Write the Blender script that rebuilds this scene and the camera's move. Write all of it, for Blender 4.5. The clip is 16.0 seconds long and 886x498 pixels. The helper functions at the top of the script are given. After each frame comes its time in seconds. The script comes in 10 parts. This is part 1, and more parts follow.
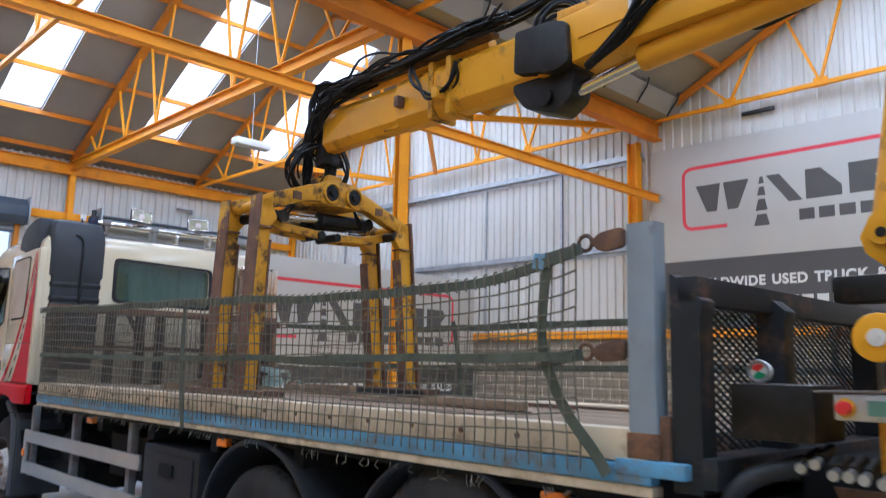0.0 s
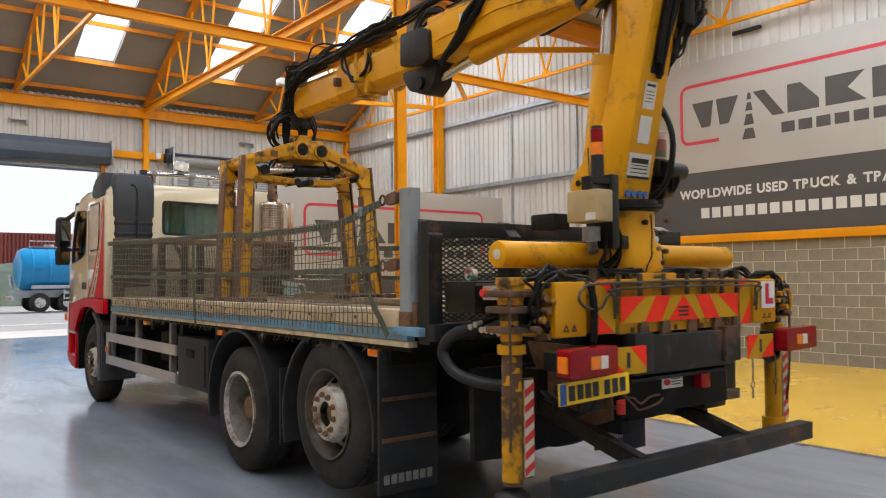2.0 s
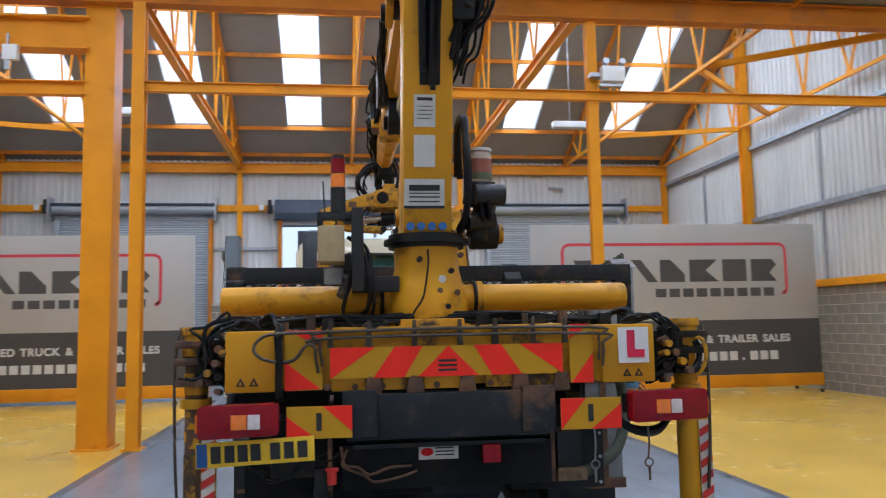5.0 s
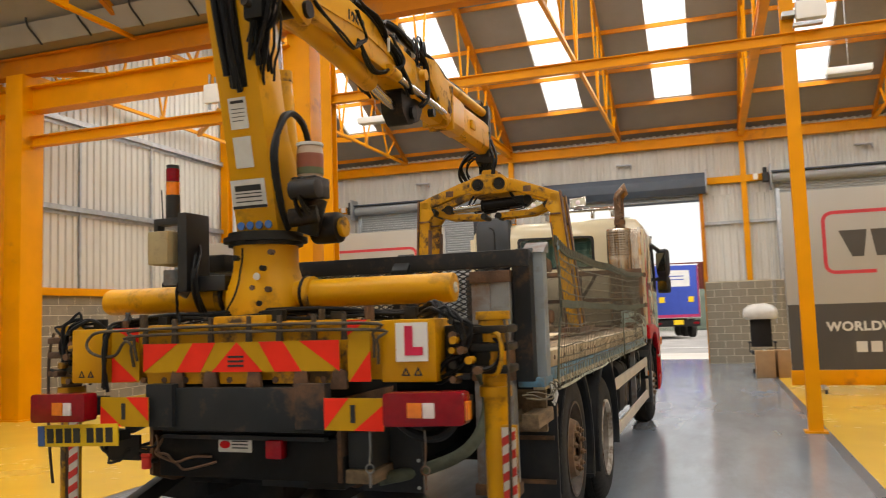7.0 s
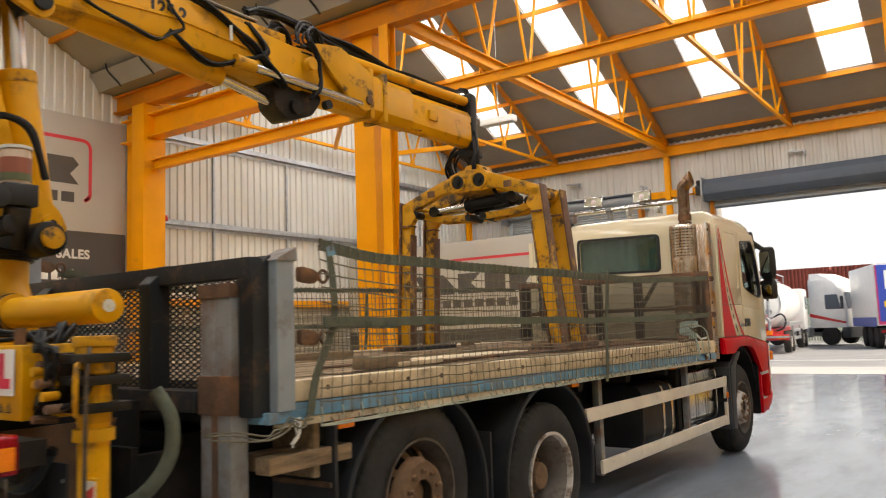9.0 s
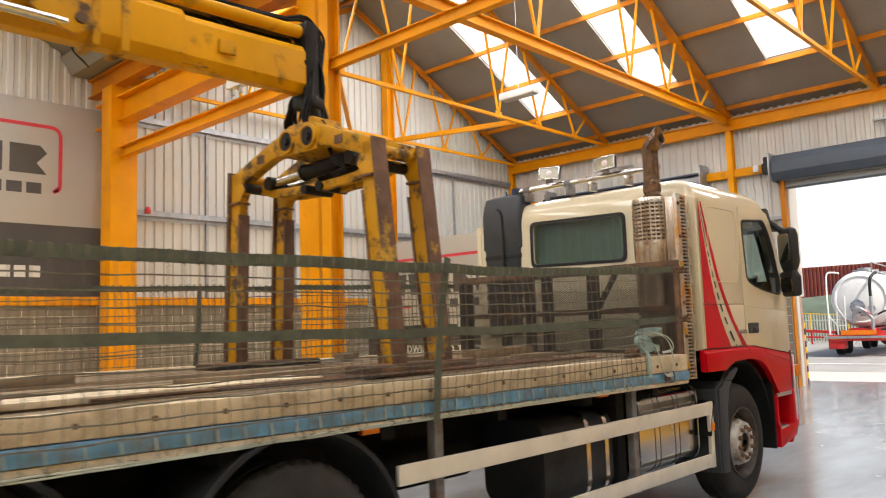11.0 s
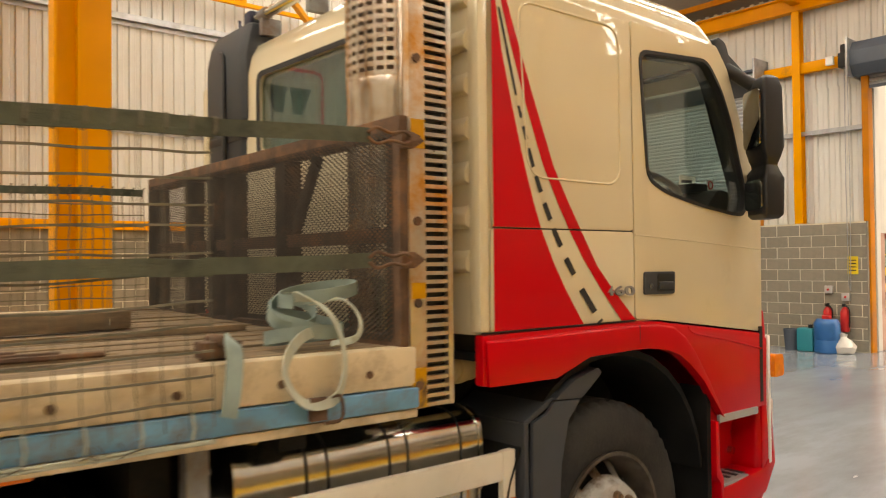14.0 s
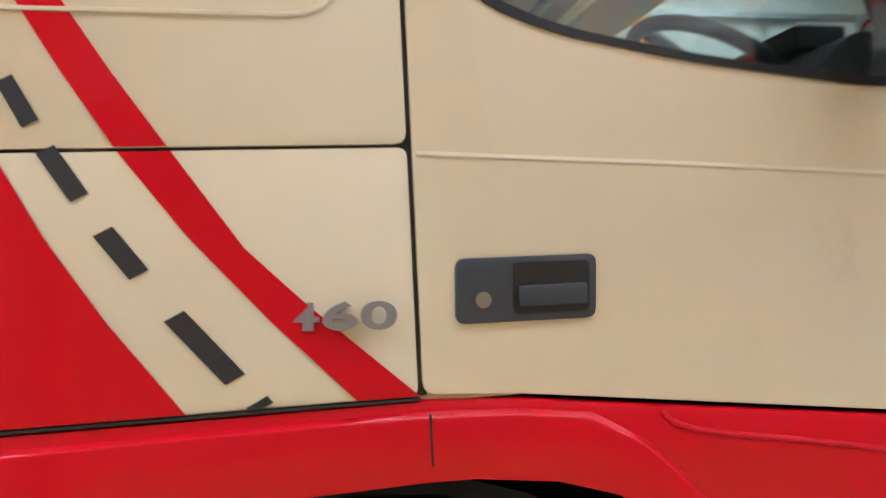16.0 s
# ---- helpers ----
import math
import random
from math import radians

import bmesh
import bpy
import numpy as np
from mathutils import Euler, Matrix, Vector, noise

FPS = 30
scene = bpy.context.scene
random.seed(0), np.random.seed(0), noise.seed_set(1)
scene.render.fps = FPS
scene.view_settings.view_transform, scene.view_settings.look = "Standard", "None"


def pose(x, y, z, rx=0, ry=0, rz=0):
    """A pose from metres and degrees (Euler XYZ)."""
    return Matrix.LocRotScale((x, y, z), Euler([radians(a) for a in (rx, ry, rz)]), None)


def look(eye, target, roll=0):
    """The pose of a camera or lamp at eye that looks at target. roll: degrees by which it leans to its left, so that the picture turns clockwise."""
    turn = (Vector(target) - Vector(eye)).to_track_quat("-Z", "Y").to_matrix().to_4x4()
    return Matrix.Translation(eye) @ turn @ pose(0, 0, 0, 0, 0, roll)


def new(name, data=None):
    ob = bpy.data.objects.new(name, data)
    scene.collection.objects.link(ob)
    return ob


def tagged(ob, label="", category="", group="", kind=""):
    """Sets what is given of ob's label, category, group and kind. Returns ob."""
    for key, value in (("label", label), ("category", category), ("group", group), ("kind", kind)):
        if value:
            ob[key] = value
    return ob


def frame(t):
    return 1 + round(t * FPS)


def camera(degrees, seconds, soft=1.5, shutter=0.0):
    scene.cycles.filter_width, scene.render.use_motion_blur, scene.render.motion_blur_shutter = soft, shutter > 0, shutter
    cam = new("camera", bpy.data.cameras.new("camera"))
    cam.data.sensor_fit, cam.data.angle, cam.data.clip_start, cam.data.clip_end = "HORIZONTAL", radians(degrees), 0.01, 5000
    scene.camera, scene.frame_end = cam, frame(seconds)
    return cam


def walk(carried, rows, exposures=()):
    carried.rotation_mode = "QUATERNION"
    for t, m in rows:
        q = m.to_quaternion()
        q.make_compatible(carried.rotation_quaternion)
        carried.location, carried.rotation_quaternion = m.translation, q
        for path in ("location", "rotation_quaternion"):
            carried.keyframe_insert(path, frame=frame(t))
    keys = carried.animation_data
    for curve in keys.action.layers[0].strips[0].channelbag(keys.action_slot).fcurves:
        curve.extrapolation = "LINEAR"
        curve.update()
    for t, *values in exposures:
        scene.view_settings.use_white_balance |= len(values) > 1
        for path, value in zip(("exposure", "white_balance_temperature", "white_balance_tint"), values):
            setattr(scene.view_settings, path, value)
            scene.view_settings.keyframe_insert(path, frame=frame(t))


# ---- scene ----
cam = camera(59.2, 16.0, soft=1.1, shutter=0.42)
PATH = [
    (0, (-0.02, 0.025, 1.654), (1.365, 1.437, 1.952), 1.2),
    (0.5, (-0.186, -0.583, 1.67), (1.155, 0.889, 1.853), 0.4),
    (1, (-0.245, -1.214, 1.645), (1.046, 0.302, 1.825), -0.3),
    (1.5, (-0.31, -1.822, 1.629), (0.954, -0.278, 1.762), -0.6),
    (2, (-0.298, -2.329, 1.645), (0.938, -0.758, 1.717), -0.5),
    (2.5, (-0.078, -2.806, 1.622), (1.082, -1.179, 1.709), -1.2),
    (3, (0.411, -3.055, 1.654), (1.485, -1.378, 1.841), -2.6),
    (3.5, (1.037, -3.267, 1.67), (1.944, -1.501, 1.915), -3.1),
    (4, (1.716, -3.297, 1.65), (2.438, -1.446, 1.874), -2.5),
    (4.5, (2.452, -3.366, 1.638), (2.952, -1.441, 1.848), -2.3),
    (5, (3.102, -3.342, 1.633), (3.367, -1.369, 1.824), -1.1),
    (7.5, (6.425, -2.617, 1.623), (5.623, -0.794, 1.794), -2.4),
    (8, (6.929, -2.177, 1.616), (5.998, -0.417, 1.8), -2.4),
    (10.5, (8.065, 0.992, 1.656), (6.722, 2.46, 1.861), -1.8),
    (11, (7.992, 1.785, 1.67), (6.632, 3.239, 1.87), -1.9),
    (11.5, (7.888, 2.56, 1.664), (6.527, 4.018, 1.814), -1.9),
    (12, (7.789, 3.373, 1.657), (6.433, 4.84, 1.757), -1.6),
    (12.5, (7.646, 4.146, 1.625), (6.259, 5.586, 1.655), -1.5),
    (13, (7.481, 4.921, 1.628), (6.027, 6.294, 1.595), -0.4),
    (13.5, (7.29, 5.596, 1.645), (5.777, 6.903, 1.636), -0.3),
    (14, (7.083, 6.285, 1.666), (5.549, 7.568, 1.702), -0.6),
    (14.5, (6.817, 6.956, 1.661), (5.264, 8.214, 1.716), -1.6),
    (15, (6.607, 7.664, 1.662), (5.02, 8.88, 1.717), -2.1),
    (15.5, (6.34, 8.302, 1.662), (4.635, 9.346, 1.7), -2.2),
    (16, (6.183, 8.892, 1.613), (4.231, 9.326, 1.648), -2.6),
]
# stops, kelvin and tint of the picture on the way
EXPOSURES = [(0.0, 0.43, 4900, 10.0), (0.5, 0.58, 5500, 10.0), (1.0, 0.45, 5450, 10.0), (2.0, 0.35, 6100, 10.0), (2.5, 0.3, 6600, 10.0), (3.0, 0.25, 5700, 10.0),
             (4.0, 0.21, 5400, 10.0), (4.5, 0.21, 5700, 10.0), (5.0, 0.2, 5150, 10.0), (7.5, 0.37, 7350, 10.0), (8.0, 0.35, 7350, 10.0), (10.5, 0.51, 6300, 10.0),
             (11.0, 0.55, 6700, 10.0), (12.0, 0.57, 7650, 10.0), (13.0, 0.58, 8250, 10.0), (13.5, 0.59, 8450, 10.0), (14.5, 0.73, 8450, 10.0), (15.0, 0.91, 8800, 10.0),
             (15.5, 0.92, 8500, 10.0), (16.0, 1.02, 5450, 10.0)]
walk(cam, [(t, look(eye, target, roll)) for t, eye, target, roll in PATH],
     exposures=EXPOSURES)

# ---- world, sun, skylight lamps ----
world = bpy.data.worlds.new("sky")
scene.world = world
world.use_nodes = True
wn = world.node_tree.nodes
sky = wn.new("ShaderNodeTexSky")
sky.sky_type = "NISHITA"
sky.sun_disc = False
sky.sun_elevation = radians(48)
sky.sun_rotation = radians(75)
sky.air_density, sky.dust_density = 1.0, 6.0
wn["Background"].inputs["Strength"].default_value = 0.15
world.node_tree.links.new(sky.outputs[0], wn["Background"].inputs[0])

sun_data = bpy.data.lights.new("sun", "SUN")
sun_data.energy = 3.6
sun_data.angle = radians(0.6)
sun_data.color = (1.0, 0.95, 0.88)
sun = new("sun", sun_data)
sun.matrix_world = look((40, 20, 48), (4, 30, 0))

# roof geometry: two spans, eaves along x
XL, XR, YN, YV, YS = -7.0, 13.9, 21.1, 8.0, -5.1
EAVE, SLOPE = 6.8, 0.5
SKY_X = (-4.4, -1.05, 2.13, 5.18, 8.6, 11.8)
SKY_HALF = 0.5


def roof_z(y):
    """Height of the roof lining over y, for both spans."""
    mid = 14.55 if y > YV else 1.45
    return EAVE + SLOPE * (6.55 - abs(y - mid))


LAMP = 98.0
for sx in SKY_X:
    for ya, yb in ((19.7, 15.1), (9.6, 14.0), (6.4, 2.0), (-3.6, 0.9)):
        ld = bpy.data.lights.new("skylight_daylight", "AREA")
        ld.shape = "RECTANGLE"
        ld.size = 2 * SKY_HALF
        ld.size_y = math.hypot(yb - ya, SLOPE * (yb - ya))
        ld.energy = LAMP
        ld.color = (0.95, 0.98, 1.0)
        lo = new("skylight_daylight", ld)
        ym = (ya + yb) / 2
        sgn = 1 if yb > ya else -1
        lo.matrix_world = pose(sx, ym, roof_z(ym) + 0.03, math.degrees(math.atan(SLOPE)) * sgn)


# ---- mesh and material helpers ----
class Build:
    """Collects vertices and faces for one mesh."""

    def __init__(self):
        self.v, self.f = [], []

    def add(self, verts, faces):
        n = len(self.v)
        self.v.extend([tuple(p) for p in verts])
        self.f.extend([[n + i for i in f] for f in faces])
        return self

    def box(self, x0, x1, y0, y1, z0, z1, m=None):
        p = [Vector((x, y, z)) for x in (x0, x1) for y in (y0, y1) for z in (z0, z1)]
        if m is not None:
            p = [m @ q for q in p]
        return self.add(p, [(0, 1, 3, 2), (4, 6, 7, 5), (0, 4, 5, 1), (2, 3, 7, 6), (0, 2, 6, 4), (1, 5, 7, 3)])

    def beam(self, a, b, w, h, up=(0, 0, 1)):
        """A straight bar from a to b, w wide and h high."""
        a, b = Vector(a), Vector(b)
        d = (b - a).normalized()
        s = d.cross(Vector(up))
        s = s.normalized() if s.length > 1e-4 else Vector((1, 0, 0))
        u = s.cross(d)
        p = [e + s * i * w / 2 + u * j * h / 2 for e in (a, b) for i in (-1, 1) for j in (-1, 1)]
        return self.add(p, [(0, 1, 3, 2), (4, 6, 7, 5), (0, 4, 5, 1), (2, 3, 7, 6), (0, 2, 6, 4), (1, 5, 7, 3)])

    def ibeam(self, a, b, w, h, t=0.02, up=(0, 0, 1)):
        """An I section from a to b: flanges w wide, h over all."""
        a, b, u = Vector(a), Vector(b), Vector(up)
        d = (b - a).normalized()
        s = d.cross(u).normalized()
        u = s.cross(d)
        x, y, k = w / 2, h / 2, t / 2
        prof = ((-x, -y), (x, -y), (x, t - y), (k, t - y), (k, y - t), (x, y - t), (x, y), (-x, y), (-x, y - t), (-k, y - t), (-k, t - y), (-x, t - y))
        p = [e + s * m + u * n for e in (a, b) for m, n in prof]
        f = [(i, 12 + i, 12 + (i + 1) % 12, (i + 1) % 12) for i in range(12)]
        for o in (0, 12):
            for q in ((0, 1, 2, 11), (2, 3, 10, 11), (3, 4, 9, 10), (4, 5, 8, 9), (5, 6, 7, 8)):
                f.append(tuple(o + v for v in (q if o == 0 else q[::-1])))
        return self.add(p, f)

    def cyl(self, a, b, r, n=16, r2=None, cap=True):
        a, b = Vector(a), Vector(b)
        r2 = r if r2 is None else r2
        d = (b - a).normalized()
        s = d.orthogonal().normalized()
        u = d.cross(s)
        p = [e + (s * math.cos(2 * math.pi * i / n) + u * math.sin(2 * math.pi * i / n)) * q for e, q in ((a, r), (b, r2)) for i in range(n)]
        f = [(i, (i + 1) % n, n + (i + 1) % n, n + i) for i in range(n)]
        if cap:
            f += [tuple(range(n - 1, -1, -1)), tuple(range(n, 2 * n))]
        return self.add(p, f)

    def tube(self, pts, r, n=8, smooth=0):
        """A round hose along points; smooth: points put between two by a spline."""
        P = [Vector(p) for p in pts]
        if smooth:
            Q = []
            for i in range(len(P) - 1):
                p0, p1, p2, p3 = P[max(i - 1, 0)], P[i], P[i + 1], P[min(i + 2, len(P) - 1)]
                for k in range(smooth):
                    t = k / smooth
                    Q.append(0.5 * (2 * p1 + (p2 - p0) * t + (2 * p0 - 5 * p1 + 4 * p2 - p3) * t * t + (3 * p1 - p0 - 3 * p2 + p3) * t ** 3))
            P = Q + [P[-1]]
        verts, s = [], None
        for i, p in enumerate(P):
            d = (P[min(i + 1, len(P) - 1)] - P[max(i - 1, 0)]).normalized()
            s = d.orthogonal().normalized() if s is None else (s - d * s.dot(d)).normalized()
            u = d.cross(s)
            verts += [p + (s * math.cos(2 * math.pi * k / n) + u * math.sin(2 * math.pi * k / n)) * r for k in range(n)]
        f = []
        for i in range(len(P) - 1):
            f += [(i * n + k, i * n + (k + 1) % n, (i + 1) * n + (k + 1) % n, (i + 1) * n + k) for k in range(n)]
        m = (len(P) - 1) * n
        f += [tuple(range(n - 1, -1, -1)), tuple(range(m, m + n))]
        return self.add(verts, f)

    def prism(self, poly, a, b, axis="x"):
        """A flat outline pushed from a to b along an axis. The outline's two numbers are the other axes in order."""
        def put(u, v, w):
            return {"x": (w, u, v), "y": (u, w, v), "z": (u, v, w)}[axis]
        n = len(poly)
        p = [put(u, v, a) for u, v in poly] + [put(u, v, b) for u, v in poly]
        f = [(i, (i + 1) % n, n + (i + 1) % n, n + i) for i in range(n)]
        return self.add(p, f + [tuple(range(n - 1, -1, -1)), tuple(range(n, 2 * n))])

    def loft(self, loops, close=True):
        """A skin over loops of the same length, with end caps."""
        n = len(loops[0])
        p = [q for l in loops for q in l]
        f = []
        for k in range(len(loops) - 1):
            f += [(k * n + i, k * n + (i + 1) % n, (k + 1) * n + (i + 1) % n, (k + 1) * n + i) for i in range(n)]
        if close:
            m = (len(loops) - 1) * n
            f += [tuple(range(n - 1, -1, -1)), tuple(range(m, m + n))]
        return self.add(p, f)

    def lathe(self, prof, c, axis="x", n=32, cap=True):
        """A turned body: profile of (along, radius) round an axis through c."""
        c = Vector(c)
        loops = []
        for w, r in prof:
            ring = []
            for i in range(n):
                a = 2 * math.pi * i / n
                q = {"x": (w, r * math.cos(a), r * math.sin(a)), "y": (r * math.sin(a), w, r * math.cos(a)), "z": (r * math.cos(a), r * math.sin(a), w)}[axis]
                ring.append(c + Vector(q))
            loops.append(ring)
        return self.loft(loops) if cap else self.loft(loops, close=False)

    def ring(self, c, R, r, axis="x", n=28, k=8):
        """A torus."""
        c = Vector(c)
        v, f = [], []
        for i in range(n):
            a = 2 * math.pi * i / n
            for j in range(k):
                b = 2 * math.pi * j / k
                q, w = R + r * math.cos(b), r * math.sin(b)
                v.append(c + Vector({"x": (w, q * math.cos(a), q * math.sin(a)), "y": (q * math.sin(a), w, q * math.cos(a)), "z": (q * math.cos(a), q * math.sin(a), w)}[axis]))
        for i in range(n):
            for j in range(k):
                f.append((i * k + j, ((i + 1) % n) * k + j, ((i + 1) % n) * k + (j + 1) % k, i * k + (j + 1) % k))
        return self.add(v, f)

    def mesh(self, name, material=None, bevel=0.0, segments=2, smooth=True):
        me = bpy.data.meshes.new(name)
        me.from_pydata(self.v, [], self.f)
        bm = bmesh.new()
        bm.from_mesh(me)
        bmesh.ops.recalc_face_normals(bm, faces=bm.faces)
        if bevel:
            edges = [e for e in bm.edges if len(e.link_faces) == 2 and e.calc_face_angle() > 0.5]
            bmesh.ops.bevel(bm, geom=edges, offset=bevel, segments=segments, affect="EDGES", clamp_overlap=True, profile=0.6)
        bm.to_mesh(me)
        bm.free()
        if smooth:
            me.shade_smooth()
            me.set_sharp_from_angle(angle=radians(38))
        if material:
            me.materials.append(material)
        return me


def thing(name, at=(0, 0, 0), label="", category="", group="", kind=""):
    ob = new(name)
    ob.empty_display_size = 0.1
    ob.location = at
    return tagged(ob, label, category, group, kind)


def part(name, b, material, parent, label="", bevel=0.0, segments=2, smooth=True):
    ob = new(name, b.mesh(name, material, bevel, segments, smooth))
    ob.parent = parent
    return tagged(ob, label)


def solid(name, b, material, label="", category="", group="", kind="", at=(0, 0, 0), bevel=0.0, smooth=True):
    """A thing that is one mesh."""
    ob = new(name, b.mesh(name, material, bevel, 2, smooth))
    ob.location = at
    return tagged(ob, label, category, group, kind)


def outlines(text, size, material, name, parent=None, m=None, depth=0.002, spacing=1.0, align="CENTER", bold=0.0):
    """Raised letters in the built-in font, as a mesh."""
    cu = bpy.data.curves.new(name, "FONT")
    cu.body, cu.size, cu.extrude, cu.align_x, cu.align_y, cu.offset = text, size, depth, align, "CENTER", bold
    cu.space_character = spacing
    tmp = bpy.data.objects.new(name, cu)
    me = bpy.data.meshes.new_from_object(tmp)
    bpy.data.objects.remove(tmp)
    me.materials.append(material)
    ob = new(name, me)
    if parent is not None:
        ob.parent = parent
    if m is not None:
        ob.matrix_local = m
    return ob


def material(name, col, rough=0.5, metal=0.0, var=0.12, scale=3.0, bump=0.0, bscale=60.0, stain=None, amount=0.45, sscale=2.5, sharp=0.08,
             stain_rough=None, coat=0.0, streak=None, fine=True, rand=0.0):
    """A painted, rusty or plain surface: colour that varies at two scales, a second colour in patches, fine relief."""
    mt = bpy.data.materials.new(name)
    mt.use_nodes = True
    nt = mt.node_tree
    N, L = nt.nodes, nt.links
    bs = N["Principled BSDF"]
    bs.inputs["Metallic"].default_value = metal
    bs.inputs["Coat Weight"].default_value = coat
    bs.inputs["Coat Roughness"].default_value = 0.08
    tc = N.new("ShaderNodeTexCoord")
    src = tc.outputs["Object"]
    if streak:
        mp = N.new("ShaderNodeMapping")
        mp.inputs["Scale"].default_value = streak
        L.new(src, mp.inputs[0])
        src = mp.outputs[0]
    n1 = N.new("ShaderNodeTexNoise")
    n1.inputs["Scale"].default_value = scale
    n1.inputs["Detail"].default_value = 5
    L.new(src, n1.inputs["Vector"])
    mix = N.new("ShaderNodeMix")
    mix.data_type = "RGBA"
    lo = [max(0, c * (1 - var)) for c in col]
    hi = [min(1, c * (1 + var)) for c in col]
    mix.inputs[6].default_value = (*lo, 1)
    mix.inputs[7].default_value = (*hi, 1)
    rg = N.new("ShaderNodeMapRange")
    rg.inputs[1].default_value, rg.inputs[2].default_value = 0.3, 0.7
    L.new(n1.outputs[0], rg.inputs[0])
    fac = rg.outputs[0]
    if rand:
        oi = N.new("ShaderNodeObjectInfo")
        ge = N.new("ShaderNodeNewGeometry")
        sm = N.new("ShaderNodeMath")
        sm.operation = "ADD"
        L.new(oi.outputs["Random"], sm.inputs[0])
        L.new(ge.outputs["Random Per Island"], sm.inputs[1])
        fr = N.new("ShaderNodeMath")
        fr.operation = "FRACT"
        L.new(sm.outputs[0], fr.inputs[0])
        mm = N.new("ShaderNodeMix")
        mm.inputs[0].default_value = rand
        L.new(fac, mm.inputs[2])
        L.new(fr.outputs[0], mm.inputs[3])
        fac = mm.outputs[0]
    L.new(fac, mix.inputs[0])
    colour = mix.outputs[2]
    rr = N.new("ShaderNodeMapRange")
    rr.inputs[3].default_value, rr.inputs[4].default_value = max(0.02, rough - 0.08), min(1, rough + 0.08)
    L.new(n1.outputs[0], rr.inputs[0])
    rsock = rr.outputs[0]
    if stain:
        n2 = N.new("ShaderNodeTexNoise")
        n2.inputs["Scale"].default_value = sscale
        n2.inputs["Detail"].default_value = 9
        n2.inputs["Roughness"].default_value = 0.68
        L.new(src, n2.inputs["Vector"])
        th = N.new("ShaderNodeMapRange")
        th.inputs[1].default_value, th.inputs[2].default_value = 1 - amount - sharp, 1 - amount + sharp
        L.new(n2.outputs[0], th.inputs[0])
        m2 = N.new("ShaderNodeMix")
        m2.data_type = "RGBA"
        m2.inputs[7].default_value = (*stain, 1)
        L.new(th.outputs[0], m2.inputs[0])
        L.new(colour, m2.inputs[6])
        colour = m2.outputs[2]
        if stain_rough is not None:
            m3 = N.new("ShaderNodeMix")
            m3.inputs[3].default_value = stain_rough
            L.new(th.outputs[0], m3.inputs[0])
            L.new(rsock, m3.inputs[2])
            rsock = m3.outputs[0]
    L.new(colour, bs.inputs["Base Color"])
    L.new(rsock, bs.inputs["Roughness"])
    if bump:
        n3 = N.new("ShaderNodeTexNoise")
        n3.inputs["Scale"].default_value = bscale
        n3.inputs["Detail"].default_value = 3
        L.new(tc.outputs["Object"], n3.inputs["Vector"])
        bp = N.new("ShaderNodeBump")
        bp.inputs["Strength"].default_value = bump
        bp.inputs["Distance"].default_value = 0.01
        L.new(n3.outputs[0], bp.inputs["Height"])
        L.new(bp.outputs[0], bs.inputs["Normal"])
    return mt


def glass(name, tint=(0.8, 0.9, 0.9), rough=0.02):
    mt = bpy.data.materials.new(name)
    mt.use_nodes = True
    N, L = mt.node_tree.nodes, mt.node_tree.links
    N.remove(N["Principled BSDF"])
    tr = N.new("ShaderNodeBsdfTransparent")
    tr.inputs[0].default_value = (*tint, 1)
    gl = N.new("ShaderNodeBsdfGlossy")
    gl.inputs["Roughness"].default_value = rough
    lw = N.new("ShaderNodeLayerWeight")
    lw.inputs[0].default_value = 0.5
    pw = N.new("ShaderNodeMath")
    pw.operation = "POWER"
    pw.inputs[1].default_value = 4.0
    L.new(lw.outputs["Facing"], pw.inputs[0])
    fr = N.new("ShaderNodeMath")
    fr.operation = "MULTIPLY_ADD"
    fr.inputs[1].default_value, fr.inputs[2].default_value = 0.9, 0.085
    L.new(pw.outputs[0], fr.inputs[0])
    mx = N.new("ShaderNodeMixShader")
    L.new(fr.outputs[0], mx.inputs[0])
    L.new(tr.outputs[0], mx.inputs[1])
    L.new(gl.outputs[0], mx.inputs[2])
    L.new(mx.outputs[0], N["Material Output"].inputs[0])
    return mt


def glow(name, col, strength):
    mt = bpy.data.materials.new(name)
    mt.use_nodes = True
    bs = mt.node_tree.nodes["Principled BSDF"]
    bs.inputs["Base Color"].default_value = (0.02, 0.02, 0.02, 1)
    bs.inputs["Roughness"].default_value = 1.0
    bs.inputs["Emission Color"].default_value = (*col, 1)
    bs.inputs["Emission Strength"].default_value = strength
    return mt


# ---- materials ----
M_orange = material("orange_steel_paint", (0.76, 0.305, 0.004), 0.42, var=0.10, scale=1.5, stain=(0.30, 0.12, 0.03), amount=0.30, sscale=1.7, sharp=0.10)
# darker, rougher orange with brown patches, for upper roof steel and door guides
M_orange_dark = material("dark_orange_paint", (0.54, 0.185, 0.008), 0.55, var=0.18, scale=1.2, stain=(0.22, 0.12, 0.06), amount=0.36, sscale=1.3, sharp=0.14)
M_clad = material("white_ribbed_cladding", (0.60, 0.592, 0.555), 0.5, var=0.07, scale=0.8, stain=(0.45, 0.42, 0.36), amount=0.30, sscale=0.9, sharp=0.2, streak=(1, 1, 0.25))
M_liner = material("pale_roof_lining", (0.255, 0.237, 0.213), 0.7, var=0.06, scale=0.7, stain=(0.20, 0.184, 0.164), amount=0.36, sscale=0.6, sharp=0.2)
M_galv = material("galvanised_steel", (0.42, 0.44, 0.46), 0.42, 0.75, var=0.18, scale=7)
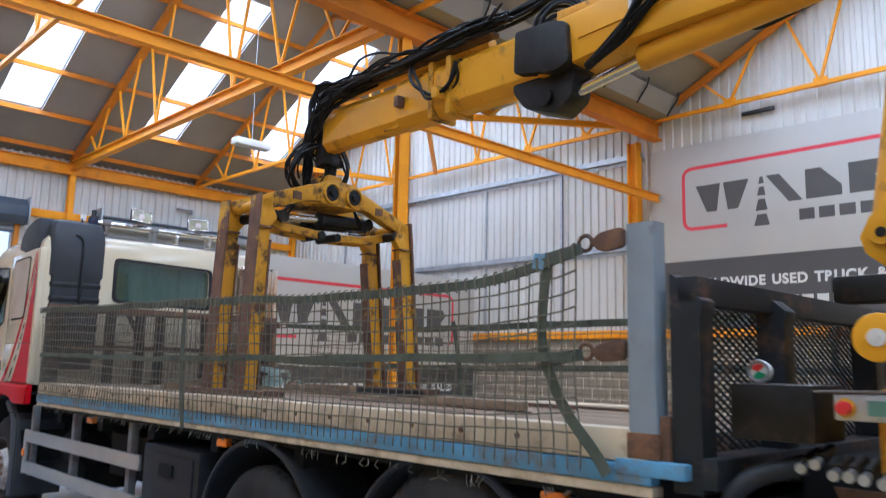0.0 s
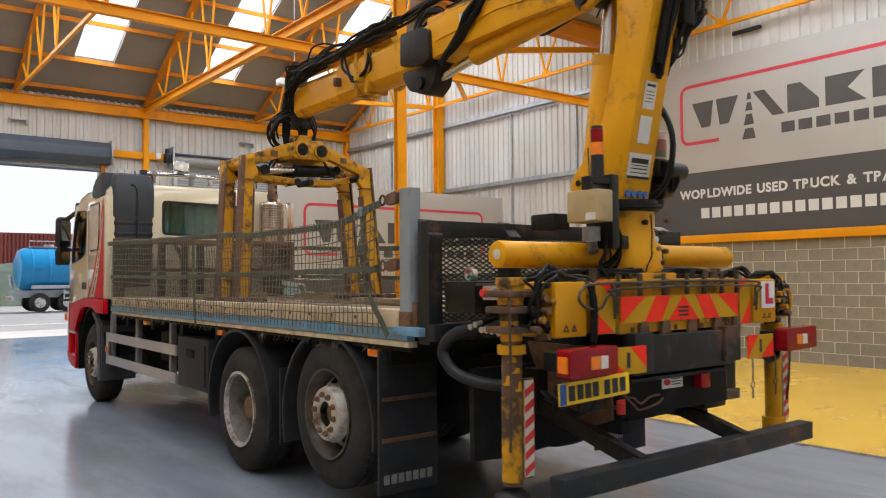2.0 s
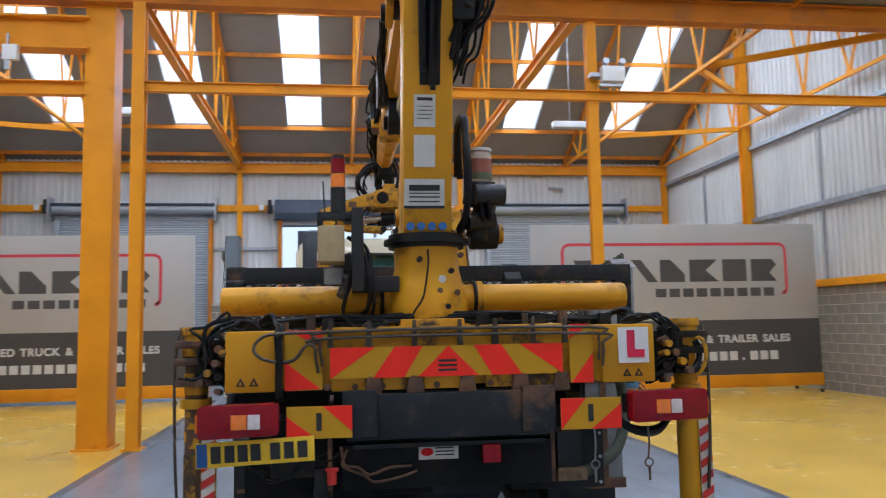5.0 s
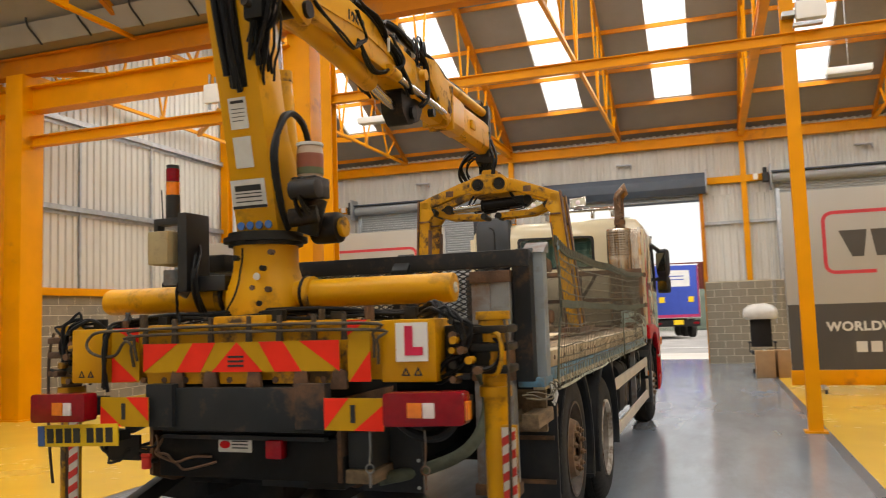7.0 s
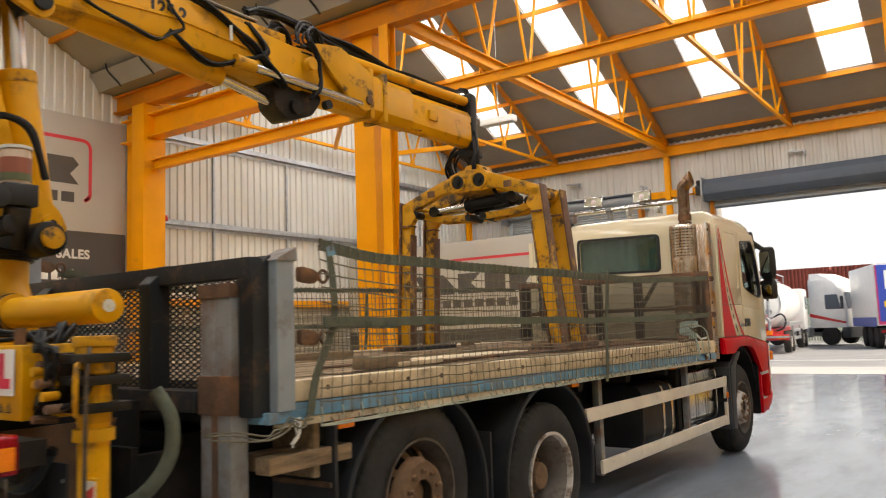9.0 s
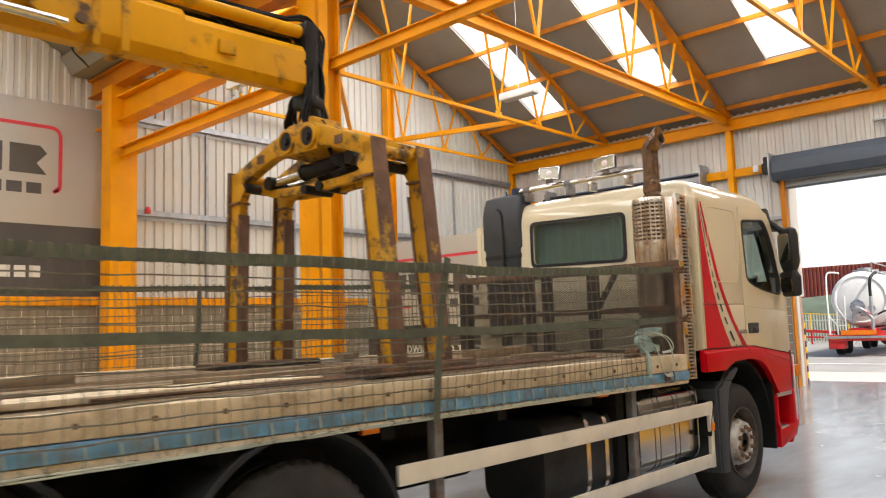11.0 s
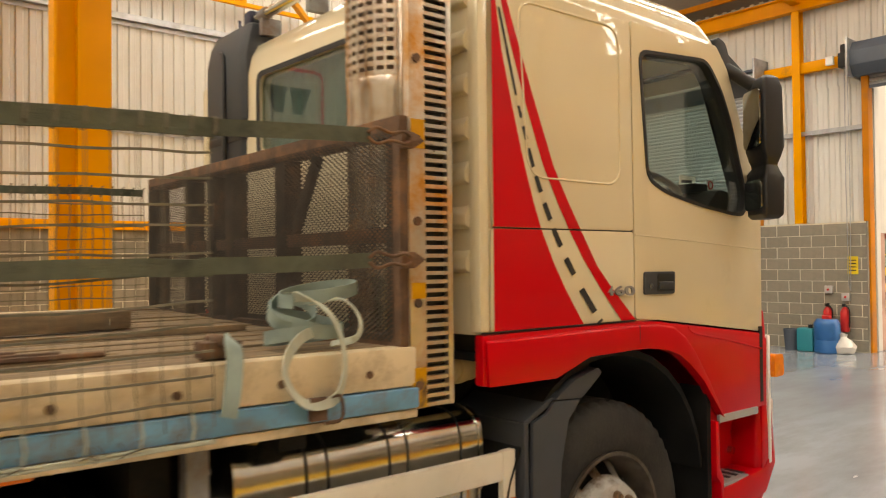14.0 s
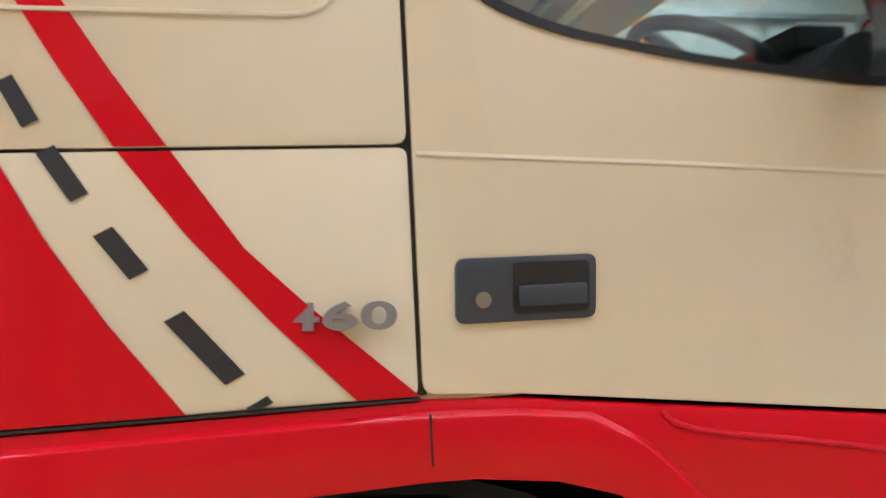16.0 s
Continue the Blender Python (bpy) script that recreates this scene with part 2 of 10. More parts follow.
M_block = material("grey_concrete_block", (0.26, 0.228, 0.176), 0.9, var=0.18, scale=5, bump=0.5, bscale=70, stain=(0.16, 0.142, 0.117), amount=0.36, sscale=3, sharp=0.2, rand=0.5)
M_mortar = material("pale_mortar", (0.62, 0.56, 0.43), 0.95, var=0.1, bump=0.3)
M_shutter = material("grey_shutter_steel", (0.31, 0.325, 0.33), 0.45, 0.2, var=0.06)
M_shutter_box = material("blue_grey_shutter_box", (0.075, 0.095, 0.125), 0.5, 0.1, var=0.1)
M_floor = material("grey_painted_floor", (0.255, 0.290, 0.335), 0.13, var=0.14, scale=0.9, bump=0.015, bscale=9, stain=(0.165, 0.18, 0.20), amount=0.41, sscale=1.3, sharp=0.16, stain_rough=0.30, streak=(1.6, 0.45, 1.0))
M_floor_yellow = material("yellow_painted_floor", (0.74, 0.45, 0.055), 0.24, var=0.07, scale=0.6, bump=0.012, bscale=9, stain=(0.48, 0.31, 0.08), amount=0.32, sscale=0.9, sharp=0.16, stain_rough=0.4)
M_floor_line = material("dark_grey_floor_line", (0.11, 0.12, 0.135), 0.3, var=0.2, scale=3)
M_black = material("black_plastic", (0.010, 0.010, 0.011), 0.5, var=0.3, scale=8)
M_white = material("white_paint", (0.78, 0.78, 0.76), 0.4, var=0.04)
M_red = material("red_paint", (0.55, 0.02, 0.02), 0.35, var=0.1)
for mt_ in (M_orange, M_orange_dark, M_floor_yellow):
    mt_.node_tree.nodes["Principled BSDF"].inputs["Specular IOR Level"].default_value = 0.15 if mt_ is not M_floor_yellow else 0.3
M_glass = glass("clear_glass", (0.87, 0.94, 0.92))


# ---- hall: floor, walls, roof ----
solid("floor_joint", Build().box(0.23, 0.35, 15.2, 23.0, -0.2, 0.0), M_floor, "grey painted strip beside the lane", "floor", kind="structure")
b = Build().box(0.35, 7.05, YS, 23.0, -0.2, 0.0)
solid("floor", b, M_floor, "glossy grey painted concrete workshop floor", "floor", kind="structure")
for name, x0, x1 in (("floor_west", XL - 0.4, 0.23), ("floor_east", 7.17, XR + 0.4)):
    ye = 15.2 if x0 < 0 else 20.9
    solid(name, Build().box(x0, x1, YS, ye, -0.2, 0.0), M_floor_yellow, "glossy yellow painted concrete floor beside the lane", "floor", kind="structure")
    solid(name + "_strip", Build().box(x0, x1, ye, 23.0, -0.2, 0.0), M_floor, "grey concrete strip under the doors", "floor", kind="structure")
for x0 in (0.23, 7.05):
    solid("floor_line_%d" % (1 if x0 < 1 else 2), Build().box(x0, x0 + 0.12, YS, 15.2 if x0 < 1 else 20.9, -0.2, -0.002), M_floor_line, "dark grey painted edge line on the floor", "floor line", kind="structure")


def ribbed(a0, a1, z0, z1, plane, axis, inward, pitch=0.2, depth=0.035):
    """Trapezoid-ribbed sheet between a0 and a1 along a wall."""
    pts, a = [], a0
    while a < a1:
        pts += [(a, 0), (a + pitch * 0.34, 0), (a + pitch * 0.45, depth), (a + pitch * 0.80, depth), (a + pitch * 0.91, 0)]
        a += pitch
    pts = [(min(p, a1), q) for p, q in pts] + [(a1, 0)]
    bb = Build()
    v, f = [], []
    for p, q in pts:
        c = plane + inward * (depth - q)
        for z in (z0, z1):
            v.append((c, p, z) if axis == "y" else (p, c, z))
    for i in range(len(pts) - 1):
        if pts[i + 1][0] - pts[i][0] > 1e-5:
            f.append((2 * i, 2 * i + 2, 2 * i + 3, 2 * i + 1))
    return bb.add(v, f)


def gable_top(y):
    return roof_z(y) - 0.02


# side walls: outer shell with gables, inner ribbed sheets, block dado
for side, plane, inward in (("wall_west", XL, 1), ("wall_east", XR, -1)):
    outer = plane - inward * 0.28
    poly = [(YS - 0.3, 0), (YN + 0.3, 0), (YN + 0.3, EAVE), (14.55, roof_z(14.55) + 0.1), (YV, EAVE), (1.45, roof_z(1.45) + 0.1), (YS - 0.3, EAVE)]
    w = solid(side, Build().prism(poly, plane - inward * 0.12, outer, "x"), M_clad, "tall side wall of white ribbed steel cladding", "wall", kind="structure")
    # ribs follow the gable: one strip of sheet per rib
    v, f, a = [], [], YS
    pitch, depth = 0.2, 0.035
    while a < YN - 0.01:
        for p, q in ((a, 0), (a + 0.07, 0), (a + 0.09, depth), (a + 0.16, depth), (a + 0.18, 0)):
            c = plane - inward * q
            p = min(p, YN)
            v += [(c, p, 2.3), (c, p, gable_top(p))]
        a += pitch
    f = [(2 * i, 2 * i + 2, 2 * i + 3, 2 * i + 1) for i in range(len(v) // 2 - 1)]
    part("ribbed_sheet", Build().add(v, f), M_clad, w, smooth=False)
    for z in (4.1, 6.0):
        bb = Build()
        bb.beam((plane + inward * 0.06, YV + 0.3, z), (plane + inward * 0.06, YN, z), 0.10, 0.012)
        bb.beam((plane + inward * 0.11, YV + 0.3, z + 0.05), (plane + inward * 0.11, YN, z + 0.05), 0.012, 0.11)
        bb.beam((plane + inward * 0.02, YV + 0.3, z - 0.04), (plane + inward * 0.02, YN, z - 0.04), 0.012, 0.09)
        part("sheeting_rail", bb, M_galv, w, "galvanised sheeting rail")
    for y in (10.42, 12.7, 18.3):
        part("sheet_lap", Build().box(plane, plane + inward * 0.05, y - 0.025, y + 0.025, 2.42, 6.0), M_galv, w, "grey sheet joint", smooth=False)
    part("sill", Build().box(plane - inward * 0.05, plane + inward * 0.12, YS, YN, 2.30, 2.46), M_orange, w, "orange steel sill", bevel=0.01)
    part("dado_core", Build().box(plane - inward * 0.12, plane + inward * 0.02, YS, YN, 0, 2.30), M_mortar, w)

# north wall: piers between three doors, and the sheet above
DOORS = ((-5.15, -0.78), (1.35, 5.72), (7.85, 12.15))
HEAD = 4.86
north = Build()
edges = [XL - 0.3, DOORS[0][0], DOORS[0][1], DOORS[1][0], DOORS[1][1], DOORS[2][0], DOORS[2][1], XR + 0.3]
for i in range(0, 8, 2):
    north.box(edges[i], edges[i + 1], YN + 0.12, YN + 0.30, 0, EAVE + 0.1)
for x0, x1 in DOORS:
    north.box(x0, x1, YN + 0.12, YN + 0.30, HEAD, EAVE + 0.1)
wn_ob = solid("wall_north", north, M_clad, "white ribbed end wall with three shutter doors", "wall", kind="structure")
for i in range(0, 8, 2):
    part("ribbed_sheet", ribbed(max(edges[i], XL), min(edges[i + 1], XR), 2.35, HEAD, YN, "x", 1, 0.2), M_clad, wn_ob, smooth=False)
part("ribbed_sheet", ribbed(XL, XR, HEAD, EAVE + 0.1, YN, "x", 1, 0.2), M_clad, wn_ob, smooth=False)
for i in range(0, 8, 2):
    a, c = max(edges[i], XL), min(edges[i + 1], XR)
    part("pier_core", Build().box(a + 0.02, c - 0.02, YN - 0.22, YN + 0.12, 0, 2.33), M_mortar, wn_ob)
    part("girt", Build().box(a, c, YN - 0.14, YN - 0.02, 5.18, 5.38), M_orange, wn_ob, "orange steel girt", bevel=0.01)
    part("sheeting_rail", Build().box(a, c, YN - 0.09, YN - 0.01, 4.0, 4.08), M_galv, wn_ob, "galvanised rail")
part("jamb_panel", Build().box(1.20, 1.33, YN + 0.31, YN + 0.72, 2.13, 4.95), M_clad, wn_ob, "white outer door jamb", bevel=0.006)
part("eave_beam", Build().ibeam((XL, YN - 0.15, 6.52), (XR, YN - 0.15, 6.52), 0.18, 0.30), M_orange, wn_ob, "orange eaves beam")
solid("wall_south", Build().box(XL - 0.3, XR + 0.3, YS - 0.3, YS, 0, EAVE + 0.1), M_clad, "plain white end wall", "wall", kind="structure")

# roof lining with skylight gaps, ceilings of their own
for k, (ya, yb) in enumerate(((YN + 0.3, 14.55), (YV, 14.55), (YV, 1.45), (YS - 0.3, 1.45))):
    bb = Build()
    lo, hi = ((19.7, 15.1), (9.6, 14.0), (6.4, 2.0), (-3.6, 0.9))[k]
    xs = [XL - 0.3]
    for s in SKY_X:
        xs += [s - SKY_HALF, s + SKY_HALF]
    xs.append(XR + 0.3)

    def slab(x0, x1, y0, y1):
        z0, z1 = roof_z(y0), roof_z(y1)
        bb.add([(x0, y0, z0), (x1, y0, z0), (x1, y1, z1), (x0, y1, z1), (x0, y0, z0 + 0.12), (x1, y0, z0 + 0.12), (x1, y1, z1 + 0.12), (x0, y1, z1 + 0.12)],
               [(0, 1, 2, 3), (7, 6, 5, 4), (0, 4, 5, 1), (1, 5, 6, 2), (2, 6, 7, 3), (3, 7, 4, 0)])

    for i in range(0, len(xs), 2):
        slab(xs[i], xs[i + 1], ya, yb)
    for s in SKY_X:
        slab(s - SKY_HALF, s + SKY_HALF, ya, lo)
        slab(s - SKY_HALF, s + SKY_HALF, hi, yb)
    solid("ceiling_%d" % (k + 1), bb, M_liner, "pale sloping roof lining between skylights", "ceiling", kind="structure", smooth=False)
M_grp = bpy.data.materials.new("translucent_skylight_sheet")
M_grp.use_nodes = True
gn, gl = M_grp.node_tree.nodes, M_grp.node_tree.links
gn.remove(gn["Principled BSDF"])
g_t = gn.new("ShaderNodeBsdfTranslucent")
g_t.inputs[0].default_value = (0.93, 0.95, 0.97, 1)
gl.new(g_t.outputs[0], gn["Material Output"].inputs[0])
for s in SKY_X:
    for lo, hi in ((19.7, 15.1), (9.6, 14.0), (6.4, 2.0), (-3.6, 0.9)):
        z0, z1 = roof_z(lo) + 0.09, roof_z(hi) + 0.09
        solid("skylight", Build().add([(s - 0.55, lo, z0), (s + 0.55, lo, z0), (s + 0.55, hi, z1), (s - 0.55, hi, z1), (s - 0.55, lo, z0 + 0.01), (s + 0.55, lo, z0 + 0.01), (s + 0.55, hi, z1 + 0.01), (s - 0.55, hi, z1 + 0.01)],
              [(0, 1, 2, 3), (7, 6, 5, 4), (0, 4, 5, 1), (1, 5, 6, 2), (2, 6, 7, 3), (3, 7, 4, 0)]), M_grp, "white translucent roof skylight strip", "skylight", "roof skylights", "structure", smooth=False)

# purlins
for mid, ends in ((14.55, (YN, YV)), (1.45, (YV, YS))):
    for e in ends:
        s = 1 if e > mid else -1
        for d in (0.35, 1.45, 2.75, 4.05, 5.35):
            y = e - s * d
            if abs(y - mid) > 0.3:
                solid("purlin", Build().beam((XL, y, roof_z(y) - 0.06), (XR, y, roof_z(y) - 0.06), 0.055, 0.11), M_orange_dark, "thin orange steel roof purlin", "purlin", "roof purlins", at=(0, 0, 0))


def truss(x, y0, y1, heavy):
    """A flat-tied roof truss along y at x."""
    th = thing("roof_truss", (x, y0, 6.62), "orange painted steel lattice roof truss", "truss", "roof trusses")
    L = y1 - y0
    mid = y0 + L / 2
    w = 0.16 if heavy else 0.08

    def q(y, z):
        return (0, y - y0, z - 6.62)

    if heavy:
        part("bottom_chord", Build().ibeam(q(y0, 6.62), q(y1, 6.62), 0.16, 0.22, 0.018), M_orange, th)
    else:
        part("bottom_chord", Build().beam(q(y0, 6.66), q(y1, 6.66), 0.075, 0.075), M_orange, th)
    for s in (y0, y1):
        part("rafter", Build().beam(q(s, roof_z(s) - 0.12), q(mid, roof_z(mid) - 0.14), w, 0.13), M_orange_dark, th)
    n = 4
    for half in (0, 1):
        for i in range(1, n):
            yb = y0 + L / 2 * i / n if half == 0 else y1 - L / 2 * i / n
            sg = 1 if half == 0 else -1
            for dy in (-0.55 * sg, 0.55 * sg):
                yt = yb + dy
                part("web", Build().beam(q(yb, 6.69), q(yt, roof_z(yt) - 0.14), 0.045, 0.045), M_orange, th)
            part("gusset_plate", Build().box(-0.006, 0.006, yb - y0 - 0.12, yb - y0 + 0.12, -0.02, 0.16), M_orange, th)
    return th


for x in (XL + 0.25, -3.45, 0.1, 3.52, 6.95, 10.4, XR - 0.2):
    truss(x, YV, YN - 0.1, x in (0.1, 6.95))
for x in (-3.45, 3.52, 6.95, 10.4, XR - 0.2):
    truss(x, YS, YV, False)

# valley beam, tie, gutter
solid("valley_beam", Build().ibeam((XL, YV, 6.47), (XR, YV, 6.47), 0.22, 0.36, 0.025), M_orange_dark, "deep orange steel valley beam between roof spans", "beam")
solid("tie_beam", Build().ibeam((0.3, YV, 5.09), (XR, YV, 5.09), 0.10, 0.15, 0.012), M_orange, "slim orange tie beam between columns", "beam")
gt = thing("valley_gutter", (0, YV, 6.66), "pale steel valley gutter with dark straps", "gutter")
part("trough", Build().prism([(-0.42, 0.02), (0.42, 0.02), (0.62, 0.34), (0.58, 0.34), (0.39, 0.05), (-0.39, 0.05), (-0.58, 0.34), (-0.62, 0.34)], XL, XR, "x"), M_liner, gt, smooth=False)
for i in range(19):
    x = XL + 0.7 + i * 1.1
    part("strap", Build().tube([(x, -0.70, 0.40), (x, -0.66, 0.26), (x + 0.04, -0.50, 0.10), (x + 0.06, -0.40, 0.0)], 0.018, 6, 4), M_black, gt)


def column(x, y, w, d, z1, label, box=False):
    th = thing("column", (x, y, 0), label, "column", "steel columns")
    if box:
        part("shaft", Build().box(-w / 2, w / 2, -d / 2, d / 2, 0.02, z1), M_orange, th, bevel=0.008)
    else:
        part("shaft", Build().ibeam((0, 0, 0.02), (0, 0, z1), w, d, 0.022, (0, 1, 0)), M_orange, th)
    part("base_plate", Build().box(-w / 2 - 0.05, w / 2 + 0.05, -d / 2 - 0.05, d / 2 + 0.05, 0, 0.025), M_orange, th)
    return th


column(-0.265, 8.25, 0.41, 0.42, 6.3, "thick orange painted steel column on the yellow floor", True)
column(0.30, 7.98, 0.17, 0.20, 6.3, "slim orange painted steel column on the lane edge")
column(7.0, 8.05, 0.17, 0.12, 6.3, "slim orange painted steel column on the lane edge")
column(XR - 0.18, 8.45, 0.20, 0.22, 6.3, "orange steel column against the side wall")
column(XL + 0.18, 8.35, 0.20, 0.34, 6.3, "orange steel column against the side wall")
column(XL + 0.95, 8.1, 0.40, 0.50, 6.3, "thick orange painted steel column near the side wall", True)
column(XR - 0.14, 15.7, 0.22, 0.24, roof_z(15.7) - 0.1, "tall orange gable column against the side wall")
column(XL + 0.14, 15.7, 0.22, 0.24, roof_z(15.7) - 0.1, "tall orange gable column against the side wall")
for x in (XL + 0.12, 0.1, 6.95, XR - 0.12):
    cth = thing("wall_column", (x, YN - 0.12, 2.34), "slim orange wall column above the block pier", "column", "steel columns")
    part("shaft", Build().ibeam((0, 0, 0), (0, 0, 4.05), 0.15, 0.17, 0.015, (0, 1, 0)), M_orange, cth)
# heavy beams west of the thick column
solid("crane_beam", Build().ibeam((XL + 0.2, 8.1, 5.86), (-0.41, 8.1, 5.86), 0.30, 0.48, 0.03), M_orange, "heavy orange steel beam between thick columns", "beam")
solid("tie_beam", Build().ibeam((XL + 1.15, 8.1, 5.07), (-0.41, 8.1, 5.07), 0.16, 0.20, 0.016), M_orange, "orange steel tie beam under the heavy beam", "beam")
# plan braces to the gable columns
for x0, x1, xc in ((10.4, XR - 0.25, 1), (-3.45, XL + 0.25, -1)):
    for (ya, yb) in ((16.75, 15.75), (10.9, 8.4), (11.2, 14.3)):
        solid("roof_brace", Build().beam((x0, ya, 6.63), (x1, yb, 6.63), 0.09, 0.12), M_orange, "orange steel plan brace under the roof", "brace", "roof braces")


# ---- lorry materials ----
M_cream = material("cream_cab_paint", (0.67, 0.585, 0.405), 0.4, var=0.03, scale=1.2, coat=1.0, stain=(0.52, 0.45, 0.31), amount=0.27, sscale=3.0, sharp=0.12)
M_cabred = material("red_cab_paint", (0.56, 0.001, 0.009), 0.38, var=0.06, scale=1.5, coat=0.3)
for mt_ in (M_cream, M_cabred):
    mt_.node_tree.nodes["Principled BSDF"].inputs["Specular IOR Level"].default_value = 0.12
    mt_.node_tree.nodes["Principled BSDF"].inputs["Coat Roughness"].default_value = 0.03
M_tyre = material("worn_tyre_rubber", (0.024, 0.023, 0.022), 0.8, var=0.3, scale=6, bump=0.3, bscale=90, stain=(0.055, 0.05, 0.044), amount=0.40, sscale=4, sharp=0.2)
# dark brown for the rim well round the pale disc
M_rimdark = material("dark_brown_rim_well", (0.085, 0.070, 0.056), 0.6, 0.2, var=0.3, scale=9, stain=(0.04, 0.028, 0.02), amount=0.45, sscale=7)
M_rim = material("silver_wheel_paint", (0.58, 0.56, 0.52), 0.4, 0.35, var=0.15, scale=6, stain=(0.16, 0.10, 0.06), amount=0.46, sscale=8, sharp=0.10, stain_rough=0.8)
M_disc = material("grimy_wheel_disc", (0.20, 0.18, 0.155), 0.5, 0.3, var=0.2, scale=7, stain=(0.09, 0.06, 0.04), amount=0.42, sscale=8, sharp=0.12, stain_rough=0.8)
M_hub = material("rusty_hub_steel", (0.21, 0.125, 0.068), 0.75, 0.2, var=0.35, scale=9, stain=(0.12, 0.07, 0.04), amount=0.42, sscale=10)
M_chassis = material("dark_dirty_chassis", (0.014, 0.0145, 0.015), 0.7, var=0.35, scale=5, stain=(0.04, 0.031, 0.025), amount=0.34, sscale=3, sharp=0.15)
M_guard = material("black_mudguard_plastic", (0.022, 0.024, 0.028), 0.5, var=0.25, scale=6, stain=(0.045, 0.044, 0.041), amount=0.34, sscale=4, sharp=0.2)
M_plank = material("weathered_deck_timber", (0.25, 0.172, 0.098), 0.85, var=0.34, scale=5, bump=0.4, bscale=50, stain=(0.11, 0.08, 0.05), amount=0.45, sscale=4, sharp=0.14, streak=(6, 0.7, 6), rand=0.35)
M_rave = material("worn_cream_side_rave", (0.62, 0.51, 0.34), 0.6, var=0.12, scale=4, stain=(0.25, 0.17, 0.095), amount=0.40, sscale=6, sharp=0.14)
M_bluestrip = material("faded_blue_paint", (0.12, 0.29, 0.44), 0.55, var=0.22, scale=6, stain=(0.16, 0.15, 0.13), amount=0.43, sscale=9, sharp=0.1)
M_rust = material("brown_rust", (0.105, 0.058, 0.034), 0.85, var=0.4, scale=9, bump=0.4, bscale=60, stain=(0.20, 0.095, 0.04), amount=0.42, sscale=7)
# brown rust with the shade behind the headboard put into its colour
M_postbrown = material("shaded_brown_rust", (0.045, 0.034, 0.025), 0.85, var=0.35, scale=8, stain=(0.10, 0.055, 0.03), amount=0.38, sscale=7)
M_rustgrey = material("grey_steel_with_rust", (0.235, 0.245, 0.25), 0.6, 0.2, var=0.15, scale=6, stain=(0.16, 0.075, 0.035), amount=0.43, sscale=4, sharp=0.12, stain_rough=0.85)
M_postgrey = material("blue_grey_steel_post", (0.25, 0.29, 0.325), 0.5, 0.15, var=0.12, scale=5, stain=(0.14, 0.10, 0.075), amount=0.36, sscale=6, sharp=0.1)
M_darkframe = material("dark_grey_frame_paint", (0.021, 0.024, 0.027), 0.5, var=0.2, scale=5, stain=(0.13, 0.07, 0.04), amount=0.38, sscale=5)
M_webbing = material("grey_green_webbing", (0.085, 0.097, 0.068), 0.85, var=0.25, scale=14, bump=0.4, bscale=180, stain=(0.045, 0.048, 0.035), amount=0.42, sscale=7)
M_net = material("grey_net_cord", (0.14, 0.126, 0.092), 0.9, var=0.3, scale=20)
M_strapblue = material("pale_ratchet_strap", (0.25, 0.32, 0.29), 0.8, var=0.2, scale=10)
M_straptail = material("cream_strap_webbing", (0.40, 0.42, 0.34), 0.8, var=0.15, scale=12)
M_chrome = material("polished_steel", (0.62, 0.61, 0.58), 0.16, 1.0, var=0.08, scale=5, stain=(0.30, 0.22, 0.14), amount=0.30, sscale=7, sharp=0.1, stain_rough=0.5)
M_exhaust = material("heat_browned_chrome", (0.22, 0.135, 0.085), 0.28, 0.9, var=0.3, scale=4, stain=(0.45, 0.38, 0.31), amount=0.36, sscale=5, sharp=0.15)
M_shieldchrome = material("warm_stained_chrome", (0.66, 0.58, 0.49), 0.22, 0.95, var=0.15, scale=6, stain=(0.42, 0.28, 0.16), amount=0.36, sscale=5, sharp=0.12)
M_alu = material("cream_guard_rail_aluminium", (0.72, 0.67, 0.56), 0.42, 0.12, var=0.08, scale=4, stain=(0.56, 0.51, 0.41), amount=0.36, sscale=6)
M_alugrey = material("grey_guard_rail_aluminium", (0.46, 0.47, 0.47), 0.4, 0.5, var=0.1, scale=4)
M_snork = material("grey_black_intake_plastic", (0.045, 0.050, 0.057), 0.5, var=0.15, scale=4)
M_darkglass = glass("tinted_window_glass", (0.62, 0.70, 0.67))
M_curtain = material("dusty_teal_curtain", (0.26, 0.36, 0.34), 0.9, var=0.3, scale=14, streak=(8, 8, 0.4))
M_inside = material("dark_cab_interior", (0.035, 0.035, 0.038), 0.7, var=0.2)
M_lens_red = material("red_lamp_lens", (0.25, 0.003, 0.010), 0.18, var=0.12, scale=30, coat=0.25)
M_lens_amber = material("amber_lamp_lens", (0.85, 0.21, 0.01), 0.2, var=0.1, scale=30, coat=0.4)
M_lens_clear = material("clear_lamp_lens", (0.72, 0.62, 0.60), 0.2, var=0.1, scale=40, coat=0.4)
M_plate = material("yellow_reflective_plate", (0.85, 0.56, 0.03), 0.35, var=0.05)
M_yboard = material("yellow_reflective_board", (0.55, 0.30, 0.012), 0.35, var=0.06, scale=8)
M_rboard = material("red_fluorescent_board", (0.90, 0.035, 0.018), 0.35, var=0.06, scale=8)
M_crane = material("yellow_crane_paint", (0.63, 0.302, 0.003), 0.36, var=0.10, scale=2.0, coat=0.0, stain=(0.085, 0.05, 0.018), amount=0.36, sscale=3.2, sharp=0.08, stain_rough=0.75)
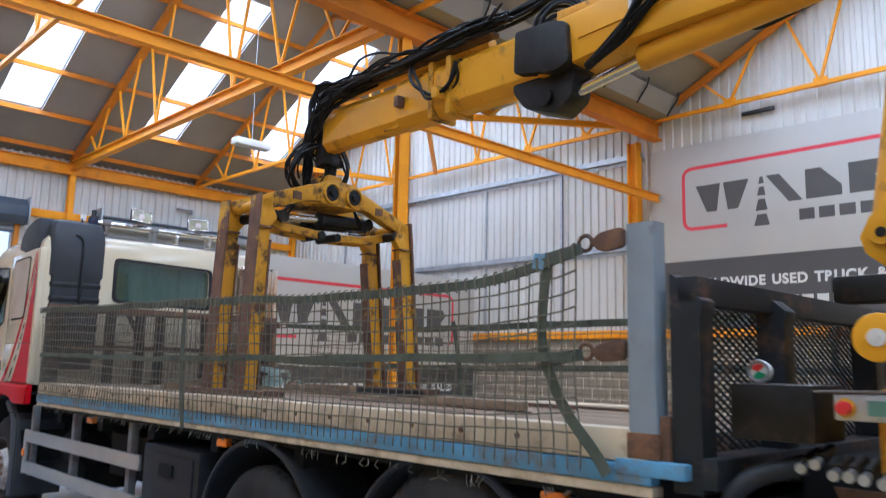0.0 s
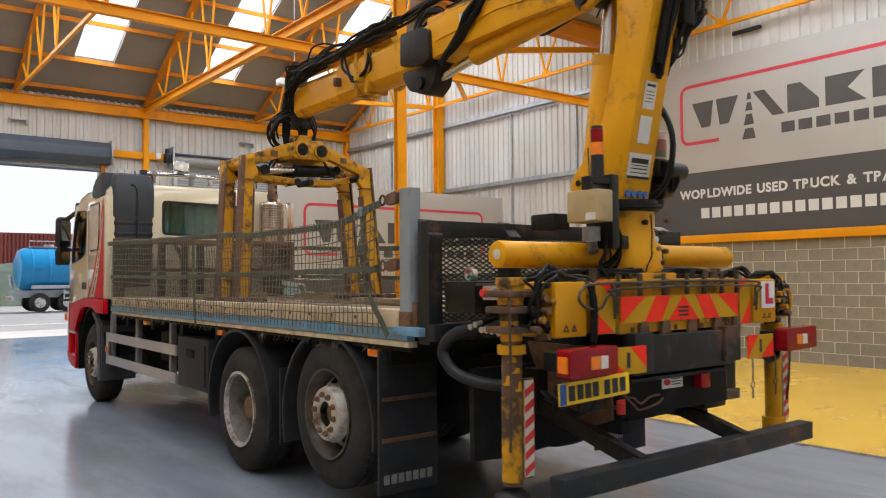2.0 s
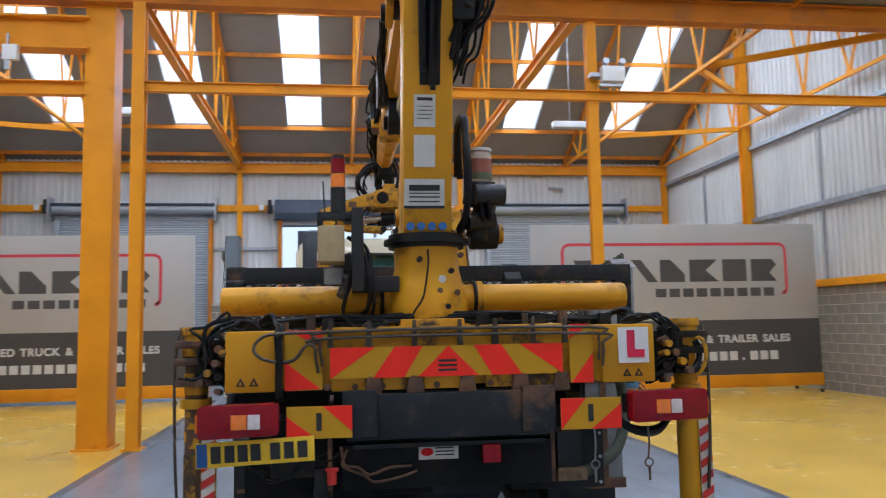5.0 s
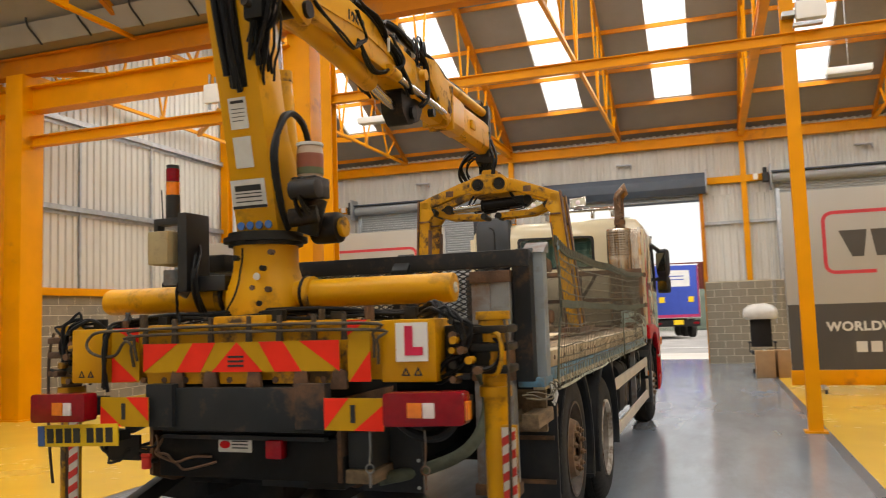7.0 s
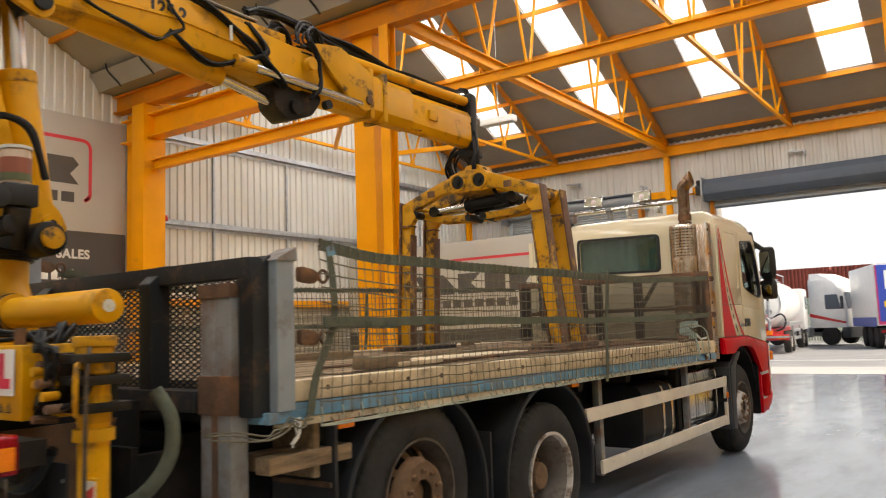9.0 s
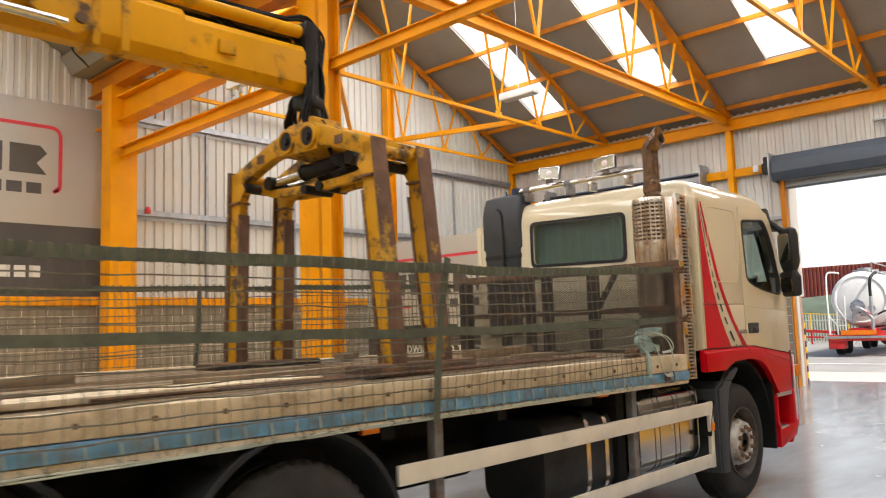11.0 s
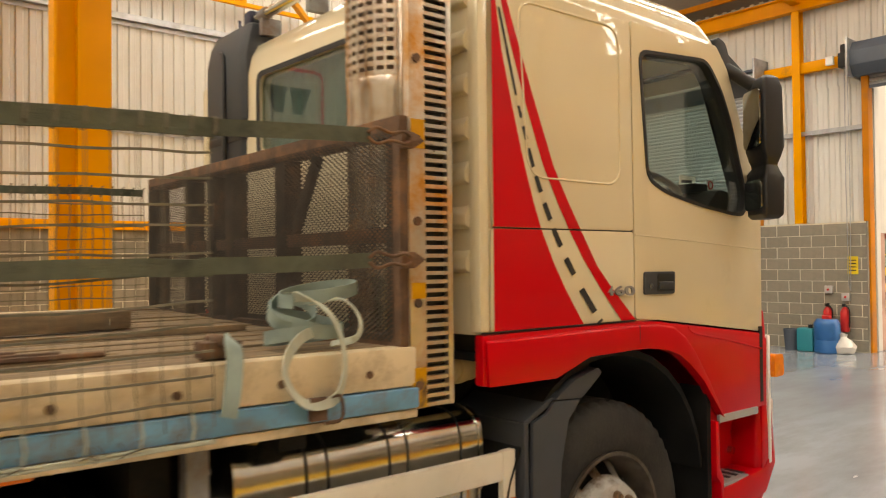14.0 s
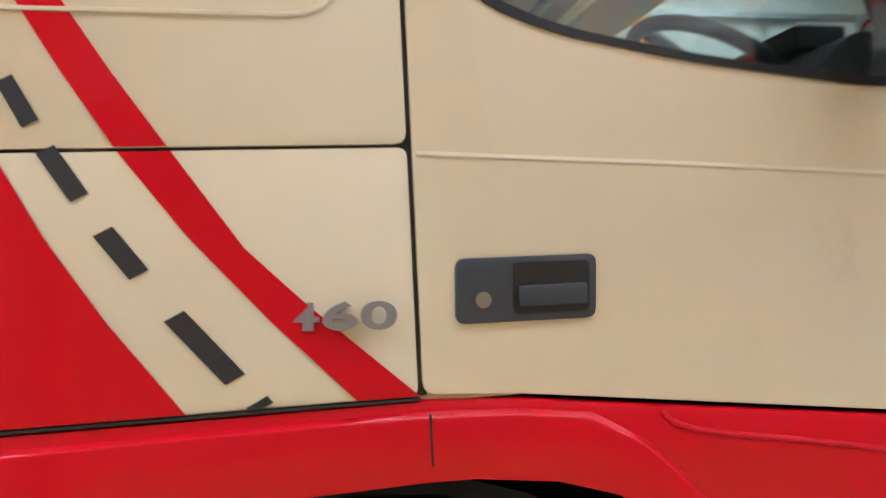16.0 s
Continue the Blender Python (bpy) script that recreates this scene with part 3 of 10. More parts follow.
M_crane_worn = material("chipped_yellow_crane_paint", (0.54, 0.262, 0.004), 0.5, var=0.14, scale=4, stain=(0.085, 0.055, 0.032), amount=0.44, sscale=4.5, sharp=0.05, stain_rough=0.85, bump=0.2, bscale=40)
M_grabrust = material("rusty_grab_steel_with_yellow", (0.135, 0.070, 0.042), 0.8, var=0.35, scale=8, stain=(0.55, 0.31, 0.02), amount=0.40, sscale=3.0, sharp=0.04, bump=0.3, bscale=50)
M_hose = material("black_hydraulic_hose", (0.009, 0.009, 0.010), 0.45, var=0.3, scale=10)
M_greasy = material("greasy_black_steel", (0.014, 0.013, 0.012), 0.45, 0.2, var=0.5, scale=9, stain=(0.07, 0.042, 0.022), amount=0.38, sscale=6)
M_rod = material("chromed_piston_rod", (0.62, 0.62, 0.60), 0.2, 1.0, var=0.1)
M_label = material("white_sticker", (0.62, 0.61, 0.57), 0.5, var=0.08, scale=14)
M_ink = material("black_print", (0.02, 0.02, 0.022), 0.6)
M_box = material("beige_control_box", (0.42, 0.32, 0.16), 0.6, var=0.12, scale=7, stain=(0.20, 0.15, 0.09), amount=0.38, sscale=8)
M_pot = material("cloudy_reservoir_plastic", (0.44, 0.34, 0.26), 0.35, var=0.2, scale=8)
M_mirror = material("silvered_mirror", (0.30, 0.31, 0.31), 0.03, 1.0, var=0.05)
M_flapprint = material("worn_grey_print", (0.20, 0.20, 0.19), 0.7, var=0.3, scale=20)
M_pipe = material("brown_oily_steel_pipe", (0.085, 0.064, 0.046), 0.5, 0.4, var=0.3, scale=10, stain=(0.16, 0.14, 0.12), amount=0.38, sscale=9)
for mt_ in (M_crane, M_crane_worn):
    mt_.node_tree.nodes["Principled BSDF"].inputs["Specular IOR Level"].default_value = 0.3
for mt_, sp_ in ((M_chassis, 0.12), (M_tyre, 0.22), (M_guard, 0.22), (M_greasy, 0.3), (M_snork, 0.35), (M_hose, 0.2), (M_darkframe, 0.25), (M_lens_red, 0.2), (M_pipe, 0.3)):
    mt_.node_tree.nodes["Principled BSDF"].inputs["Specular IOR Level"].default_value = sp_
M_numeral = material("dull_chrome_numeral", (0.27, 0.255, 0.24), 0.3, 0.6, var=0.1)
for mt_ in (M_rboard, M_yboard, M_plate):
    mt_.node_tree.nodes["Principled BSDF"].inputs["Specular IOR Level"].default_value = 0.15
M_grease_a = material("green_brown_grease", (0.10, 0.12, 0.06), 0.4)
M_grease_b = material("red_brown_grease", (0.26, 0.08, 0.05), 0.4)
M_blind = material("pale_cream_blind", (0.52, 0.44, 0.34), 0.15, var=0.1, scale=4, coat=0.4)
M_striped_red = material("red_warning_stripe", (0.60, 0.03, 0.02), 0.5, var=0.1)
M_striped_white = material("white_warning_stripe", (0.66, 0.62, 0.55), 0.5, var=0.12)


def carve(mesh_a, cutters):
    """mesh_a less the cutter meshes."""
    a = bpy.data.objects.new("tmp_a", mesh_a)
    scene.collection.objects.link(a)
    tmp = []
    for c in cutters:
        o = bpy.data.objects.new("tmp_c", c)
        scene.collection.objects.link(o)
        md = a.modifiers.new("cut", "BOOLEAN")
        md.operation, md.solver, md.object = "DIFFERENCE", "EXACT", o
        tmp.append(o)
    dg = bpy.context.evaluated_depsgraph_get()
    me = bpy.data.meshes.new_from_object(a.evaluated_get(dg))
    for o in [a] + tmp:
        bpy.data.objects.remove(o)
    me.shade_smooth()
    me.set_sharp_from_angle(angle=radians(35))
    return me


def part_mesh(name, me, material, parent, label=""):
    me.materials.clear()
    me.materials.append(material)
    ob = new(name, me)
    ob.parent = parent
    return tagged(ob, label)


def rounded(poly, r, n=4):
    """The outline with its corners rounded."""
    out = []
    k = len(poly)
    for i in range(k):
        p, a, c = Vector(poly[i]), Vector(poly[i - 1]), Vector(poly[(i + 1) % k])
        d1, d2 = (a - p), (c - p)
        q = min(r, d1.length * 0.45, d2.length * 0.45)
        p1, p2 = p + d1.normalized() * q, p + d2.normalized() * q
        for j in range(n + 1):
            t = j / n
            out.append(tuple((1 - t) ** 2 * p1 + 2 * t * (1 - t) * p + t * t * p2))
    return out


def lattice(bb, x0, x1, z0, z1, y, cell=0.05, ratio=0.5, w=0.006, axis="y", deep=1.0):
    """Expanded-metal diamonds in a rectangle."""
    W, H = x1 - x0, z1 - z0
    for s in (1, -1):
        c = -H / ratio
        while c < W:
            a, e = max(c, 0), min(c + H / ratio, W)
            if e - a > 0.01:
                za, ze = (a - c) * ratio, (e - c) * ratio
                if s < 0:
                    za, ze = H - za, H - ze
                p = [(x0 + a, y, z0 + za), (x0 + e, y, z0 + ze)] if axis == "y" else [(y, x0 + a, z0 + za), (y, x0 + e, z0 + ze)]
                bb.beam(p[0], p[1], w * deep, w * 1.3)
            c += cell
    return bb


# ---- lorry: local x across from its middle line, y towards the cab, z up ----
truck = thing("flatbed_lorry", (3.66, 0, 0), "cream and red three-axle flatbed lorry parked in the lane", "lorry")
truck.rotation_euler = (0, 0, radians(-0.57))

# chassis
bb = Build()
for s in (-1, 1):
    bb.box(s * 0.34, s * 0.42, 0.55, 9.9, 0.74, 1.04)
for y in (0.7, 1.9, 3.3, 4.9, 6.3, 7.7, 8.6):
    bb.box(-0.34, 0.34, y, y + 0.08, 0.78, 1.0)
part("chassis_frame", bb, M_chassis, truck, "black dirty steel chassis", bevel=0.006)
for y in (1.75, 2.7, 3.65, 4.6, 5.55, 6.5, 7.45):
    part("deck_bearer", Build().box(-1.18, 1.18, y, y + 0.09, 1.09, 1.2), M_chassis, truck)
part("deck_runner", Build().box(-0.44, 0.44, 1.5, 7.9, 1.04, 1.12), M_chassis, truck)
for y, z in ((9.0, 0.53), (4.05, 0.53), (2.52, 0.69)):
    ax = part("axle", Build().cyl((-0.95, y, z), (0.95, y, z), 0.085, 12), M_chassis, truck, "dark steel axle")
    part("axle_casing", Build().box(-0.2, 0.2, y - 0.22, y + 0.22, z - 0.2, z + 0.2), M_chassis, ax, bevel=0.06)
part("propeller_shaft", Build().cyl((-0.25, 4.2, 0.62), (-0.1, 8.6, 0.75), 0.06, 12), M_chassis, truck)
part("engine", Build().box(-0.34, 0.34, 8.2, 9.8, 0.6, 1.3), M_chassis, truck, bevel=0.05)
part("air_cylinder", Build().cyl((-0.62, 6.2, 0.78), (-0.62, 7.1, 0.78), 0.14, 16), M_chassis, truck, bevel=0.02)
part("air_cylinder", Build().cyl((0.55, 5.1, 0.78), (0.55, 5.9, 0.78), 0.13, 16), M_chassis, truck, bevel=0.02)


def wheel_meshes(dished, face=M_rim):
    R, w = 0.53, 0.155
    prof = [(-w + 0.02, 0.30), (-w - 0.005, 0.36), (-w, 0.44), (-w + 0.02, 0.49), (-w + 0.045, R - 0.008)]
    for g in (-0.075, 0.0, 0.075):
        prof += [(g - 0.008, R), (g - 0.006, R - 0.014), (g + 0.006, R - 0.014), (g + 0.008, R)]
    prof += [(w - 0.045, R - 0.008), (w - 0.02, 0.49), (w, 0.44), (w + 0.005, 0.36), (w - 0.02, 0.30)]
    tyre = Build().lathe(prof, (0, 0, 0), "x", 144, cap=False)
    # shoulder lugs: every third step of the outer tread is cut back
    for k, q in enumerate(tyre.v):
        x, y, z = q
        r = math.hypot(y, z)
        if r > 0.50 and abs(x) > 0.078 and round(math.atan2(z, y) / (2 * math.pi) * 144) % 3 == 0:
            tyre.v[k] = Vector((x, y * (r - 0.016) / r, z * (r - 0.016) / r))
    rp = [(w - 0.02, 0.315), (w + 0.004, 0.318), (w + 0.004, 0.302), (w - 0.03, 0.292), (w - 0.06, 0.272), (-w + 0.06, 0.265), (-w + 0.02, 0.30), (-w, 0.315), (-w + 0.02, 0.318), (-w + 0.05, 0.285), (w - 0.06, 0.285), (w - 0.02, 0.315)]
    rim = Build().lathe(rp, (0, 0, 0), "x", 40, cap=False)
    # disc with ten hand holes between the flange and the rim
    if dished:
        prof2 = [(-0.05, 0.095), (-0.05, 0.175), (-0.07, 0.20), (-0.085, 0.215), (-0.10, 0.25), (-0.11, 0.272)]
    else:
        prof2 = [(w + 0.012, 0.088), (w + 0.012, 0.182), (w - 0.02, 0.196), (w - 0.05, 0.208), (w - 0.10, 0.250), (w - 0.13, 0.272)]
    n = 60
    v, f = [], []
    for x, r in prof2:
        for i in range(n):
            a = 2 * math.pi * i / n
            v.append((x, r * math.cos(a), r * math.sin(a)))
    for k in range(len(prof2) - 1):
        for i in range(n):
            if (k == 3 and i % 6 in (0, 1, 2)) if dished else (k in (3, 4) and i % 6 in (0, 1, 2, 3)):
                continue
            f.append((k * n + i, k * n + (i + 1) % n, (k + 1) * n + (i + 1) % n, (k + 1) * n + i))
    v2 = [(x - 0.012, y, z) for x, y, z in v]
    m = len(v)
    f += [tuple(m + q for q in reversed(g)) for g in f]
    disc = Build().add(v + v2, f)
    if dished:
        hub = Build().lathe([(-0.08, 0.10), (0.05, 0.10), (0.07, 0.09), (0.075, 0.06), (0.075, 0.0)], (0, 0, 0), "x", 24)
        rn, xn = 0.142, -0.05
    else:
        hub = Build().lathe([(0.0, 0.09), (w - 0.06, 0.09), (w - 0.045, 0.075), (w - 0.03, 0.05), (w - 0.03, 0.0)], (0, 0, 0), "x", 24)
        rn, xn = 0.135, w + 0.012
    # dark disc added behind the hand holes, in place of the shade inside the wheel
    xp = -0.16 if dished else -0.03
    drum = Build().lathe([(xp, 0.0), (xp, 0.262), (xp - 0.03, 0.262), (xp - 0.03, 0.0)], (0, 0, 0), "x", 30)
    nut = Build().lathe([(-0.005, 0.021), (0.020, 0.020), (0.024, 0.012), (0.034, 0.011), (0.035, 0.0)], (0, 0, 0), "x", 6)
    spots = [(xn, rn * math.cos(2 * math.pi * (i + 0.5) / 10), rn * math.sin(2 * math.pi * (i + 0.5) / 10)) for i in range(10)]
    edge = Build().lathe([(w - 0.022, 0.316), (w + 0.008, 0.321), (w + 0.008, 0.300), (w - 0.028, 0.290)], (0, 0, 0), "x", 40, cap=False)
    extra = (("rim_edge", edge, M_rim),) if dished else ()
    return [(p, q.mesh(p, mt)) for p, q, mt in (("rim", rim, M_disc if dished else M_rimdark), ("tyre", tyre, M_tyre), ("wheel_disc", disc, face), ("hub", hub, M_hub), ("brake_drum", drum, M_chassis)) + extra], nut.mesh("wheel_nut", M_hub), spots


W_single, W_dual, W_tag, W_lefttag = wheel_meshes(False), wheel_meshes(True, M_disc), wheel_meshes(False, M_hub), wheel_meshes(False)
for y, z, meshes, dual in ((9.0, 0.53, W_single, False), (4.05, 0.53, W_dual, True), (2.52, 0.69, W_tag, False)):
    for s in (-1, 1):
        if y < 3:
            meshes = W_tag if s > 0 else W_lefttag
        core = new("wheel", meshes[0][0][1])
        core.parent = truck
        core.matrix_local = pose(s * 1.06, y, z, random.uniform(0, 90), 0, 0 if s > 0 else 180)
        tagged(core, "worn black tyre on a scuffed silver steel rim")
        for nm, me in meshes[0][1:]:
            o = new(nm, me)
            o.parent = core
        for spot in meshes[2]:
            o = new("wheel_nut", meshes[1])
            o.parent = core
            o.location = spot
        if dual:
            o = new("inner_tyre", meshes[0][1][1])
            o.parent = core
            o.matrix_local = pose(-0.34, 0, 0)

# mudguards over the rear axles
for s in (-1, 1):
    for y, z in ((4.05, 0.56), (2.52, 0.62)):
        bb = Build()
        x0, x1 = s * 0.80, s * 1.24
        R0, R1 = 0.63, 0.655
        a0, a1 = (-18, 196) if y > 3 else (-8, 200)
        outer, inner = [], []
        for i in range(25):
            a = radians(a0 + (a1 - a0) * i / 24)
            outer.append((y - R1 * math.cos(a), z + R1 * math.sin(a)))
            inner.append((y - R0 * math.cos(a), z + R0 * math.sin(a)))
        loops = []
        for i in range(25):
            (ya, za), (yb, zb) = outer[i], inner[i]
            loops.append([(x0, ya, za), (x1, ya, za), (x1, yb, zb), (x0, yb, zb)])
        bb.loft(loops)
        lip = [(x1 - s * 0.012, (outer[i][0] + inner[i][0]) / 2, (outer[i][1] + inner[i][1]) / 2) for i in range(25)]
        bb.tube(lip, 0.016, 6)
        part("mudguard", bb, M_guard, truck, "black arched plastic mudguard")
    # flaps
    flap = part("mud_flap", Build().box(s * 0.78, s * 1.24, 1.80, 1.825, 0.27, 1.18), M_guard, truck, "black rubber mud flap", bevel=0.006)
    for i in range(7):
        u = 0.83 + i * 0.056
        part("flap_print", Build().box(s * u, s * (u + 0.042), 1.796, 1.801, 0.335, 0.395), M_flapprint, flap, "worn grey print bar")
    for zz in (0.60, 0.86):
        part("flap_bar", Build().box(s * 0.80, s * 1.22, 1.785, 1.80, zz, zz + 0.025), M_rust, flap)
    part("mud_flap", Build().box(s * 0.82, s * 1.22, 3.24, 3.262, 0.35, 0.95), M_guard, truck, bevel=0.006)

# side guards
for s, y0, y1, zs, mt, posts in ((-1, 5.72, 8.36, (0.62, 0.91), M_alugrey, (6.0, 7.2, 8.3)), (1, 4.70, 8.43, (0.45, 0.89), M_alu, (5.05, 7.2))):
    g = part("side_guard", Build().box(s * 1.17, s * 1.20, y0, y1, zs[1] - 0.055, zs[1] + 0.055), mt, truck, "aluminium side under-run guard rail", bevel=0.01)
    part("lower_rail", Build().box(s * 1.17, s * 1.20, y0 + (0 if s < 0 else 0.25), y1, zs[0] - 0.055, zs[0] + 0.055), mt, g, bevel=0.01)
    part("end_upright", Build().box(s * 1.172, s * 1.205, y1 - 0.06, y1 + 0.005, zs[0] - 0.06, zs[1] + 0.06), mt, g, bevel=0.008)
    for y in posts:
        part("guard_post", Build().box(s * 1.10, s * 1.16, y - 0.035, y + 0.035, zs[0] - 0.08, 1.2), M_rustgrey, g, bevel=0.006)
    part("side_reflector", Build().box(s * 1.205, s * 1.22, y1 - 0.06, y1 - 0.005, zs[1] - 0.19, zs[1] - 0.12), M_lens_amber, g, "amber reflector", bevel=0.005)
for s in (-1, 1):
    for y in (1.92, 4.50, 6.70):
        part("side_marker_lamp", Build().box(s * 1.17, s * 1.215, y - 0.06, y + 0.06, 1.135, 1.185), M_lens_amber, truck, "amber side marker lamp", bevel=0.008)

# left locker, right batteries and tank
lk = part("locker", Build().box(-1.21, -0.74, 4.78, 5.62, 0.57, 1.07), M_guard, truck, "black plastic tool locker", bevel=0.025)
part("locker_lid", Build().box(-1.225, -1.205, 4.84, 5.56, 0.62, 1.02), M_guard, lk, bevel=0.01)
part("locker_latch", Build().box(-1.24, -1.22, 5.1, 5.3, 0.88, 0.96), M_chassis, lk, bevel=0.006)
tank_poly = rounded([(0.52, 0.46), (1.105, 0.46), (1.105, 1.10), (0.52, 1.10)], 0.13, 6)
tk = part("fuel_tank", Build().prism([(x, z) for x, z in tank_poly], 7.34, 8.35, "y"), M_chrome, truck, "polished stainless steel fuel tank")
for y in (7.58, 7.66, 7.91, 7.99, 8.24):
    p2 = [((x - 0.81) * 1.006 + 0.81, (z - 0.78) * 1.006 + 0.78) for x, z in tank_poly]
    part("tank_strap", Build().prism(p2, y, y + 0.009, "y"), M_black, tk)
for y in (7.332, 8.335):
    p2 = [((x - 0.81) * 1.02 + 0.81, (z - 0.78) * 1.02 + 0.78) for x, z in tank_poly]
    part("tank_rim", Build().prism(p2, y, y + 0.018, "y"), M_chrome, tk)
part("filler_cap", Build().cyl((0.98, 7.46, 1.07), (0.98, 7.46, 1.10), 0.055, 16), M_box, tk)
part("cap_lid", Build().cyl((0.98, 7.46, 1.10), (0.98, 7.46, 1.135), 0.06, 16), M_black, tk)
b_poly = rounded([(0.55, 0.42), (1.09, 0.42), (1.09, 1.02), (0.55, 1.02)], 0.15, 6)
bt = part("air_tank", Build().prism(b_poly, 6.12, 6.98, "y"), M_guard, truck, "black tank with bright bands", bevel=0.02)
for y in (6.62, 6.86):
    p2 = [((x - 0.82) * 1.02 + 0.82, (z - 0.72) * 1.02 + 0.72) for x, z in b_poly]
    part("tank_band", Build().prism(p2, y, y + 0.05, "y"), M_shieldchrome, bt)
part("tank_bracket", Build().box(0.60, 1.10, 7.03, 7.14, 0.45, 1.15), M_chassis, truck, bevel=0.005)
part("battery_box", Build().box(-1.1, -0.5, 5.8, 6.5, 0.75, 1.08), M_chassis, truck, bevel=0.02)
part("air_dryer", Build().cyl((-0.9, 7.35, 0.85), (-0.9, 7.8, 0.85), 0.16, 16), M_chassis, truck, bevel=0.02)
part("silencer", Build().box(-1.0, -0.5, 7.3, 8.1, 0.5, 0.72), M_chassis, truck, bevel=0.05)


# deck
bed = part("load_bed", Build().box(-1.2, 1.2, 1.5, 7.92, 1.19, 1.335), M_chassis, truck, "flat timber load bed with cream edges")
for s in (-1, 1):
    # the body leans: the near edge stands higher, and both edges fall towards the cab
    b0, b1, t0, t1 = (1.335, 1.325, 1.452, 1.43) if s < 0 else (1.303, 1.250, 1.402, 1.385)
    part("side_rave", Build().prism([(1.48, b0), (7.93, b1), (7.93, t1), (1.48, t0)], s * 1.17, s * 1.25, "x"), M_rave, bed, "worn cream painted edge board", bevel=0.012)
    part("edge_strip", Build().prism([(1.46, b0 - 0.072), (7.93, b1 - 0.072), (7.93, b1 - 0.003), (1.46, b0 - 0.003)], s * 1.20, s * 1.262, "x"), M_bluestrip, bed, "faded blue edge strip", bevel=0.008)
    part("lower_rail", Build().prism([(1.46, b0 - 0.112), (7.93, b1 - 0.105), (7.93, b1 - 0.075), (1.46, b0 - 0.075)], s * 1.18, s * 1.252, "x"), M_rave, bed, "stained cream rail under the strip", bevel=0.006)
    for i in range(20):
        y = 1.75 + i * 0.315
        z = b0 + (b1 - b0) * (y - 1.48) / 6.45 + 0.055
        part("bolt", Build().cyl((s * 1.248, y, z), (s * 1.256, y, z), 0.013, 8), M_rust, bed)
for i in range(16):
    x = -1.165 + i * 0.1457
    lift = 0.020 * (1.0 - x)
    o = part("plank", Build().box(0, 0.139, 1.50, 7.86, 1.335, 1.384 + lift + random.uniform(-0.004, 0.004)), M_plank, bed, bevel=0.004)
    o.location = (x, 0, 0)

# front headboard: frame, bars, expanded metal
hb = part("headboard", Build().box(-1.24, 1.24, 7.87, 7.94, 2.10, 2.17), M_rust, truck, "rusty headboard frame with expanded metal", bevel=0.006)
# inner posts use the shade-darkened rust, the lit end post the plain one
for x, w in ((-1.24, 0.13), (-0.68, 0.08), (-0.38, 0.08), (-0.17, 0.08), (0.34, 0.09), (1.16, 0.08)):
    part("headboard_post", Build().box(x, x + w, 7.87, 7.95, 1.25 if abs(x) > 1.1 else 1.40, 2.10), M_rust if x > 1 else M_postbrown, hb, bevel=0.005)
part("headboard_rail", Build().box(-1.16, 1.16, 7.88, 7.93, 1.74, 1.79), M_rust, hb, bevel=0.004)
part("headboard_rail", Build().box(-1.16, 1.16, 7.87, 7.94, 1.36, 1.42), M_rust, hb, bevel=0.004)
for x0, x1 in ((0.42, 0.62), (-0.30, -0.46)):
    part("headboard_brace", Build().beam((x0, 7.92, 1.79), (x1, 7.92, 2.10), 0.03, 0.045), M_postbrown, hb, bevel=0.003)
tagged(part("expanded_metal", lattice(Build(), -1.2, 1.2, 1.40, 2.12, 7.865, 0.031, 0.6, 0.0036, deep=0.5), M_postbrown, hb, smooth=False), kind="stuff")
# rear frame in front of the crane
rf = part("rear_frame", Build().box(-1.22, 1.22, 1.295, 1.372, 1.885, 1.98), M_darkframe, truck, "dark steel rear frame with expanded metal", bevel=0.006)
for x in (-1.22, -0.62, 0.42, 1.122):
    part("frame_post", Build().prism([(y + (0.035 if x < -1 else 0.055 if x > 1 else 0), z) for y, z in ((1.255, 1.25), (1.365, 1.25), (1.365, 1.992), (1.355, 1.992), (1.245, 1.895), (1.245, 1.86), (1.255, 1.84))], x, x + 0.10, "x"), M_darkframe, rf, bevel=0.004)
part("frame_rail", Build().box(-1.22, 0.88, 1.24, 1.37, 1.27, 1.37), M_darkframe, rf, bevel=0.006)
tagged(part("expanded_metal", lattice(Build(), -1.2, 1.2, 1.36, 1.90, 1.384, 0.058, 0.5, 0.0055), M_darkframe, rf, smooth=False), kind="stuff")
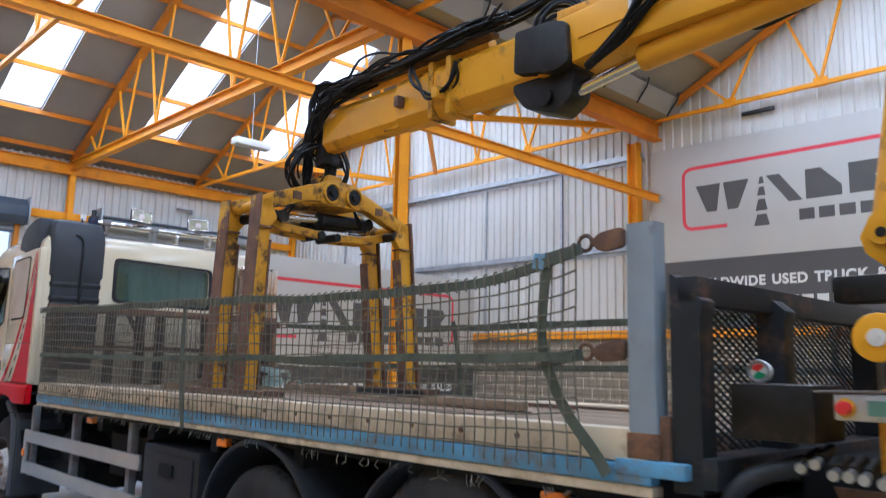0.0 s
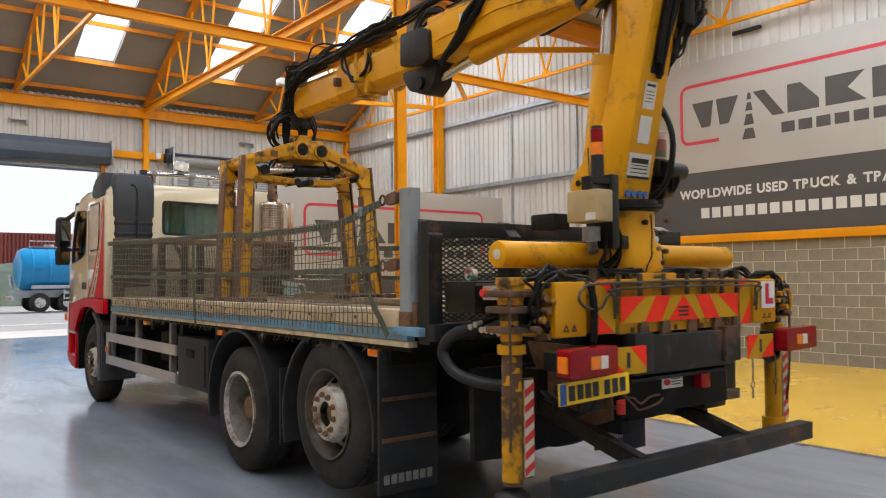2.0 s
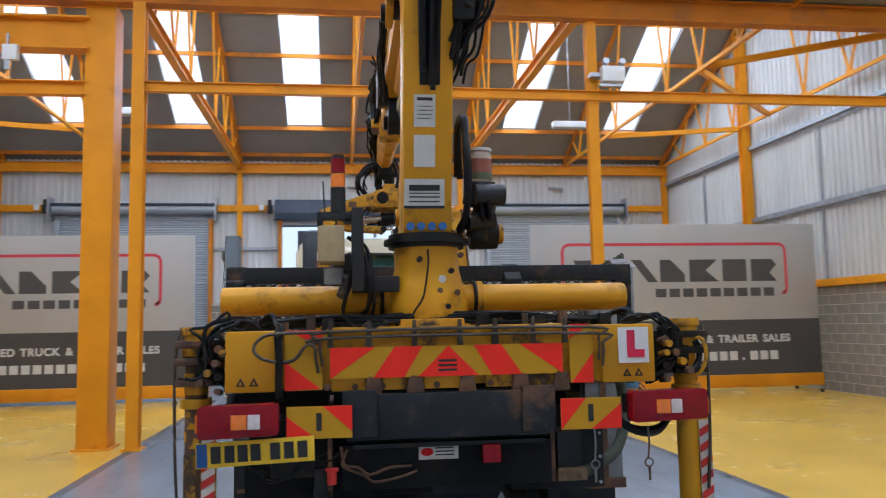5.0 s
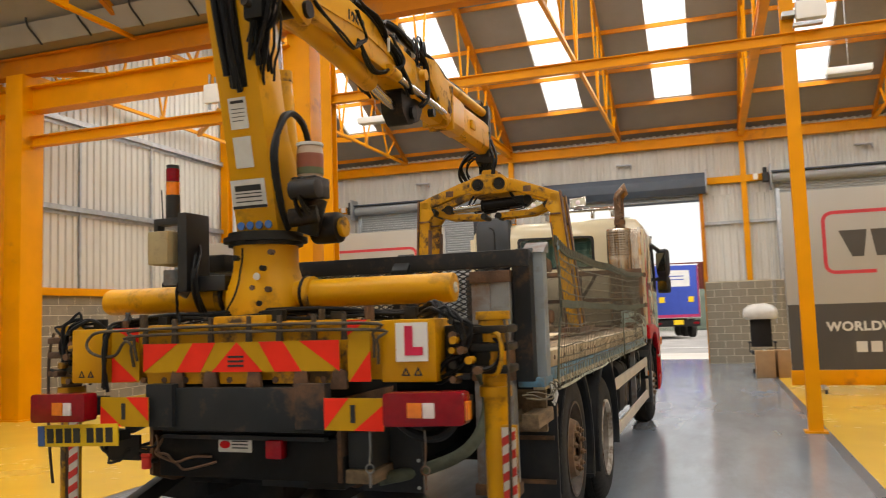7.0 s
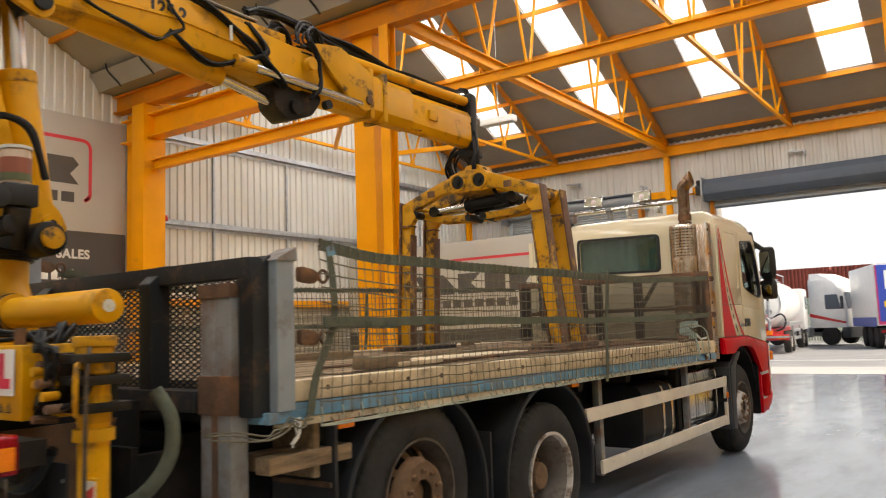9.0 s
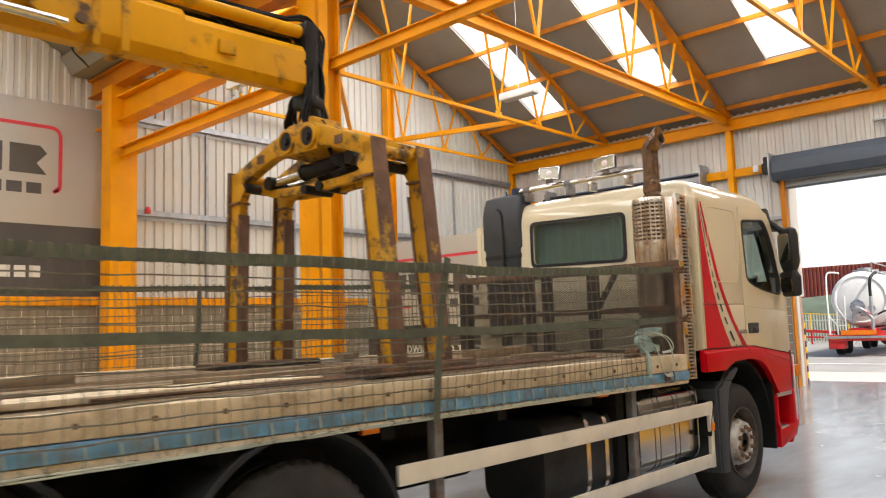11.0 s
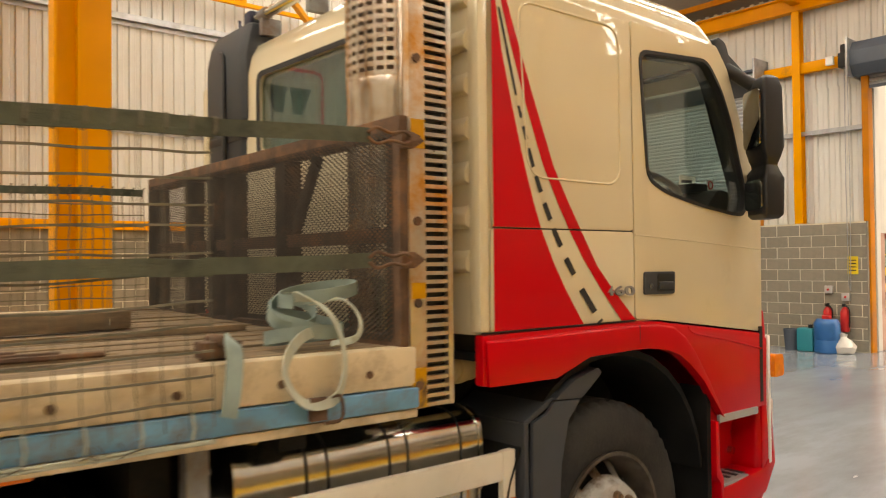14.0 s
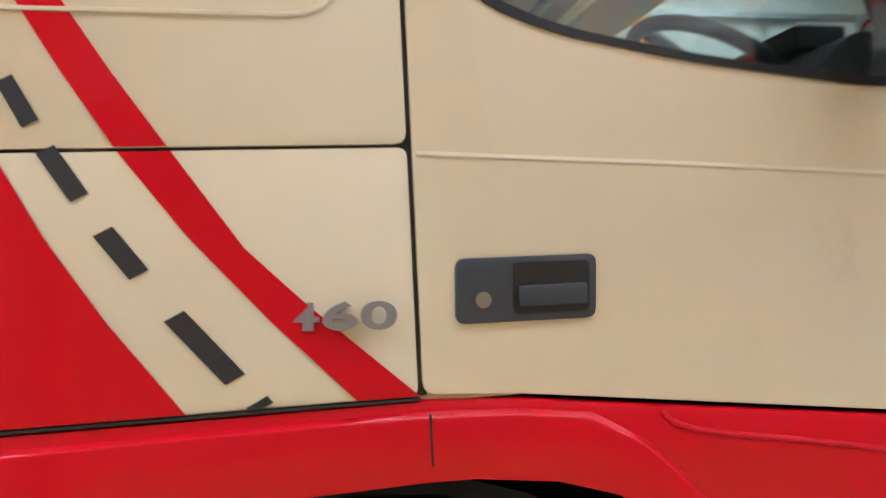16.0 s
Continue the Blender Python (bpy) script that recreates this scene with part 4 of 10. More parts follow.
for s in (-1, 1):
    xi, xo, ya, yb = (1.165, 1.25, 1.44, 1.555) if s < 0 else (1.168, 1.278, 1.405, 1.515)
    pt = part("corner_post", Build().prism(rounded([(s * xo, ya), (s * xi, ya), (s * xi, yb), (s * xo, yb)], 0.012, 2), 1.42 if s < 0 else 1.27, 2.185 if s < 0 else 1.97, "z"), M_postgrey, truck, "blue-grey galvanised corner post" if s < 0 else "dark grey corner post with a sloped cap")
    zp = 1.295 if s < 0 else 1.215
    part("post_plate", Build().box(s * 1.268, s * 1.12, 1.33 if s < 0 else 1.36, 1.60, zp, zp + 0.053), M_bluestrip, pt, "blue painted corner plate", bevel=0.006)
    if s < 0:
        part("post_bracket", Build().box(-1.252, -1.15, 1.435, 1.56, 1.35, 1.44).box(-1.235, -1.13, 1.40, 1.44, 1.35, 1.50), M_rust, pt, "rusty bracket at the post foot", bevel=0.006)
    for z in (1.72, 2.13) if s < 0 else (1.60, 1.90):
        h = Build().prism(rounded([(1.56, z - 0.03), (1.56, z + 0.045), (1.66, z + 0.03), (1.70, z), (1.66, z - 0.04)], 0.02, 3), s * 1.235, s * 1.27, "x")
        h.ring((s * 1.252, 1.73, z), 0.03, 0.009, "x", 14, 6)
        part("lashing_hook", h, M_rust, pt, "rusty lashing hook", bevel=0.004)
# rusty upright channel behind the rear frame on the off side
up = part("upright_channel", Build().box(0.893, 1.0, 1.272, 1.372, 0.66, 1.86), M_rustgrey, truck, "rusty grey upright steel channels", bevel=0.006)
part("channel", Build().box(1.004, 1.112, 1.270, 1.370, 0.66, 1.86), M_rustgrey, up, bevel=0.006)
part("channel_plate", Build().box(0.883, 1.122, 1.262, 1.376, 1.26, 1.44), M_rust, up, bevel=0.004)
part("channel_plate", Build().box(0.886, 1.118, 1.260, 1.374, 1.80, 1.865), M_rust, up, bevel=0.004)
part("channel_plate", Build().box(0.880, 1.125, 1.258, 1.378, 0.64, 0.70), M_rust, up, bevel=0.004)
part("channel_strip", Build().box(0.985, 1.02, 1.262, 1.272, 0.70, 1.26), M_rust, up)
part("post_cap", Build().add([(1.16, 1.395, 1.965), (1.288, 1.395, 1.965), (1.288, 1.525, 1.965), (1.16, 1.525, 1.965), (1.16, 1.405, 1.975), (1.288, 1.405, 1.975), (1.288, 1.52, 2.03), (1.16, 1.52, 2.03)], [(3, 2, 1, 0), (4, 5, 6, 7), (0, 1, 5, 4), (1, 2, 6, 5), (2, 3, 7, 6), (3, 0, 4, 7)]), M_rustgrey, truck, "pale sloped steel cap")
bb = Build()
for x, y0, y1 in ((0.95, 1.45, 2.0), (1.12, 1.40, 1.95)):
    bb.box(x, x + 0.10, y0, y1, 0.98, 1.06)
bb.box(0.9, 1.2, 1.7, 1.74, 0.92, 1.2)
part("timber_packer", bb, M_plank, truck, "two timber packing blocks", bevel=0.008)
bb = Build().tube([(0.97, 0.98, 1.40), (1.03, 1.02, 1.27), (1.035, 1.0, 1.10), (0.96, 0.9, 0.95), (0.8, 0.75, 0.88), (0.6, 0.6, 0.85)], 0.032, 10, 6)
part("corrugated_hose", bb, M_webbing, truck, "grey corrugated hose")
bb = Build().tube([(-1.06, 1.02, 1.37), (-1.14, 1.17, 1.31), (-1.17, 1.23, 1.21), (-1.15, 1.14, 1.10), (-1.09, 0.95, 1.05), (-1.0, 0.75, 1.05)], 0.034, 12, 8)
part("ribbed_intake_hose", bb, M_guard, truck, "thick black hose loop")


# ---- cab ----
def cab_loop(z, side, rear, front, rc=0.07, rf_=0.27):
    pts = rounded([(-side, rear), (side, rear), (side, front), (-side, front)], rc, 4)
    a = rounded([(-side, rear), (side, rear), (side, front - rf_), (side - rf_ * 0.75, front), (-side + rf_ * 0.75, front), (-side, front - rf_)], rc, 4)
    return [(x, y, z) for x, y in a]


levels = ((1.40, 1.245, 8.22, 10.46), (1.9, 1.245, 8.22, 10.45), (2.2, 1.245, 8.22, 10.38), (2.72, 1.235, 8.22, 10.14), (2.82, 1.215, 8.24, 10.02), (2.89, 1.16, 8.28, 9.92), (2.93, 1.06, 8.36, 9.80), (2.955, 0.8, 8.6, 9.5))
outer = Build().loft([cab_loop(*l) for l in levels]).mesh("cab_outer")
inner_levels = ((1.36, 1.19, 8.28, 10.40), (1.9, 1.19, 8.28, 10.39), (2.2, 1.19, 8.28, 10.32), (2.70, 1.18, 8.28, 10.08), (2.82, 1.13, 8.34, 9.9), (2.87, 1.0, 8.45, 9.7))
inner = Build().loft([cab_loop(*l) for l in inner_levels]).mesh("cab_inner")
win = rounded([(9.172, 2.60), (9.71, 2.64), (9.83, 2.52), (9.92, 2.36), (10.06, 1.985), (10.03, 1.893), (9.93, 1.892), (9.61, 1.930), (9.36, 1.975), (9.222, 2.03)], 0.06, 4)
side_cut = Build().prism(win, -1.5, 1.5, "x").mesh("cut_side")
rearwin = rounded([(-0.50, 2.27), (0.54, 2.25), (0.54, 2.66), (-0.50, 2.68)], 0.06, 4)
rear_cut = Build().prism(rearwin, 8.0, 8.34, "y").mesh("cut_rear")
front_cut = Build().add([(-1.0, 10.0, 2.62), (1.0, 10.0, 2.62), (1.05, 10.0, 1.95), (-1.05, 10.0, 1.95), (-1.0, 10.9, 2.62), (1.0, 10.9, 2.62), (1.05, 10.9, 1.95), (-1.05, 10.9, 1.95)], [(0, 1, 2, 3), (7, 6, 5, 4), (0, 4, 5, 1), (1, 5, 6, 2), (2, 6, 7, 3), (3, 7, 4, 0)]).mesh("cut_front")
cab = part_mesh("cab_shell", carve(outer, [inner, side_cut, rear_cut, front_cut]), M_cream, truck, "glossy cream painted steel cab shell")
part("cab_floor", Build().box(-1.15, 1.15, 8.3, 10.3, 1.30, 1.39), M_inside, cab)
# proud rear surround and pressed ribs on the back corner
for s in (1,):
    for i in range(7):
        z = 1.62 + i * 0.165
        part("corner_rib", Build().prism(rounded([(8.195, z + 0.02), (8.195, z + 0.06), (8.235, z + 0.11), (8.235, z)], 0.012, 3), s * 1.02, s * 1.20, "x"), M_cream, cab, bevel=0.012)
part("rear_seal", Build().add([(x, y, z) for k in (1.0, 1.075) for x, y, z in [(0.02 + (u - 0.02) * k, 8.214, 2.465 + (v - 2.465) * (k + (0.07 if k > 1 else 0))) for u, v in rearwin]], [(i, (i + 1) % len(rearwin), len(rearwin) + (i + 1) % len(rearwin), len(rearwin) + i) for i in range(len(rearwin))]), M_black, cab, "black rubber seal")
part("rear_glass", Build().prism(rearwin, 8.23, 8.236, "y"), M_darkglass, cab, "dark rear window glass")
bb = Build()
v, f = [], []
for i in range(61):
    x = -0.56 + 1.16 * i / 60
    y = 8.30 + 0.012 * math.sin(i * 1.1)
    v += [(x, y, 2.2), (x, y, 2.72)]
f = [(2 * i, 2 * i + 2, 2 * i + 3, 2 * i + 1) for i in range(60)]
part("rear_curtain", bb.add(v, f), M_curtain, cab, "dusty teal curtain")

# side panels, doors, decals
for s in (-1, 1):
    xa, xb = s * 1.243, s * 1.257
    pu = part("sleeper_panel", Build().prism(rounded([(8.285, 1.7975), (9.117, 1.7975), (9.113, 2.71), (8.30, 2.74)], 0.02, 3), xa, xb, "x"), M_cream, cab, bevel=0.003)
    part("quarter_panel", Build().prism(rounded([(8.265, 1.411), (9.118, 1.411), (9.117, 1.7925), (8.272, 1.7925)], 0.015, 3), xa, xb, "x"), M_cream, cab, bevel=0.003)
    part("panel_gap", Build().box(s * 1.23, s * 1.2475, 9.112, 9.132, 1.41, 2.70), M_black, cab)
    part("panel_gap", Build().box(s * 1.23, s * 1.2475, 8.29, 9.115, 1.789, 1.801), M_black, cab)
    part("rear_corner_trim", Build().box(s * 1.20, s * 1.262, 8.212, 8.258, 1.41, 2.74), M_cream, cab, bevel=0.012)
    # pressed rectangle on the sleeper panel
    pr = rounded([(8.47, 1.995), (9.03, 1.992), (9.03, 2.67), (8.42, 2.67)], 0.09, 5)
    part("pressed_swage", Build().tube([(s * 1.2575, y, z) for y, z in pr[8:] + pr[:14]], 0.005, 6), M_cream, pu)
    dpoly = rounded([(9.125, 1.412), (9.28, 1.402), (9.53, 1.372), (10.19, 1.292), (10.20, 1.90), (10.10, 2.18), (9.90, 2.62), (9.80, 2.725), (9.123, 2.725)], 0.02, 3)
    dmesh = carve(Build().prism(dpoly, xa, xb, "x").mesh("door_panel", bevel=0.004), [Build().prism(win, -1.5, 1.5, "x").mesh("cut")])
    door = part_mesh("cab_door", dmesh, M_cream, truck, "cream cab door with red graphics nearby")
    n = len(win)
    cy, cz = 9.58, 2.27
    seal = Build().add([(s * x, y, z) for k, x in ((1.0, 1.262), (1.0, 1.22), (0.955, 1.262), (0.955, 1.22)) for y, z in [(cy + (u - cy) * (k + 0.012), cz + (w - cz) * (k + 0.012)) for u, w in win]],
                       [(i, (i + 1) % n, 2 * n + (i + 1) % n, 2 * n + i) for i in range(n)] + [(2 * n + i, 2 * n + (i + 1) % n, 3 * n + (i + 1) % n, 3 * n + i) for i in range(n)] + [(n + i, n + (i + 1) % n, (i + 1) % n, i) for i in range(n)])
    part("window_seal", seal, M_black, door, "black window rubber")
    nw = len(win)
    vw = [(s * xx, 9.60 + (u - 9.60) * k, 2.27 + (w - 2.27) * k) for xx, k in ((1.170, 0.965), (1.2395, 0.965), (1.2395, 0.998), (1.170, 0.998)) for u, w in win]
    part("window_reveal", Build().add(vw, [(r * nw + i, r * nw + (i + 1) % nw, ((r + 1) % 4) * nw + (i + 1) % nw, ((r + 1) % 4) * nw + i) for r in range(4) for i in range(nw)]), M_inside, cab, "dark window reveal")
    wg = part("door_glass", Build().prism([(cy + (u - cy) * 0.97, cz + (w - cz) * 0.97) for u, w in win], s * 1.236, s * 1.241, "x"), M_glass, door, "clear side window")
    wg.visible_shadow = False
    # handle
    hp = part("door_handle", Build().prism(rounded([(9.180, 1.517), (9.409, 1.515), (9.415, 1.617), (9.184, 1.618)], 0.015, 3), s * 1.250, s * 1.266, "x"), M_snork, door, "dark grey recessed door handle", bevel=0.004)
    part("handle_recess", Build().prism(rounded([(9.272, 1.528), (9.398, 1.527), (9.401, 1.607), (9.275, 1.608)], 0.01, 3), s * 1.262, s * 1.2675, "x"), M_black, hp)
    part("handle_grip", Build().box(s * 1.262, s * 1.275, 9.28, 9.395, 1.538, 1.572), M_snork, hp, bevel=0.006)
    part("key_lock", Build().cyl((s * 1.262, 9.223, 1.553), (s * 1.272, 9.223, 1.553), 0.013, 12), M_rod, hp)
    part("door_swage", Build().tube([(s * 1.2545, 9.13, 1.782), (s * 1.2545, 9.6, 1.757), (s * 1.2545, 10.18, 1.722)], 0.006, 6), M_cream, door)

    # graphics: curved red field, white road with black dashes, red outer stripe
    def edge(rows):
        """Stripe edge: position along the cab against height, between given heights."""
        def f(z):
            for (z0, y0), (z1, y1) in zip(rows, rows[1:]):
                if z >= z1 or z1 == rows[-1][0]:
                    return y0 + (y1 - y0) * (z0 - z) / (z0 - z1)
        return f

    def field(name, ya, yb, z0, z1, mt, d, lab=""):
        v2, f2 = [], []
        k = 26
        for i in range(k + 1):
            z = z0 + (z1 - z0) * i / k
            for y in (ya(z), yb(z)):
                v2 += [(s * (1.2575 + d), y, z)]
        f2 = [(2 * i, 2 * i + 1, 2 * i + 3, 2 * i + 2) for i in range(k)]
        me_b = Build().add(v2, f2)
        part(name, me_b, mt, truck, lab)

    e1 = edge(((2.76, 8.285), (2.46, 8.334), (2.275, 8.381), (2.05, 8.444), (1.90, 8.494), (1.795, 8.536), (1.67, 8.600), (1.55, 8.676), (1.405, 8.783)))
    e2 = edge(((2.76, 8.298), (2.47, 8.388), (2.287, 8.452), (2.046, 8.550), (1.91, 8.626), (1.79, 8.700), (1.667, 8.790), (1.535, 8.905), (1.405, 9.031)))
    e3 = edge(((2.76, 8.322), (2.478, 8.431), (2.296, 8.504), (2.045, 8.610), (1.91, 8.692), (1.795, 8.769), (1.647, 8.869), (1.561, 8.955), (1.405, 9.127)))
    for z0, z1 in ((1.4115, 1.7915), (1.7985, 2.70)):
        field("red_graphic", lambda z: 8.282, e1, z0, z1, M_cabred, 0.002, "red vinyl field")
        field("red_stripe", e2, e3, z0, z1, M_cabred, 0.002, "red vinyl stripe")
    # dashes
    for i, (za, zb) in enumerate(((2.62, 2.30), (2.262, 2.217), (2.186, 2.136), (2.103, 2.033), (2.000, 1.938), (1.896, 1.832), (1.796, 1.727), (1.679, 1.615), (1.554, 1.457), (1.422, 1.412))):
        wd = 0.011 + 0.0022 * i
        mid = lambda z: (e1(z) + e2(z)) / 2 - 0.004 - 0.0012 * i
        v2 = [(s * 1.2600, mid(za) - wd / 2, za - wd * 0.25), (s * 1.2600, mid(za) + wd / 2, za + wd * 0.25), (s * 1.2600, mid(zb) + wd / 2, zb + wd * 0.25), (s * 1.2600, mid(zb) - wd / 2, zb - wd * 0.25)]
        part("black_dash", Build().add(v2, [(0, 1, 2, 3)]), M_ink, truck, "black road-marking dash")
    if s < 0:
        # sleeper side window on the near side only
        sw_ = rounded([(8.56, 2.06), (8.98, 2.05), (8.99, 2.64), (8.50, 2.66)], 0.06, 4)
        sg_ = part("sleeper_window", Build().prism([(8.75 + (y - 8.75) * 1.06, 2.355 + (z - 2.355) * 1.05) for y, z in sw_], s * 1.25, s * 1.264, "x"), M_black, truck, "black rubber sleeper window surround")
        part("sleeper_blind", Build().prism(sw_, s * 1.258, s * 1.267, "x"), M_blind, sg_, "pale blind behind the sleeper window")
    num = outlines("460", 0.053, M_numeral, "model_number", truck, None, 0.004, 1.04, bold=0.0012)
    wide = max(v.co.x for v in num.data.vertices) - min(v.co.x for v in num.data.vertices)
    num.matrix_local = Matrix.Translation((s * 1.267, 9.003, 1.538)) @ Matrix.Rotation(radians(90 * s), 4, "Z") @ Matrix.Rotation(radians(90), 4, "X") @ Matrix.Rotation(radians(9), 4, "Z") @ Matrix(((0.172 / wide, 0.38, 0, 0), (0, 1, 0, 0), (0, 0, 1, 0), (0, 0, 0, 1)))
    tagged(num, "raised chrome numerals")

    # lower red: step panel with wheel arch
    arch = [(8.22, 1.215), (8.22, 1.403), (9.12, 1.405), (9.28, 1.395), (9.53, 1.364), (10.19, 1.285), (10.235, 1.25), (10.215, 0.905), (9.795, 0.905), (9.66, 1.065), (9.55, 1.155), (9.43, 1.234), (9.33, 1.265), (9.20, 1.281), (8.80, 1.278), (8.70, 1.245), (8.60, 1.210), (8.40, 1.208)]
    fp = part("wing_panel", Build().prism(arch, s * 1.215, s * 1.262, "x"), M_cabred, truck, "glossy red wing panel round the wheel arch", bevel=0.012)
    flare_o = [(8.24, 1.385), (8.60, 1.389), (8.80, 1.391), (9.12, 1.393), (9.28, 1.386), (9.40, 1.370), (9.49, 1.318), (9.565, 1.247), (9.68, 1.10), (9.81, 0.905)]
    flare_i = [(8.24, 1.213), (8.60, 1.210), (8.80, 1.277), (9.12, 1.283), (9.20, 1.281), (9.33, 1.264), (9.43, 1.233), (9.50, 1.19), (9.62, 1.095), (9.785, 0.905)]
    part("arch_flare", Build().loft([[(s * 1.255, yo, zo), (s * 1.274, yo - 0.01, zo - 0.012), (s * 1.276, yi, zi), (s * 1.255, yi, zi)] for (yo, zo), (yi, zi) in zip(flare_o, flare_i)]), M_cabred, fp, bevel=0.004)
    # seam shade laid on as thin black bars, no recess is cut
    part("wing_gap", Build().box(s * 1.250, s * 1.2645, 8.225, 9.12, 1.4055, 1.4092), M_black, fp)
    part("wing_gap", Build().box(s * 1.262, s * 1.2755, 9.130, 9.1335, 1.287, 1.385), M_black, fp)
    part("wing_crease", Build().tube([(s * 1.2605, 9.515, 1.358), (s * 1.2605, 9.572, 1.322), (s * 1.2605, 9.85, 1.272), (s * 1.2605, 10.17, 1.205)], 0.006, 8, 3), M_cabred, fp)
    # step well below the silver strip
    part("well_back", Build().box(s * 1.02, s * 1.10, 9.745, 10.20, 0.40, 0.90), M_cabred, fp)
    part("rear_step_post", Build().prism(rounded([(9.735, 0.885), (9.735, 0.62), (9.775, 0.58), (9.775, 0.38), (9.80, 0.38), (9.80, 0.60), (9.765, 0.66), (9.765, 0.885)], 0.01, 2), s * 1.08, s * 1.262, "x"), M_cabred, fp, bevel=0.004)
    part("sill_band", Build().prism(rounded([(9.79, 0.38), (10.20, 0.46), (10.30, 0.60), (10.28, 0.66), (10.18, 0.585), (9.79, 0.545)], 0.012, 2), s * 1.08, s * 1.262, "x"), M_cabred, fp, bevel=0.006)
    part("front_step_post", Build().prism([(10.17, 0.56), (10.25, 0.60), (10.225, 0.91), (10.175, 0.91)], s * 1.08, s * 1.258, "x"), M_cabred, fp, bevel=0.006)
    part("step_plate", Build().box(s * 1.09, s * 1.255, 9.80, 10.18, 0.553, 0.572), M_alugrey, fp, "ribbed step tread", bevel=0.005)
    for k in range(5):
        part("tread_slot", Build().box(s * 1.12, s * 1.22, 9.84 + 0.066 * k, 9.87 + 0.066 * k, 0.573, 0.576), M_black, fp)
    part("well_slot", Build().box(s * 1.10, s * 1.112, 9.84, 9.90, 0.74, 0.85), M_black, fp)
    for yb, zb_ in ((10.135, 0.83), (10.12, 0.66)):
        part("step_bolt", Build().cyl((s * 1.10, yb, zb_), (s * 1.125, yb, zb_), 0.02, 12), M_rod, fp)
    part("silver_strip", Build().box(s * 1.25, s * 1.270, 9.76, 10.12, 0.875, 0.912), M_alugrey, fp, bevel=0.006)
    part("corner_gap", Build().box(s * 1.24, s * 1.263, 10.155, 10.185, 0.93, 1.32), M_black, fp)
    # door light on the red bumper corner, painted as a thin white bar
    part("corner_strip", Build().box(s * 1.235, s * 1.266, 10.232, 10.258, 0.60, 1.27), M_white, fp, "front bumper corner painted white where the door light falls", bevel=0.008)
    part("indicator", Build().prism(rounded([(10.265, 1.045), (10.365, 1.05), (10.36, 1.165), (10.265, 1.165)], 0.02, 3), s * 1.215, s * 1.285, "x"), M_lens_amber, fp, "amber side indicator", bevel=0.01)
    # inner arch liner
    lin = []
    for i in range(15):
        a = radians(5 + 170 * i / 14)
        lin.append((9.02 - 0.66 * math.cos(a), 0.60 + 0.66 * math.sin(a)))
    bl = Build().loft([[(s * 0.75, y, z), (s * 1.213, y, z), (s * 1.213, y + 0.01, z + 0.03), (s * 0.75, y + 0.01, z + 0.03)] for y, z in lin])
    al = part("arch_liner", bl, M_chassis, fp)
    part("liner_wall", Build().box(s * 0.74, s * 0.77, 8.4, 9.7, 0.6, 1.35), M_chassis, al)
    part("liner_front", Build().box(s * 0.75, s * 1.235, 9.700, 9.732, 0.38, 1.05), M_chassis, al)
    part("liner_top", Build().box(s * 0.75, s * 1.213, 8.24, 9.75, 1.30, 1.33), M_chassis, al)
    # rear wing: grey plastic guard behind the front wheel
    gp = [(8.48, 0.33), (8.62, 0.32), (8.635, 0.62), (8.655, 0.86), (8.70, 1.03), (8.775, 1.105), (8.62, 1.115), (8.58, 1.07), (8.495, 1.045)]
    sg_ = part("wheel_splash_guard", Build().prism(gp, s * 1.222, s * 1.244, "x"), M_snork, truck, "dark grey plastic splash guard", bevel=0.006)
    part("guard_wall", Build().box(s * 0.80, s * 1.232, 8.455, 8.482, 0.33, 1.045), M_snork, sg_, bevel=0.006)
    part("guard_top", Build().prism([(8.47, 1.03), (8.60, 1.09), (8.76, 1.16), (8.74, 1.18), (8.58, 1.11), (8.46, 1.05)], s * 0.80, s * 1.225, "x"), M_snork, sg_, bevel=0.006)
    part("guard_arm", Build().prism(rounded([(8.615, 1.12), (8.775, 1.11), (8.83, 1.145), (8.905, 1.20), (8.885, 1.225), (8.73, 1.185)], 0.012, 2), s * 1.19, s * 1.248, "x"), M_snork, sg_, bevel=0.008)
part("cross_pipe", Build().cyl((0.985, 7.98, 1.26), (0.985, 8.40, 1.26), 0.066, 18).cyl((0.985, 8.30, 1.26), (0.985, 8.345, 1.26), 0.074, 18), M_box, truck, "brown pipe under the cab", bevel=0.006)

# front: bumper, grille, lamps
fb = part("front_bumper", Build().loft([cab_loop(0.38, 1.22, 10.16, 10.52, 0.05, 0.3), cab_loop(0.62, 1.255, 10.14, 10.62, 0.05, 0.3), cab_loop(1.40, 1.25, 10.2, 10.52, 0.05, 0.3)]), M_cabred, truck, "red painted front bumper", bevel=0.01)
for i in range(6):
    part("grille_slat", Build().box(-0.7, 0.7, 10.53, 10.60, 0.95 + i * 0.075, 0.99 + i * 0.075), M_black, fb, bevel=0.006)
for s in (-1, 1):
    part("headlamp", Build().box(s * 0.75, s * 1.1, 10.53, 10.60, 0.70, 0.88), M_lens_clear, fb, bevel=0.02)
ws = part("windscreen", Build().add([(-1.02, 10.12, 2.64), (1.02, 10.12, 2.64), (1.08, 10.43, 1.93), (-1.08, 10.43, 1.93), (-1.02, 10.125, 2.65), (1.02, 10.125, 2.65), (1.08, 10.437, 1.93), (-1.08, 10.437, 1.93)], [(0, 1, 2, 3), (7, 6, 5, 4), (0, 4, 5, 1), (1, 5, 6, 2), (2, 6, 7, 3), (3, 7, 4, 0)]), M_glass, truck, "clear windscreen")
ws.visible_shadow = False
